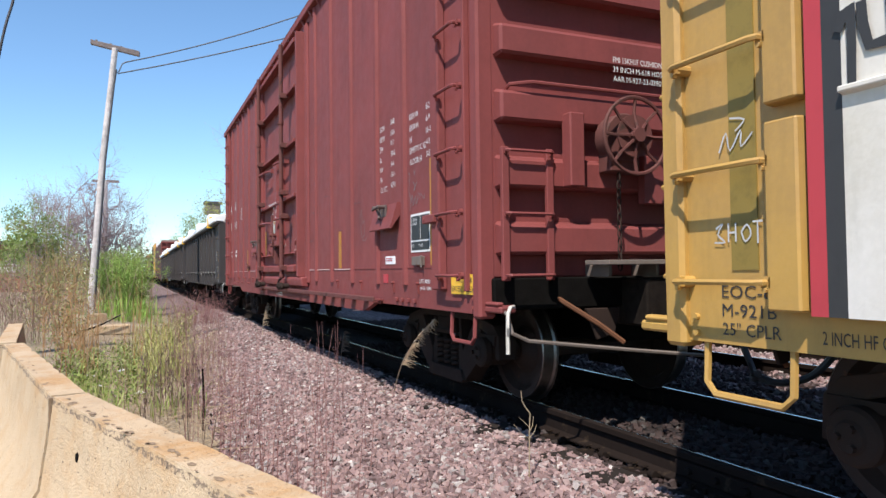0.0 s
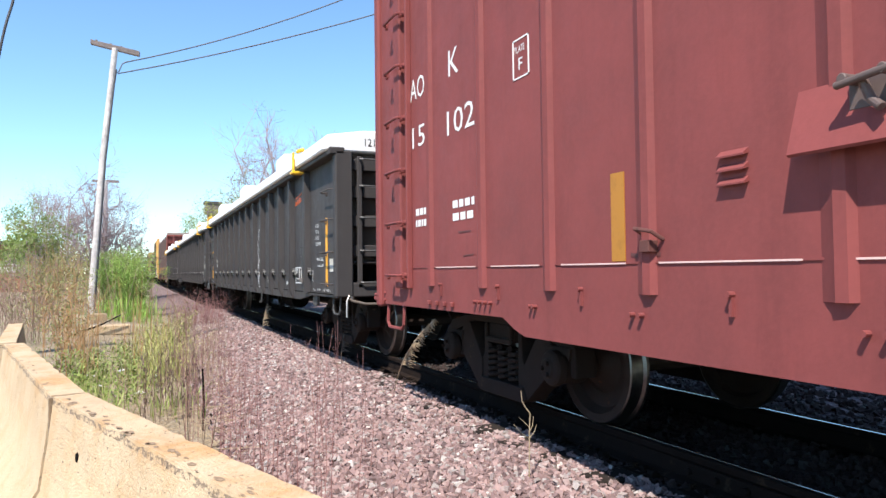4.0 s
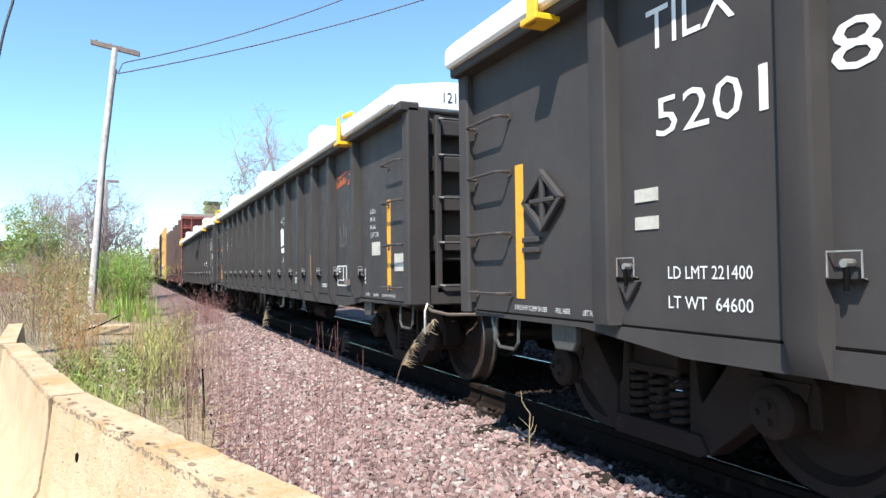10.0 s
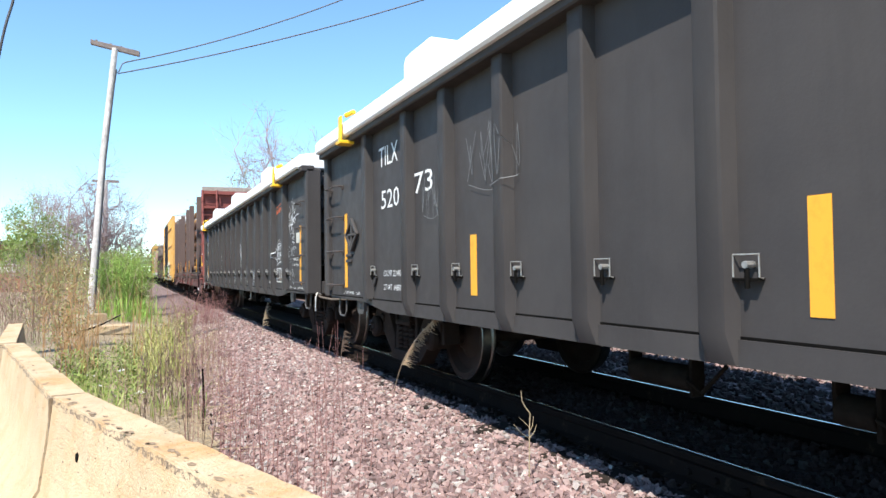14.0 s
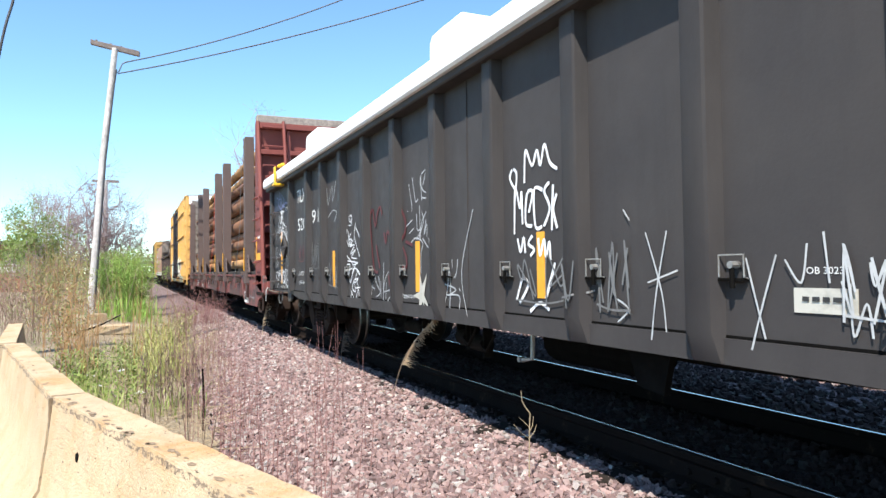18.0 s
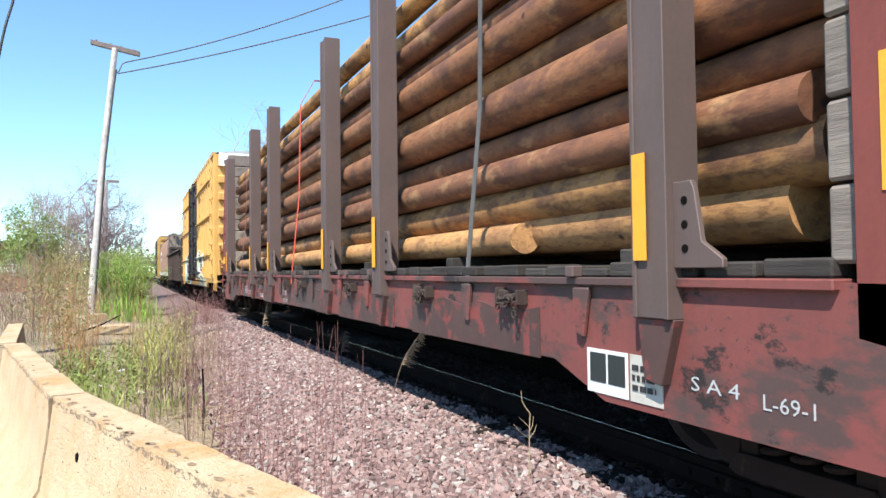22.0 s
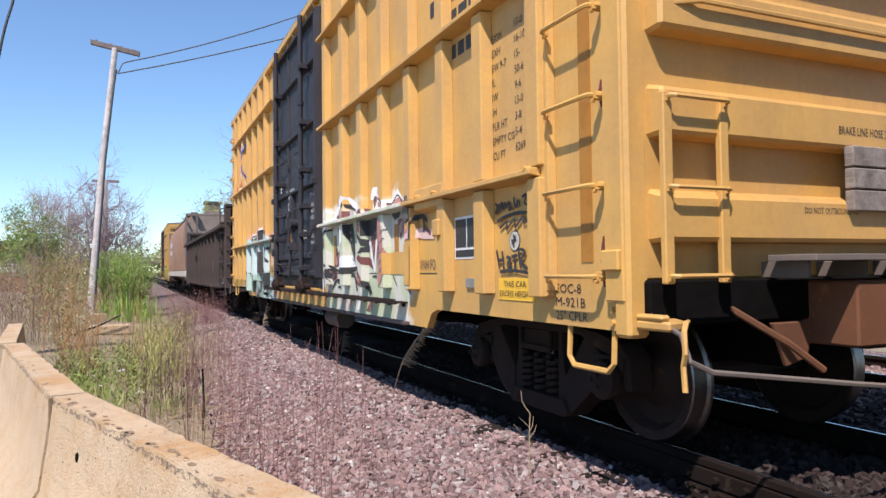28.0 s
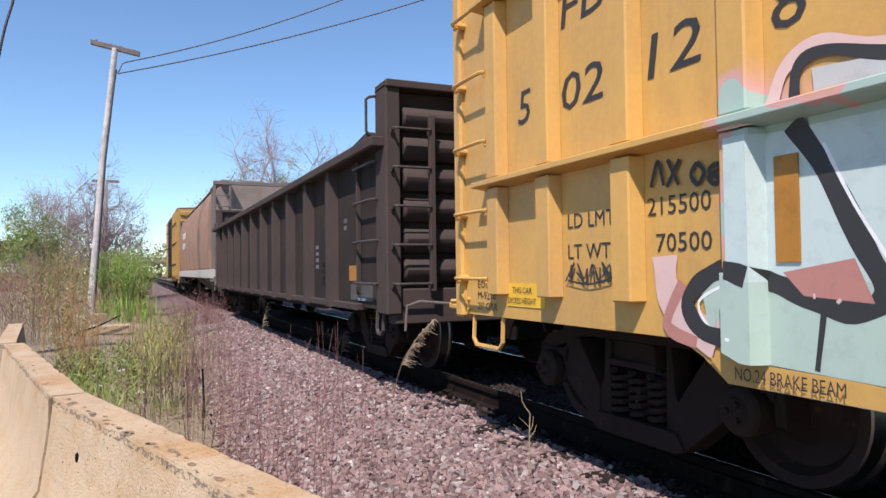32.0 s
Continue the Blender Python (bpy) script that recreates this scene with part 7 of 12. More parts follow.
    spray(car, M_INK, 0.03, [(5.9, 1.71), (6.08, 1.66), (6.25, 1.56), (6.37, 1.45), (6.31, 1.3), (6.19, 1.17), (6.04, 1.06), (6.03, 0.87)], sf, ribs)
    spray(car, M_INK, 0.014, [(6.35, 1.51), (6.21, 1.36)], sf, ribs)
    spray(car, M_INK, 0.014, [(6.38, 1.44), (6.19, 1.31)], sf, ribs)
    spray(car, M_INK, 0.014, [(6.36, 1.37), (6.22, 1.27)], sf, ribs)
    spray(car, M_INK, 0.014, [(6.3, 1.55), (6.17, 1.41)], sf, ribs)
    spray(car, M_INK, 0, [(6.24, 1.59), (6.08, 1.62), (6.05, 1.47), (6.16, 1.51)], sf, ribs)
    spray(car, M_INK, 0, [(5.77, 1.53), (5.69, 1.44), (5.66, 1.35), (5.58, 1.28), (5.6, 1.24), (5.73, 1.25), (5.8, 1.22), (5.74, 1.33)], sf, ribs)
    spray(car, M_INK, 0, [(5.66, 1.72), (5.56, 1.7), (5.5, 1.58), (5.5, 1.45), (5.59, 1.5), (5.63, 1.61)], sf, ribs)
    spray(car, M_ROSE, 0, [(5.78, 1.31), (5.7, 1.37), (5.66, 1.27), (5.75, 1.22)], sf, ribs)
    spray(car, M_INK, 0, [(6.04, 1.18), (5.93, 1.21), (5.8, 1.18), (5.76, 1.1), (5.91, 1.05), (6.01, 1.1)], sf, ribs)
    spray(car, M_ROSE, 0.05, [(5.96, 1.15), (5.94, 1.14)], sf, ribs)
    spray(car, M_PINK, 0.045, [(5.85, 1.13), (5.84, 1.13)], sf, ribs)
    spray(car, M_PINK, 0.04, [(5.91, 1.09), (5.89, 1.09)], sf, ribs)
    spray(car, M_INK, 0.03, [(5.96, 0.92), (5.81, 1.02), (5.63, 1.06), (5.51, 1.04)], sf, ribs)
    spray(car, M_INK, 0.03, [(6.18, 1.27), (5.96, 1.23), (5.71, 1.18), (5.51, 1.17)], sf, ribs)
    spray(car, M_INK, 0.025, [(5.67, 0.97), (5.52, 0.97)], sf, ribs)
    # the piece behind the door
    spray(car, M_PINK, 0.16, [(13.42, 1.22), (13.4, 1.05), (13.28, 0.92), (13.1, 0.84)], sf, ribs)
    spray(car, M_MINTFILL, 0, [(13.2, 1.14), (12.1, 1.14), (12.1, 0.74), (12.9, 0.77), (13.14, 0.86)], sf, ribs)
    spray(car, M_PINK, 0.06, [(12.99, 1.76), (12.81, 1.78), (12.72, 1.94), (12.56, 2), (12.35, 1.92), (12.11, 1.91), (11.94, 2.12), (11.78, 2.11), (11.68, 2.04), (11.62, 2.02), (11.58, 1.88), (11.52, 1.77)], sf, ribs)
    spray(car, M_PALEFILL, 0, [(12.96, 1.7), (11.5, 1.69), (11.51, 1.12), (12.96, 1.1)], sf, ribs)
    spray(car, M_GREYWHITE, 0, [(11.5, 1.66), (10.77, 1.63), (10.61, 1.68), (10.62, 1.36), (10.77, 1.36), (10.78, 1.16), (11.51, 1.12)], sf, ribs)
    spray(car, M_GREYWHITE, 0, [(12.6, 1.91), (12.3, 1.88), (12.3, 1.76), (12.59, 1.77)], sf, ribs)
    spray(car, M_GREYWHITE, 0, [(12.01, 1.85), (11.89, 2.06), (11.74, 2.03), (11.69, 1.9), (11.58, 1.8), (11.98, 1.78)], sf, ribs)
    spray(car, M_INK, 0.05, [(12.68, 1.78), (12.66, 1.93), (12.54, 1.96), (12.29, 1.88), (12.06, 1.86), (11.92, 2.08), (11.79, 2.08), (11.71, 2.01), (11.62, 1.9), (11.54, 1.76)], sf, ribs)
    spray(car, M_GREYWHITE, 0, [(11.19, 2.03), (10.88, 1.99), (10.73, 1.96), (10.6, 1.91), (10.61, 1.75), (11.15, 1.79)], sf, ribs)
    spray(car, M_PALEBLUE, 0.1, [(10.94, 1.91), (10.94, 1.89)], sf, ribs)
    spray(car, M_PALEBLUE, 0.08, [(10.74, 1.87), (10.74, 1.85)], sf, ribs)
    spray(car, M_PINK, 0.06, [(11.42, 1.94), (11.26, 2.06), (11.07, 2.08), (10.84, 2.04), (10.6, 1.96)], sf, ribs)
    spray(car, M_INK, 0, [(11.42, 1.97), (11.24, 2.06), (11.16, 2.06), (11.21, 1.96), (11.17, 1.8), (11.25, 1.76), (11.33, 1.8)], sf, ribs)
    spray(car, M_INK, 0.055, [(11.23, 2.04), (11.07, 2.04), (10.86, 2), (10.71, 1.94), (10.6, 1.92)], sf, ribs)
    spray(car, M_SPRAY, 0.016, [(11.16, 2.05), (11.21, 1.98), (11.19, 1.91), (11.16, 1.8)], sf, ribs)
    spray(car, M_ROSE, 0.06, [(13.3, 1.09), (13.41, 0.89), (13.22, 0.82)], sf, ribs)
    spray(car, M_INK, 0.085, [(12.69, 1.72), (12.55, 1.51), (12.41, 1.22), (12.34, 1.06), (12.49, 1), (12.74, 1.08), (12.97, 1.15), (13.13, 1.13), (13.27, 1.01), (13.19, 0.88), (13, 0.85)], sf, ribs)
    spray(car, M_SPRAY, 0.014, [(12.56, 1.62), (12.45, 1.39), (12.32, 1.17)], sf, ribs)
    spray(car, M_SPRAY, 0.014, [(13.04, 1.09), (13.2, 1.01), (13.14, 0.9), (12.95, 0.86)], sf, ribs)
    spray(car, M_ROSE, 0, [(12.75, 1.14), (12.45, 1.19), (12.38, 1.03), (12.66, 1.05)], sf, ribs)
    spray(car, M_PINK, 0.02, [(12.62, 1.05), (12.61, 1.05)], sf, ribs)
    spray(car, M_PINK, 0.02, [(12.52, 1.04), (12.51, 1.03)], sf, ribs)
    spray(car, M_INK, 0, [(11.74, 1.42), (11.72, 1.46), (11.69, 1.47), (11.66, 1.44), (11.66, 1.4), (11.67, 1.36), (11.7, 1.35), (11.73, 1.38)], sf, ribs)
    spray(car, M_INK, 0.018, [(11.85, 1.44), (11.84, 1.35), (11.73, 1.28), (11.8, 1.22)], sf, ribs)
    # a grab bracket and the shadow below it, drawn as two flat ink fields
    spray(car, M_INK, 0, [(11.8, 1.28), (11.59, 1.29), (11.59, 1.25), (11.79, 1.23)], sf, ribs)
    spray(car, M_INK, 0, [(11.77, 1.2), (11.59, 1.21), (11.6, 1.15), (11.74, 1.13)], sf, ribs)
    spray(car, M_INK, 0.11, [(11.71, 1.16), (11.55, 0.88), (11.44, 0.66)], sf, ribs)
    spray(car, M_ROSE, 0.055, [(11.7, 1.16), (11.54, 0.88), (11.46, 0.67)], sf, ribs)
    spray(car, M_SPRAY, 0.018, [(11.53, 1.07), (11.41, 0.91), (11.29, 0.66)], sf, ribs)
    spray(car, M_PINK, 0.016, [(11.64, 1.05), (11.64, 1.04)], sf, ribs)
    spray(car, M_PINK, 0.016, [(11.61, 0.98), (11.6, 0.98)], sf, ribs)
    spray(car, M_PINK, 0.016, [(11.57, 0.91), (11.57, 0.91)], sf, ribs)
    spray(car, M_PINK, 0.016, [(11.53, 0.83), (11.52, 0.83)], sf, ribs)
    spray(car, M_PINK, 0.016, [(11.48, 0.75), (11.48, 0.74)], sf, ribs)
    spray(car, M_INK, 0.03, [(12.25, 1.66), (12.2, 1.51), (12.14, 1.33)], sf, ribs)
    spray(car, M_INK, 0.024, [(12.57, 1.03), (12.61, 0.77)], sf, ribs)
    spray(car, M_INK, 0.016, [(11.92, 1.11), (11.91, 1.05)], sf, ribs)
    spray(car, M_INK, 0.05, [(12.25, 0.93), (12.24, 0.82)], sf, ribs)
    spray(car, M_INK, 0, [(11.82, 0.68), (11.79, 0.85), (11.75, 0.86), (11.71, 0.75), (11.69, 0.66)], sf, ribs)
    spray(car, M_INK, 0, [(12.19, 0.67), (12.14, 0.79), (12.1, 0.68)], sf, ribs)
    spray(car, M_INK, 0, [(12.01, 0.64), (11.92, 0.94), (11.88, 0.85), (11.86, 0.68)], sf, ribs)
    spray(car, M_PINK, 0.02, [(11.77, 0.84), (11.75, 0.68)], sf, ribs)
    spray(car, M_PINK, 0.07, [(11.81, 1.03), (11.8, 0.97)], sf, ribs)
    spray(car, M_INK, 0.03, [(11.51, 1.4), (11.44, 1.35), (11.42, 1.23)], sf, ribs)
    spray(car, M_INK, 0.04, [(11.5, 1.73), (11.43, 1.63), (11.4, 1.58)], sf, ribs)
    spray(car, M_SPRAY, 0, [(10.79, 1.57), (10.76, 1.57), (10.71, 1.36), (10.72, 1.29), (10.77, 1.36)], sf, ribs)
    spray(car, M_INK, 0.05, [(11.19, 1.13), (11.06, 0.91), (10.98, 0.85), (10.87, 0.86), (10.84, 0.81), (10.89, 0.73), (10.82, 0.71), (10.63, 0.81)], sf, ribs)
    spray(car, M_SPRAY, 0.016, [(10.8, 0.73), (10.63, 0.84)], sf, ribs)
    spray(car, M_INK, 0, [(10.98, 1.13), (10.73, 1.15), (10.68, 0.94), (10.76, 0.9), (10.85, 0.93), (10.95, 1.01)], sf, ribs)
    spray(car, M_MAROON, 0, [(10.94, 1.13), (10.75, 1.15), (10.72, 1), (10.71, 0.94), (10.81, 0.91), (10.9, 1.01)], sf, ribs)
    spray(car, M_PINK, 0.016, [(10.74, 1.09), (10.74, 1), (10.71, 0.94)], sf, ribs)
    spray(car, M_INK, 0.05, [(10.54, 1.83), (10.44, 1.74), (10.43, 1.67), (10.52, 1.63), (10.61, 1.62), (10.67, 1.68), (10.69, 1.74)], sf, ribs)
    spray(car, M_PALEFILL, 0, [(10.77, 1.73), (10.67, 1.72), (10.58, 1.55), (10.47, 1.38), (10.45, 1.21), (10.62, 1.16), (10.72, 1.25), (10.82, 1.3), (10.83, 1.53), (10.77, 1.58)], sf, ribs)
    spray(car, M_INK, 0.04, [(10.66, 1.72), (10.61, 1.6), (10.58, 1.48)], sf, ribs)
    spray(car, M_INK, 0, [(10.65, 1.49), (10.58, 1.47), (10.55, 1.36), (10.56, 1.34), (10.6, 1.41)], sf, ribs)
    spray(car, M_INK, 0, [(10.97, 1.15), (10.79, 1.15), (10.7, 1.12), (10.5, 1.17), (10.52, 0.98), (10.6, 0.86), (10.73, 0.84), (10.9, 0.91), (10.97, 1.04)], sf, ribs)
    spray(car, M_INK, 0.035, [(11.17, 1.15), (11.07, 0.96), (10.98, 0.85), (10.88, 0.85), (10.85, 0.76), (10.8, 0.73), (10.63, 0.82), (10.51, 0.85), (10.46, 0.78), (10.46, 0.72), (10.34, 0.72), (10.32, 0.67)], sf, ribs)
    spray(car, M_SPRAY, 0.015, [(10.78, 0.71), (10.6, 0.8), (10.51, 0.84)], sf, ribs)
    spray(car, M_INK, 0.04, [(10.39, 0.83), (10.34, 0.94), (10.25, 0.97), (10.17, 0.96), (10.17, 0.9), (10.24, 0.87), (10.33, 0.86), (10.38, 0.79)], sf, ribs)
    spray(car, M_ROSE, 0, [(10.11, 1.1), (9.96, 1.11), (9.97, 0.74), (10.01, 0.73), (10.04, 0.89)], sf, ribs)
    spray(car, M_INK, 0.05, [(10.17, 1.1), (10.09, 0.98), (10.05, 0.87), (10.02, 0.71)], sf, ribs)
    spray(car, M_PEACH, 0, [(10.36, 1.72), (9.80, 1.72), (9.80, 1.12), (10.36, 1.12)], sf, ribs)
    spray(car, M_YEL, 0, [(10.34, 1.30), (9.82, 1.31), (9.82, 1.125), (10.34, 1.125)], sf, ribs)
    for y, z, r in ((9.93, 0.84, 0.12), (9.84, 0.95, 0.06), (10.0, 0.98, 0.05)):
        spray(car, M_ROSE, r, [(y + 0.02, z), (y - 0.02, z + 0.01)], sf, ribs)
    spray(car, M_INK, 0.028, [(10.29, 1.54), (10.27, 1.45)], sf, ribs)
    spray(car, M_INK, 0.028, [(10.23, 1.60), (10.28, 1.53), (10.20, 1.45)], sf, ribs)
    spray(car, M_INK, 0.028, [(10.16, 1.58), (10.16, 1.45), (10.08, 1.46), (10.12, 1.52), (10.07, 1.57), (10.16, 1.58)], sf, ribs)
    spray(car, M_INK, 0.028, [(10.04, 1.65), (10.02, 1.56), (9.95, 1.57)], sf, ribs)
    spray(car, M_INK, 0.028, [(10.02, 1.56), (10.01, 1.35)], sf, ribs)
    spray(car, M_PINK, 0.09, [(10.24, 1.33), (10.23, 1.32)], sf, ribs)
    spray(car, M_PINK, 0.05, [(9.97, 1.37), (9.96, 1.37)], sf, ribs)
    spray(car, M_SPRAY, 0.05, [(10.47, 1.05), (10.46, 1.01)], sf, ribs)
    spray(car, M_SPRAY, 0.05, [(10.28, 1.06), (10.28, 1.02)], sf, ribs)
    spray(car, M_INK, 0.05, [(10.24, 0.77), (10.24, 0.77)], sf, ribs)
    spray(car, M_INK, 0.05, [(10.22, 0.71), (10.21, 0.71)], sf, ribs)
    spray(car, M_INK, 0.05, [(10.17, 0.71), (10.16, 0.71)], sf, ribs)
    spray(car, M_PINK, 0.06, [(10.13, 0.82), (10.13, 0.72)], sf, ribs)
    spray(car, M_YEL, 0, [(13.04, 0.665), (12.1, 0.665), (12.1, 0.735), (12.5, 0.755), (12.9, 0.765), (13.14, 0.765)], sf, ribs)
    spray(car, M_INK, 0.022, [(13.5, 1.56), (13.45, 1.68), (13.41, 1.56)], sf, ribs)
    spray(car, M_INK, 0.022, [(13.38, 1.68), (13.31, 1.55)], sf, ribs)
    spray(car, M_INK, 0.022, [(13.3, 1.67), (13.39, 1.55)], sf, ribs)
    spray(car, M_INK, 0.022, [(13.19, 1.64), (13.23, 1.59), (13.19, 1.54), (13.15, 1.59), (13.19, 1.64)], sf, ribs)
    spray(car, M_INK, 0.022, [(13.08, 1.62), (13.12, 1.59), (13.06, 1.55), (13.09, 1.53), (13.12, 1.56), (13.05, 1.60), (13.08, 1.62)], sf, ribs)
    for pts in ([(1.46, 1.63), (1.43, 1.60), (1.46, 1.565), (1.42, 1.57), (1.40, 1.62)], [(1.38, 1.57), (1.37, 1.63), (1.34, 1.58), (1.32, 1.63)], [(1.30, 1.60), (1.26, 1.62), (1.27, 1.57), (1.23, 1.59)], [(1.20, 1.65), (1.18, 1.58), (1.14, 1.62), (1.12, 1.58)], [(1.09, 1.64), (1.03, 1.65), (1.06, 1.60), (1.00, 1.585), (1.0, 1.64)],
                [(1.44, 1.50), (1.30, 1.53), (1.14, 1.54), (0.98, 1.53)], [(1.40, 1.45), (1.30, 1.49), (1.30, 1.44), (1.20, 1.50), (1.18, 1.45), (1.08, 1.51), (1.07, 1.47), (1.0, 1.49)]):
        stroke(car, [pts], 0.021, M_INK, None, 0.004)
    for pts in ([(1.45, 1.300), (1.41, 1.172)], [(1.37, 1.291), (1.35, 1.164)], [(1.43, 1.223), (1.35, 1.232)], [(1.31, 1.249), (1.25, 1.232), (1.30, 1.198), (1.24, 1.172), (1.30, 1.172)], [(1.24, 1.249), (1.16, 1.257)], [(1.20, 1.257), (1.19, 1.164)],
                [(1.12, 1.172), (1.14, 1.291), (1.06, 1.274), (1.11, 1.223), (1.03, 1.164)], [(1.02, 1.215), (0.97, 1.240), (0.98, 1.189), (0.95, 1.164)], [(1.40, 1.147), (1.20, 1.155), (0.95, 1.130)]):
        stroke(car, [pts], 0.024, M_INK, None, 0.004)
    scribble(car, 14.25, 1.08, 0.45, 0.12, 8, M_INK, 0.013, sf, 4)
    part("weld_line", Mesh().box(-PW - 0.004, -PW, 2.4, 6.3, 1.135, 1.143), M_INK, car, "", 0, False)
    # door lettering
    m = Mesh()
    for a in ((7.20, 7.61, 1.765, 1.775), (7.20, 7.61, 1.645, 1.655), (7.20, 7.21, 1.645, 1.775), (7.60, 7.61, 1.645, 1.775)):
        m.box(-PW - 0.086, -PW - 0.05, *a)
    part("seal_frame", m, M_WHITE, car, "", 0, False)
    words(car, "STANDARD CAR", 7.585, 1.715, 0.04, M_WHITE, w=0.36, lx=-PW - 0.085)
    words(car, "SEAL ONLY", 7.54, 1.662, 0.04, M_WHITE, w=0.27, lx=-PW - 0.085)
    for i, s in enumerate(("IMPORTANT", "LUBRICATE", "DOOR OF", "ROLLERS", "UNLATCH TO", "CLOSE DOOR")):
        words(car, s, 6.93, 2.24 - 0.09 * i - (0.06 if i else 0) - (0.18 if i > 3 else 0), 0.048, M_WHITE, w=0.30, lx=-PW - 0.053)
    words(car, "CLOSE AND LOCK DOOR BEFORE MOVING CAR", 8.68, 2.455, 0.035, M_WHITE, w=0.64, lx=-PW - 0.053)
    words(car, "OPENING IN 10-6", 7.72, 2.66, 0.045, M_WHITE, w=0.42, lx=-PW - 0.053)
    words(car, "C", 8.21, 2.13, 0.12, M_WHITE, w=0.09, lx=-PW - 0.113)
    words(car, "OPEN", 8.20, 2.31, 0.04, M_WHITE, w=0.13, lx=-PW - 0.113)
    panel(car, "reflector", 8.265, 8.345, 1.36, 1.78, M_REFLOLD, lx=-PW - 0.05, label="yellow reflective tape")
    bars(car, 9.15, 2.62, 3, 0.035, 0.10, M_WHITE, lx=-PW - 0.05)
    for k in range(4):
        stroke(car, [[(8.62 - 0.07 * k, 2.58), (8.66 - 0.07 * k, 2.66), (8.58 - 0.07 * k, 2.70), (8.60 - 0.07 * k, 2.60)]], 0.012, M_GREYSPRAY, lambda y: -PW - 0.05, 0.003)
    return car


# ---------------------------------------------------------------- bulkhead flatcar with poles
def flatcar():
    L = 20.9
    car = thing("bulkhead_flatcar", "faded red bulkhead flatcar loaded with treated timber poles", "freight car", "cars of the freight train")
    MOVING.append((car, 73.7))
    for s in (-1, 1):
        a, b = s * (PW - 0.06), s * PW
        m = Mesh().prism([(0.1, 0.72), (0.75, 0.60), (0.95, 0.44), (2.60, 0.44), (3.1, 0.62), (L - 3.1, 0.62), (L - 2.6, 0.44), (L - 0.95, 0.44), (L - 0.75, 0.60), (L - 0.1, 0.72), (L - 0.1, 1.04),
                          (L - 0.25, 1.10), (0.25, 1.10), (0.1, 1.04)], "x", min(a, b), max(a, b))
        part("side_sill", m, M_FLAT, car, "dented red side sill with scraped paint", 0, False)
        part("sill_flange", Mesh().box(min(s * 1.45, s * 1.60), max(s * 1.45, s * 1.572), 1.2, L - 1.2, 1.07, 1.115), M_FLAT, car, "", 0.006)
    # deck boards laid across
    rnd = random.Random(2)
    y = 1.25
    while y < L - 1.3:
        w = rnd.uniform(0.28, 0.34)
        k = rnd.uniform(0, 0.02)
        part("deck_board", Mesh().box(-1.50 - rnd.uniform(0.03, 0.11), 1.52, y, y + w - rnd.uniform(0.02, 0.06), 1.117, 1.165 + 1.6 * k), M_DECK, car, "", 0.010)
        if rnd.random() < 0.3:
            part("deck_clip", Mesh().box(-1.63, -1.56, y - 0.06, y + 0.02, 1.116, 1.18), M_STAKE, car, "", 0.006)
        y += w
    u = Mesh().box(-1.45, 1.45, 0.6, L - 0.6, 0.98, 1.09)
    u.box(-0.35, 0.35, 0.3, L - 0.3, 0.50, 1.0)
    u.prism([(2.9, 0.52), (3.7, 0.27), (L - 3.7, 0.27), (L - 2.9, 0.52)], "x", -0.34, 0.34)
    for y in np.arange(3.4, L - 3.2, 1.6):
        u.box(-1.5, 1.5, y, y + 0.1, 0.70, 1.0)
    part("underframe", u, M_DARK, car, "black underframe", 0, False)
    # stakes with foot gussets
    for y in (2.12, 6.25, 8.40, 12.50, 14.72, 18.85):
        for s in (-1, 1):
            st = Mesh()
            x0, x1 = s * 1.46, s * 1.64
            st.box(min(x0, x1), max(x0, x1), y - 0.11, y + 0.11, 0.92, 4.22)
            for k in (-0.11, 0.11):
                part("stake_flange", Mesh().box(min(x0, x1) - 0.012, max(x0, x1) + 0.012, y + k - 0.015, y + k + 0.015, 0.92, 4.22), M_STAKE, car, "", 0.004)
            part("stake", st, M_STAKE, car, "brown steel stake", 0.006)
            st = Mesh().prism([(y - 0.13, 0.92), (y + 0.13, 0.92), (y + 0.09, 0.62), (y - 0.03, 0.60)], "x", min(s * 1.54, s * 1.62), max(s * 1.54, s * 1.62))
            part("stake_foot", st, M_SCRAPED, car, "", 0.006)
            gu = Mesh().prism([(y - 0.125, 1.16), (y - 0.42, 1.16), (y - 0.42, 1.20), (y - 0.30, 1.28), (y - 0.26, 1.52), (y - 0.24, 1.56), (y - 0.125, 1.56)], "x", min(s * 1.58, s * 1.61), max(s * 1.58, s * 1.61))
            part("stake_gusset", gu, M_STAKE, car, "", 0.004)
            if s < 0:
                hm = Mesh()
                for z in (1.25, 1.36, 1.47):
                    hm.cyl((-1.614, y - 0.20, z), (-1.606, y - 0.20, z), 0.02, 8)
                part("bolt_hole", hm, M_DARK, car)
    for y in (2.12, 6.25, 8.40, 12.50, 14.72, 18.85):
        panel(car, "reflector", y + 0.01, y + 0.10, 1.20, 1.72, M_REFL, lx=-1.655, label="yellow reflective tape")
    # winches, stake pockets, scars along the sill
    for i, y in enumerate((3.55, 5.10, 7.35, 9.93, 11.04, 13.75, 16.15, 17.35)):
        w = Mesh()
        w.cyl((-1.615, y - 0.13, 0.985), (-1.615, y + 0.13, 0.965), 0.028, 8)
        w.box(-1.645, -1.56, y - 0.15, y - 0.13, 0.93, 1.03)
        w.box(-1.645, -1.56, y + 0.13, y + 0.15, 0.92, 1.04)
        w.prism([(y + 0.03, 1.02), (y + 0.10, 1.03), (y + 0.08, 0.94), (y + 0.02, 0.93)], "x", -1.65, -1.60)
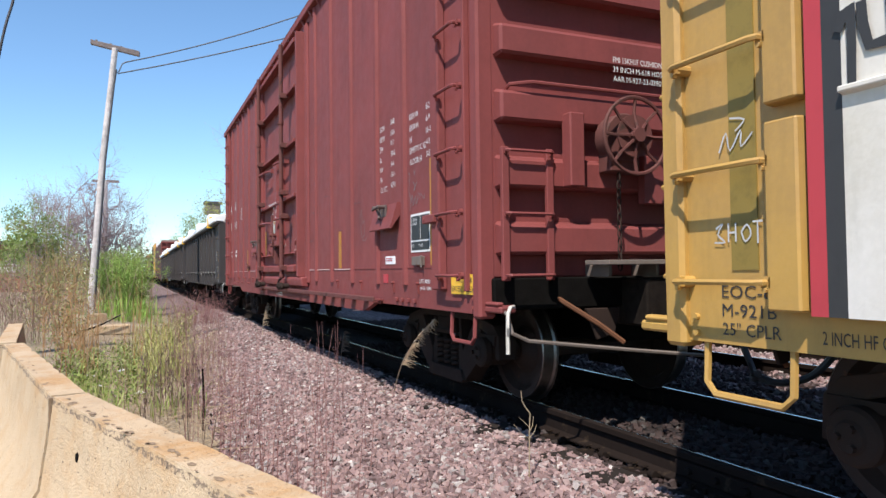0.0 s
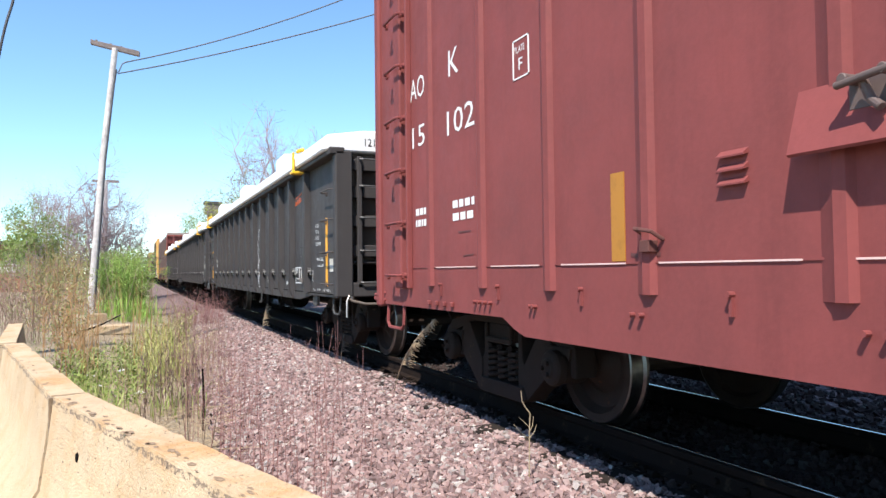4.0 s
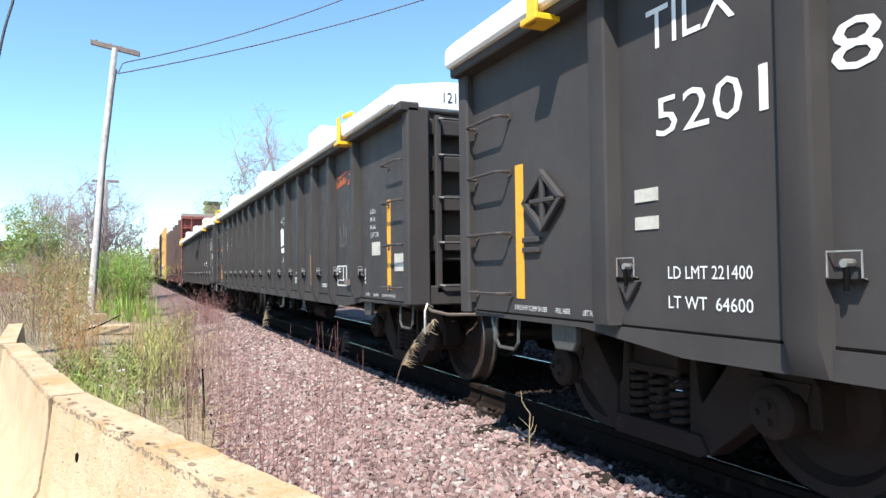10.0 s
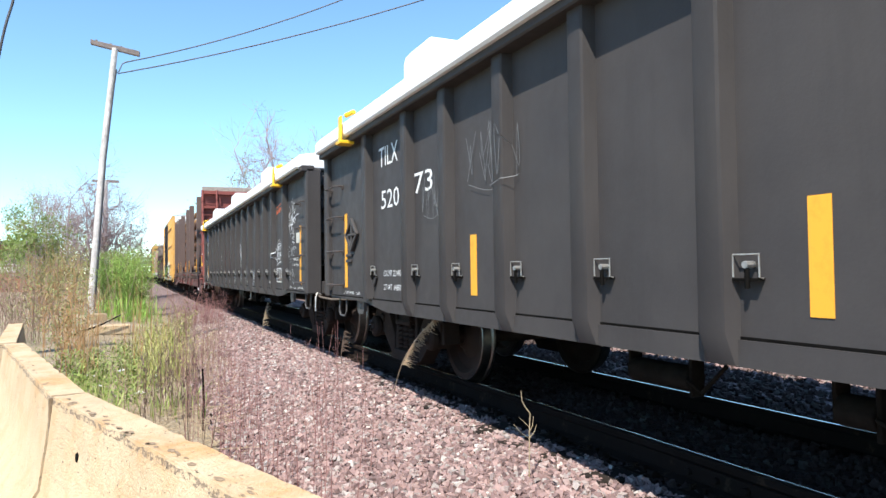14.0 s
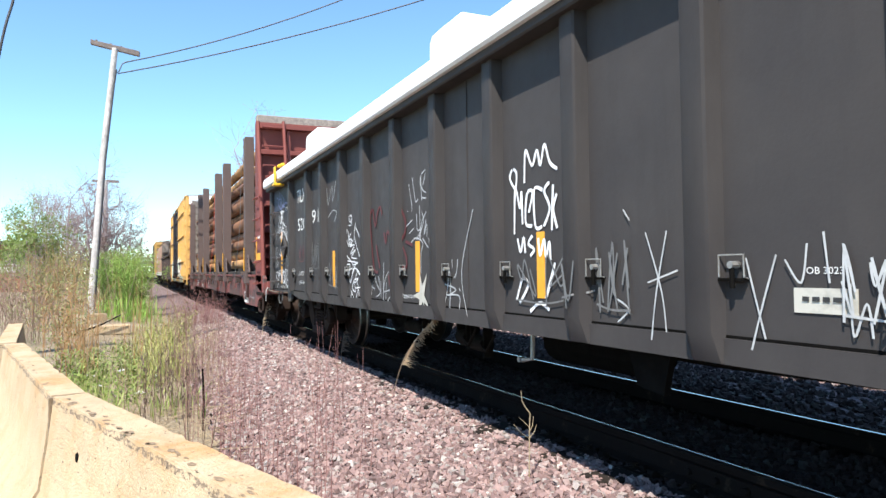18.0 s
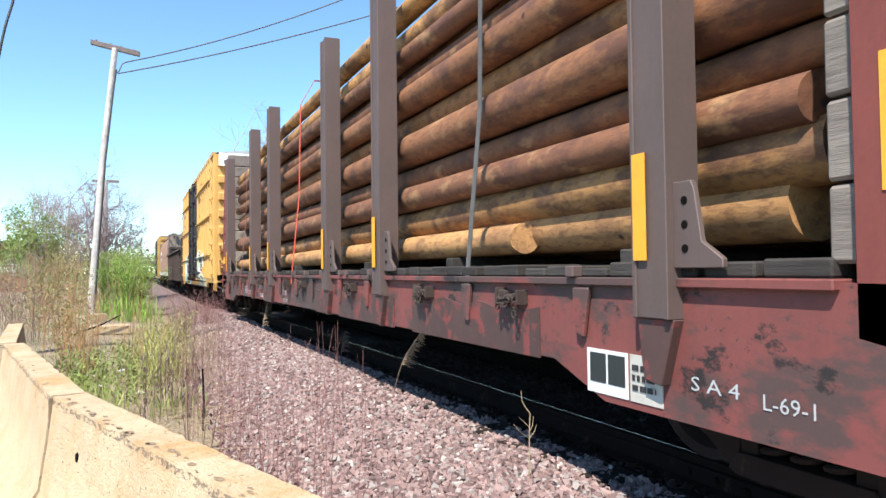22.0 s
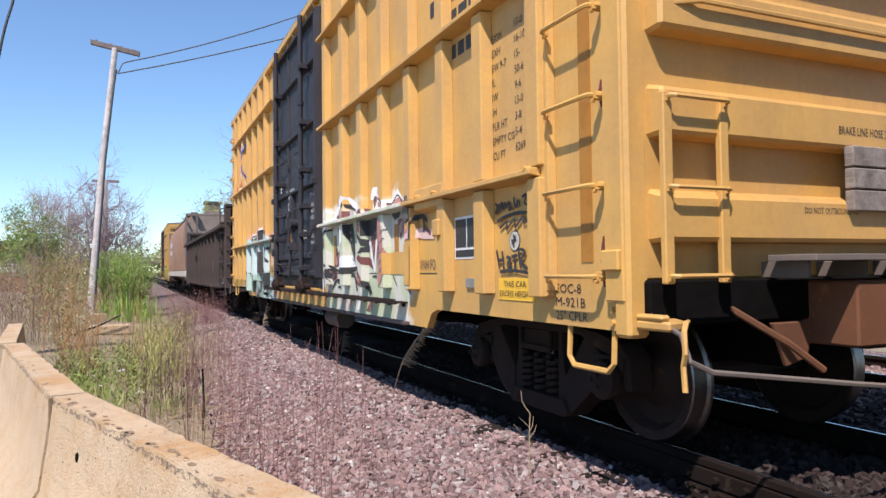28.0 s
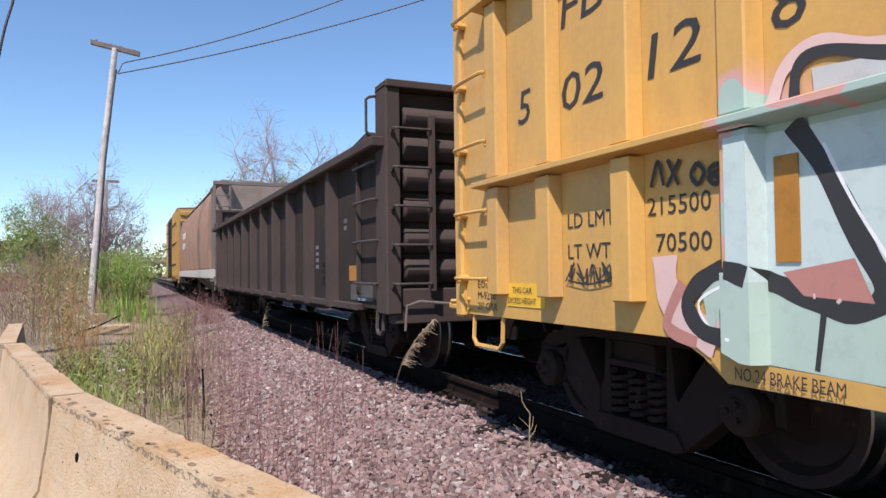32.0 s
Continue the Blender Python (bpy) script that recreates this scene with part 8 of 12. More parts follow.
        part("winch", w, M_WINCH, car, "rusty ratchet winch", 0.004)
        for k in range(13):
            yy, zc = y + rnd.uniform(-0.13, 0.12), 0.955 + rnd.uniform(-0.085, 0.05)
            a0, tl = rnd.uniform(0, 3.1), rnd.uniform(-0.6, 0.6)
            ch = Mesh().tube([(-1.645 + 0.02 * math.sin(a) * tl, yy + 0.026 * math.cos(a) * math.cos(a0) - 0.015 * math.sin(a) * math.sin(a0), zc + 0.026 * math.cos(a) * math.sin(a0) + 0.015 * math.sin(a) * math.cos(a0))
                              for a in (2 * math.pi * j / 7 for j in range(8))], 0.0065, 4)
            part("chain_link", ch, M_WINCH, car)
        part("winch_recess", Mesh().box(-PW - 0.012, -PW, y - 0.25, y + 0.24, 1.055, 1.085), M_FLAT, car, "", 0.004)
    for i, y in enumerate((2.75, 4.25, 6.75, 7.85, 9.37, 10.45, 11.75, 13.2, 15.3, 16.75, 18.1)):
        t = rnd.uniform(-0.04, 0.04)
        g = Mesh().prism([(y - 0.06, 1.06), (y + 0.10, 1.06), (y + 0.05 + t, 0.80), (y - 0.02 + t, 0.77)], "x", -1.60, -1.56)
        part("stake_pocket", g, M_FLAT, car, "", 0.012)
    # ragged scraped plates along the lower sill
    for a, b in ((3.25, 5.45), (5.95, 7.95), (8.6, 9.2), (12.8, 13.5), (17.0, L - 3.2)):
        n = int((b - a) / 0.16) + 2
        top = [(a + (b - a) * i / n, rnd.choice((0.90, 0.92, 0.93, 0.86)) + rnd.uniform(-0.03, 0.02)) for i in range(n + 1)]
        m = Mesh().prism([(a, 0.605), (b, 0.605)] + top[::-1], "x", -PW - 0.012, -PW - 0.001)
        part("sill_plate", m, M_SCRAPED, car, "scraped brown lower sill plate", 0, False)
    # bulkheads: tapering side plates, planked inside, ribbed outside
    for d, e in ((1, 0.0), (-1, L)):
        def Y(v):
            return e + d * v
        for s in (-1, 1):
            bp = Mesh().prism([(Y(0.28), 0.72), (Y(1.14), 0.90), (Y(1.14), 4.36), (Y(0.98), 4.36), (Y(0.50), 2.2)], "x", min(s * 1.50, s * 1.56), max(s * 1.50, s * 1.56))
            part("bulkhead_side", bp, M_BULK, car, "tapering red bulkhead side plate", 0.006)
            for k in range(5):
                z = 0.92 + 0.44 * k
                if s < 0:
                    side_grab(car, min(Y(0.38 + 0.03 * k), Y(0.86)), max(Y(0.38 + 0.03 * k), Y(0.86)), z, M_BULK, out=0.10, drop=-0.05)
            le = Mesh().tube([(s * 1.53, Y(0.26), 0.74), (s * 1.53, Y(0.47), 2.2), (s * 1.53, Y(0.96), 4.36)], 0.045, 6)
            part("bulkhead_post", le, M_BULK, car)
        sheet = Mesh().box(-1.5, 1.5, min(Y(0.98), Y(1.04)), max(Y(0.98), Y(1.04)), 1.1, 4.36)
        part("bulkhead_sheet", sheet, M_BULK, car, "red ribbed bulkhead", 0.006)
        for z in (1.5, 2.05, 2.6, 3.15, 3.7, 4.25):
            sheet = Mesh().box(-1.5, 1.5, min(Y(0.80 if z > 3 else 0.66), Y(0.98)), max(Y(0.80 if z > 3 else 0.66), Y(0.98)), z - 0.05, z + 0.05)
            part("bulkhead_beam", sheet, M_BULK, car, "", 0.008)
        for x in (-0.9, -0.3, 0.3, 0.9):
            sheet = Mesh().prism([(Y(0.35), 1.1), (Y(0.98), 1.1), (Y(0.98), 4.3), (Y(0.90), 4.3)], "x", x - 0.03, x + 0.03)
            part("bulkhead_brace", sheet, M_BULK, car)
        la = Mesh().tube([(-1.02, Y(0.10), 0.80), (-1.02, Y(0.30), 2.2), (-1.02, Y(0.80), 4.36)], 0.035, 6)
        part("ladder_stile", la, M_BULK, car)
        for k in range(9):
            z = 0.86 + 0.42 * k
            yy = Y(0.10 + 0.145 * max(0, z - 0.8) if z < 2.2 else 0.30 + 0.23 * (z - 2.2))
            grab(car, [(-1.48, yy, z), (-1.02, yy, z)], M_BULK, 0.015)
        z = 1.17
        while z < 4.3:
            h = rnd.uniform(0.26, 0.33)
            part("plank", Mesh().box(-1.5 - rnd.uniform(0, 0.03), 1.5, min(Y(1.05), Y(1.28)), max(Y(1.05), Y(1.28)), z, z + h - 0.015), M_PLANK, car, "", 0.015)
            z += h
        part("end_sill", Mesh().box(-1.5, 1.5, min(Y(0.05), Y(0.3)), max(Y(0.05), Y(0.3)), 0.72, 0.98), M_FLAT, car, "", 0.015)
        ds = Mesh().box(-1.58, -1.2, min(Y(0.12), Y(0.95)), max(Y(0.12), Y(0.95)), 0.70, 0.76)
        part("corner_shelf", ds, M_TRUCK, car, "", 0.01)
        coupler(car, Y(0.2), -d, 0.62)
        stirrup(car, min(Y(0.30), Y(0.78)), max(Y(0.30), Y(0.78)), 0.36, 0.70, M_TRUCK, w=0.026)
    part("reflector", Mesh().box(-PW - 0.006, -PW, 0.93, 1.03, 1.42, 1.90), M_REFL, car, "yellow reflective tape", 0, False)
    part("reflector", Mesh().box(-PW - 0.006, -PW, 0.50, 0.90, 1.42, 1.56), M_REFL, car, "", 0, False)
    part("reflector", Mesh().box(-PW - 0.006, -PW, L - 0.82, L - 0.36, 1.40, 1.62), M_REFL, car, "", 0, False)
    bars(car, 0.82, 1.86, 1, 0.05, 0.3, M_WHITE)
    words(car, "BULKHEAD", L - 0.42, 2.0, 0.08, M_WHITE, w=0.36)
    truck(car, 1.77, 0.43)
    truck(car, L - 1.77, 0.43)
    panel(car, "data_panel", 2.40, 2.75, 0.48, 0.72, M_WHITE, label="white bordered data panel")
    for a in ((2.58, 2.72, 0.54, 0.70), (2.42, 2.56, 0.54, 0.70)):
        panel(car, "data_panel", *a, M_SIGNK, proud=0.009)
    panel(car, "notice_panel", 2.14, 2.38, 0.48, 0.72, M_CREAM, label="cream card with black print")
    bars(car, 2.36, 0.64, 3, 0.03, 0.18, M_INK, lx=-PW - 0.006)
    words(car, "LD. LMT", 14.03, 0.82, 0.085, M_WHITE, w=0.34)
    words(car, "204500", 13.98, 0.66, 0.085, M_WHITE, w=0.36)
    words(car, "143", 16.2, 0.70, 0.17, M_WHITE, w=0.40)
    words(car, "19", 15.55, 0.68, 0.17, M_WHITE, w=0.26)
    words(car, "LT WT", 11.63, 0.765, 0.085, M_PALESPRAY, w=0.40)
    words(car, "81500", 11.55, 0.650, 0.07, M_PALESPRAY, w=0.32)
    words(car, "S A 4", 1.95, 0.60, 0.065, M_PALESPRAY, w=0.28)
    words(car, "L-69-1", 1.55, 0.58, 0.065, M_PALESPRAY, w=0.24)
    # two bundles of poles, butts mixed, tapering
    rnd = random.Random(11)

    def pole(x, y_a, y_b, z_a, z_b, ra, rb, k, fine, mat):
        m = Mesh()
        n, seg = (22, 30) if fine else (10, 7)
        vs = []
        for i in range(seg):
            f = i / (seg - 1)
            r = ra + (rb - ra) * f
            cx = x + 0.015 * math.sin(4 * f + k)
            cz = z_a + (z_b - z_a) * f + 0.02 * math.sin(3.1 * f + k * 1.7)
            yy = y_a + (y_b - y_a) * f
            for j in range(n):
                a = 2 * math.pi * j / n
                q = r * (1 + 0.035 * noise.noise((3 * math.cos(a), 3 * math.sin(a) + k * 5, yy * 0.9 + k)))
                vs.append((cx + q * math.cos(a), yy + (0.02 * math.sin(a + k) if i in (0, seg - 1) else 0), cz + q * math.sin(a)))
        m.add(vs, [(i * n + j, i * n + (j + 1) % n, (i + 1) * n + (j + 1) % n, (i + 1) * n + j) for i in range(seg - 1) for j in range(n)] + [tuple(range(n)), tuple(range((seg - 1) * n, seg * n))])
        part("timber_pole", m, mat, car)
    for lo, hi in ((1.40, 19.55),):
        for col in range(11):
            x = -1.24 + col * 0.248
            outer = col in (0, 1)
            za, zb = 1.19, 1.19
            row = 0
            while max(za, zb) < (4.08 if 2 < col < 8 else 3.90):
                big = rnd.random() < 0.45
                ra = rnd.uniform(0.15, 0.185) if big else rnd.uniform(0.115, 0.15)
                rb = ra * rnd.uniform(0.66, 0.86)
                if rnd.random() < 0.5:
                    ra, rb = rb, ra
                s = rnd.uniform(0, 0.35) if rnd.random() < 0.7 else rnd.uniform(0.6, 3.0)
                e = rnd.uniform(0, 0.3) if rnd.random() < 0.7 else rnd.uniform(0.5, 3.2)
                if col == 0:
                    s = 2.55 if row == 0 else rnd.uniform(0, 0.12)
                if row == 0:
                    za, zb = 1.16 + 0.10, 1.16 + 0.10
                pole(x + (0.1 if row % 2 else 0) * (1 if col < 10 else -1) + rnd.uniform(-0.02, 0.02), lo + s, hi - e, za + ra, zb + rb, ra, rb, rnd.uniform(0, 6), col < 3 or row > 9, M_LOGPALE if row == 0 and col < 2 else M_LOG)
                za += 2 * ra * 0.97
                zb += 2 * rb * 0.97
                za, zb = 0.55 * za + 0.45 * zb, 0.55 * zb + 0.45 * za
                row += 1
    # dunnage under the bundles
    for y in (2.6, 5.0, 7.4, 9.4, 11.4, 13.6, 15.8, 18.2):
        part("dunnage", Mesh().box(-1.4, 1.4, y - 0.06, y + 0.06, 1.165, 1.27), M_DECK, car, "", 0.01)
    # tie-down straps over the load
    for y, mat, lab in ((4.25, M_STRAPG, "grey steel strap"), (10.75, M_STRAPO, "orange webbing strap"), (16.72, M_STRAPR, "faded red strap")):
        s = Mesh()
        pts = [(-1.60, 0.98), (-1.46, 2.4), (-1.43, 3.9), (-1.2, 4.32), (0, 4.40), (1.2, 4.32), (1.43, 3.9), (1.60, 0.98)]
        w = 0.035
        s.add([(x, y + v, z) for x, z in pts for v in (-w, w)], [(2 * i, 2 * i + 1, 2 * i + 3, 2 * i + 2) for i in range(len(pts) - 1)])
        s.add([(x + 0.004, y + v, z - 0.004) for x, z in pts for v in (-w, w)], [(2 * i, 2 * i + 2, 2 * i + 3, 2 * i + 1) for i in range(len(pts) - 1)])
        part("tie_strap", s, mat, car, lab, 0, False)
    return car


# ---------------------------------------------------------------- old gondola and covered hopper at the rear
def old_gondola():
    L, q = 15.9, -PW
    car = thing("gondola_car", "old brown-black open gondola with high corrugated ends", "freight car", "cars of the freight train")
    MOVING.append((car, 113.95))
    for s in (-1, 1):
        a, b = s * (PW - 0.05), s * PW
        part("side_wall", Mesh().prism([(0, 0.76), (2.2, 0.76), (2.6, 0.66), (L - 2.6, 0.66), (L - 2.2, 0.76), (L, 0.76), (L, 2.44), (0, 2.44)], "x", min(a, b), max(a, b)), M_SHADESHEET, car, "dented side sheet, weathered and coloured darker for shade", 0, False)
        part("top_chord", Mesh().box(min(s * 1.5, s * 1.74), max(s * 1.5, s * 1.74), 0, L, 2.42, 2.53), M_BLK, car, "", 0.015)
        part("sill_angle", Mesh().box(min(s * 1.5, s * 1.63), max(s * 1.5, s * 1.63), 0.9, L - 0.9, 0.72, 0.80), M_BLK, car, "", 0.01)
        me = Mesh().prism([(s * PW, -0.12), (s * 1.675, -0.085), (s * 1.675, 0.085), (s * PW, 0.12)], "z", 0.72, 2.43).data("side_post", M_BLK)
        for i in range(11):
            part("side_post", me, None, car).location = (0, 2.02 + i * 1.285, 0)
    for d, yy in ((-1, 0.0), (1, L)):
        part("end_wall", Mesh().box(-1.5, 1.5, min(yy - d * 0.10, yy - d * 0.2), max(yy - d * 0.10, yy - d * 0.2), 0.9, 3.02), M_BLK, car, "black corrugated high end", 0.01)
        for k in range(6):
            z = 1.02 + 0.315 * k
            e = Mesh().prism([(yy - d * 0.12, z), (yy - d * 0.02, z + 0.02), (yy + d * 0.06, z + 0.09), (yy + d * 0.075, z + 0.15), (yy + d * 0.06, z + 0.20), (yy - d * 0.02, z + 0.255), (yy - d * 0.12, z + 0.27)], "x", -1.40, 1.40)
            part("end_corrugation", e, M_BLK, car, "fat rounded corrugation", 0.02)
        for s in (-1, 1):
            part("corner_post", Mesh().box(min(s * 1.44, s * 1.60), max(s * 1.44, s * 1.60), min(yy + d * 0.06, yy - d * 0.28), max(yy + d * 0.06, yy - d * 0.28), 0.72, 3.06), M_BLK, car, "", 0.015)
        part("end_cap", Mesh().box(-1.60, 1.60, min(yy + d * 0.09, yy - d * 0.28), max(yy + d * 0.09, yy - d * 0.28), 3.02, 3.10), M_BLK, car, "", 0.01)
        part("chord_rise", Mesh().prism([(yy - d * 0.28, 2.50), (yy - d * 1.05, 2.50), (yy - d * 0.9, 2.54), (yy - d * 0.28, 2.62)], "x", q - 0.14, q + 0.05), M_BLK, car, "", 0.01)
        for k in range(5):
            end_grab(car, -1.54, -1.14, 1.03 + 0.39 * k, yy + d * 0.08, d, M_RUSTY, 0.09, 0.016)
        part("ladder_stile", Mesh().box(-1.16, -1.10, min(yy + d * 0.10, yy + d * 0.16), max(yy + d * 0.10, yy + d * 0.16), 0.95, 2.75), M_BLK, car, "", 0.006)
        part("end_sill", Mesh().box(-1.5, 1.5, min(yy + d * 0.02, yy - d * 0.2), max(yy + d * 0.02, yy - d * 0.2), 0.62, 0.98), M_BLK, car, "", 0.012)
        part("draft_gear", Mesh().box(-0.3, 0.3, min(yy, yy + d * 0.3), max(yy, yy + d * 0.3), 0.42, 0.85), M_GEAR, car, "", 0.012)
        lv = Mesh().tube([(0.0, yy + d * 0.42, 0.74), (-0.7, yy + d * 0.36, 0.80), (-1.35, yy + d * 0.30, 0.86), (-1.48, yy + d * 0.30, 0.82), (-1.50, yy + d * 0.30, 0.58)], 0.014, 6)
        part("uncoupling_lever", lv, M_HOPEND, car, "pale worn uncoupling lever")
        coupler(car, yy, d, 0.6, lever=False)
    for a in (0.22, L - 0.94):
        for z in (1.03, 1.48, 1.91, 2.30):
            side_grab(car, a, a + 0.72, z, M_RUSTY, out=0.1, r=0.016)
        part("ladder_stile", Mesh().box(q - 0.05, q, a + 0.70, a + 0.75, 0.9, 2.4), M_BLK, car, "", 0.006)
        stirrup(car, a + 0.02, a + 0.22, 0.50, 0.76, M_RUSTY)
    grab(car, [(-1.58, 0.26, 2.58), (-1.70, 0.27, 2.60), (-1.70, 0.27, 2.98), (-1.58, 0.26, 3.0)], M_RUSTY, 0.016)
    u = Mesh().box(-1.5, 1.5, 0.1, L - 0.1, 0.86, 0.95)
    u.box(-0.3, 0.3, 0.2, L - 0.2, 0.42, 0.9)
    for y in np.arange(2.0, L - 1.5, 1.285):
        u.box(-1.5, 1.5, y - 0.05, y + 0.07, 0.66, 0.9)
    part("underframe", u, M_DARK, car, "", 0, False)
    part("load_heap", Mesh().prism([(-1.5, 1.0), (1.5, 1.0), (1.4, 2.2), (0, 2.35), (-1.4, 2.2)], "y", 0.3, L - 0.3), M_BLK, car, "dark scrap load below the rim", 0.05)
    panel(car, "reflector", 0.98, 1.40, 1.05, 1.23, M_REFLOLD, label="orange reflective tape")
    panel(car, "stencil_field", 0.52, 1.34, 0.83, 1.01, M_DULLPLATE, label="rubbed grey stencil field")
    bars(car, 2.60, 1.46, 4, 0.05, 0.16, M_GREYSPRAY, lx=-1.675)
    bars(car, 1.62, 1.75, 2, 0.05, 0.14, M_GREYSPRAY)
    bars(car, 1.02, 0.83, 1, 0.03, 0.30, M_WHITE, lx=-PW - 0.006)
    truck(car, 1.8, 0.43)
    truck(car, L - 1.8, 0.43)


def hopper_car():
    L = 19.3
    car = thing("covered_hopper", "tan brown covered hopper car with curved sides, dulled by dust", "freight car", "cars of the freight train")
    MOVING.append((car, 131.2))
    prof = [(-1.30, 1.02), (-1.54, 1.35), (-1.60, 2.0), (-1.61, 2.8), (-1.56, 3.5), (-1.44, 3.98), (-1.12, 4.24), (0, 4.36), (1.12, 4.24), (1.44, 3.98), (1.56, 3.5), (1.61, 2.8), (1.60, 2.0), (1.54, 1.35), (1.30, 1.02)]
    part("hopper_body", Mesh().prism(prof, "y", 1.3, L - 1.3), M_TAN, car, "curved tan steel body")
    for y in np.arange(1.4, L - 1.2, 2.05):
        pr = [(x * 1.008, z if z > 1.1 else z) for x, z in prof]
        part("seam", Mesh().prism(pr, "y", y, y + 0.05), M_TAN, car)
    for s in (-1, 1):
        part("side_sill", Mesh().box(min(s * 1.48, s * 1.58), max(s * 1.48, s * 1.58), 0.1, L - 0.1, 0.98, 1.28), M_CREAM if s < 0 else M_TAN, car, "pale dusty side sill", 0.01)
        part("roof_rail", Mesh().box(min(s * 0.9, s * 1.25), max(s * 0.9, s * 1.25), 0.8, L - 0.8, 4.30, 4.34), M_HOPEND, car, "roof walkway", 0.004)
    for d, yy in ((-1, 0.0), (1, L)):
        def Y(v):
            return yy - d * v
        e = Mesh().prism([(Y(1.4), 3.3), (Y(1.4), 1.1), (Y(1.9), 1.1)] if d > 0 else [(Y(1.9), 1.1), (Y(1.4), 1.1), (Y(1.4), 3.3)], "x", -1.3, 1.3)
        part("end_slope", e, M_HOPEND, car, "sloping grey end sheet", 0.01)
        part("end_sheet", Mesh().prism([(x * 0.97, z) for x, z in prof if z > 1.9], "y", Y(1.34), Y(1.28)), M_DUSTY, car, "dusty upright end sheet", 0.006)
        part("end_shelf", Mesh().box(-1.45, 1.45, min(Y(0.2), Y(1.3)), max(Y(0.2), Y(1.3)), 3.20, 3.26), M_HOPEND, car, "", 0.006)
        f = Mesh()
        for x in (-1.5, -1.0, 1.0, 1.5):
            f.box(x - 0.04, x + 0.04, min(Y(0.15), Y(0.23)), max(Y(0.15), Y(0.23)), 1.0, 4.15)
        f.box(-1.54, 1.54, min(Y(0.13), Y(0.25)), max(Y(0.13), Y(0.25)), 4.10, 4.22)
        for s in (-1.5, 1.5):
            f.box(s - 0.04, s + 0.04, min(Y(0.2), Y(1.4)), max(Y(0.2), Y(1.4)), 3.98, 4.08)
            f.box(s - 0.04, s + 0.04, min(Y(0.75), Y(0.83)), max(Y(0.75), Y(0.83)), 1.0, 4.0)
        f.box(-1.5, 1.5, min(Y(0.15), Y(0.25)), max(Y(0.15), Y(0.25)), 2.7, 2.8)
        part("end_frame", f, M_HOPEND, car, "end cage of posts", 0.008)
        for k in range(8):
            end_grab(car, -1.46, -1.04, 1.15 + 0.37 * k, Y(0.16), d, M_HOPEND, 0.05, 0.016)
        part("end_sill", Mesh().box(-1.55, 1.55, min(Y(0), Y(1.3)), max(Y(0), Y(1.3)), 0.86, 1.04), M_HOPEND, car, "", 0.01)
        coupler(car, yy, d, 0.6)
    for y in np.arange(2.0, L - 1.8, 2.2):
        part("roof_hatch", Mesh().box(-0.42, 0.42, y, y + 1.9, 4.3, 4.50), M_HOPEND, car, "raised roof hatch", 0.03)
    for y in (4.4, 8.3, 12.2):
        part("discharge_gate", Mesh().prism([(-1.2, 1.1), (1.2, 1.1), (0.4, 0.35), (-0.4, 0.35)], "y", y, y + 2.3), M_HOPEND, car, "", 0.01)
    bars(car, 15.0, 2.9, 2, 0.3, 2.2, M_WHITE, lx=-1.61)
    truck(car, 1.85, 0.457)
    truck(car, L - 1.85, 0.457)


yellow_boxcar(2.6 - 15.75, 2)
red_boxcar()
GON = [gondola(21.65, ("520", "80"), "520180", ("221400", "64600"), True, ((10.39, 10.95, 0.42, 0.62), (9.29, 9.52, 0.40, 0.62), (8.93, 9.22, 0.36, 0.60))),
       gondola(39.06, ("520", "73"), "", ("221400", "64600"), False, ((10.39, 10.95, 0.42, 0.62), (9.29, 9.52, 0.40, 0.62), (8.93, 9.22, 0.36, 0.60))),
       gondola(56.42, ("520", "91"), "", ("221100", "64900"), False, ((10.39, 10.95, 0.42, 0.62), (9.29, 9.52, 0.40, 0.62), (8.93, 9.22, 0.36, 0.60)))]
part("air_tank", Mesh().tube([(-0.75, 6.15, 0.44), (-0.75, 6.2, 0.44), (-0.75, 6.85, 0.44), (-0.75, 6.9, 0.44)], 0.105, 16), M_TRUCK, GON[1], "grimy brake air reservoir")
gondola_brake(GON[0])
flatcar()
yellow_boxcar(96.52, 1)
old_gondola()
hopper_car()
yellow_boxcar(151.4, 0)

# ---------------------------------------------------------------- ground, ballast, track
def ground_mat(name, a, b, litter, scale=1.0):
    mat, nt, bsdf = nodes_of(name)
    c = mixed(nt, ramp(nt, noise_tex(nt, 0.6 * scale, 6, 0.6), 0.35, 0.68), a, b)
    c = mixed(nt, maths(nt, "MULTIPLY", ramp(nt, noise_tex(nt, 14 * scale, 6, 0.7), 0.45, 0.7), 0.6), c, litter)
    c = mixed(nt, maths(nt, "MULTIPLY", ramp(nt, noise_tex(nt, 55 * scale, 4, 0.6), 0.5, 0.7), 0.5), c, tuple(0.45 * x for x in a))
    nt.links.new(c, bsdf.inputs["Base Color"])
    bsdf.inputs["Roughness"].default_value = 0.95
    bsdf.inputs["Specular IOR Level"].default_value = 0.15
    bump(nt, bsdf, maths(nt, "ADD", noise_tex(nt, 6 * scale, 5), maths(nt, "MULTIPLY", noise_tex(nt, 40 * scale, 4), 0.4)), 0.9, 0.06)
    return mat


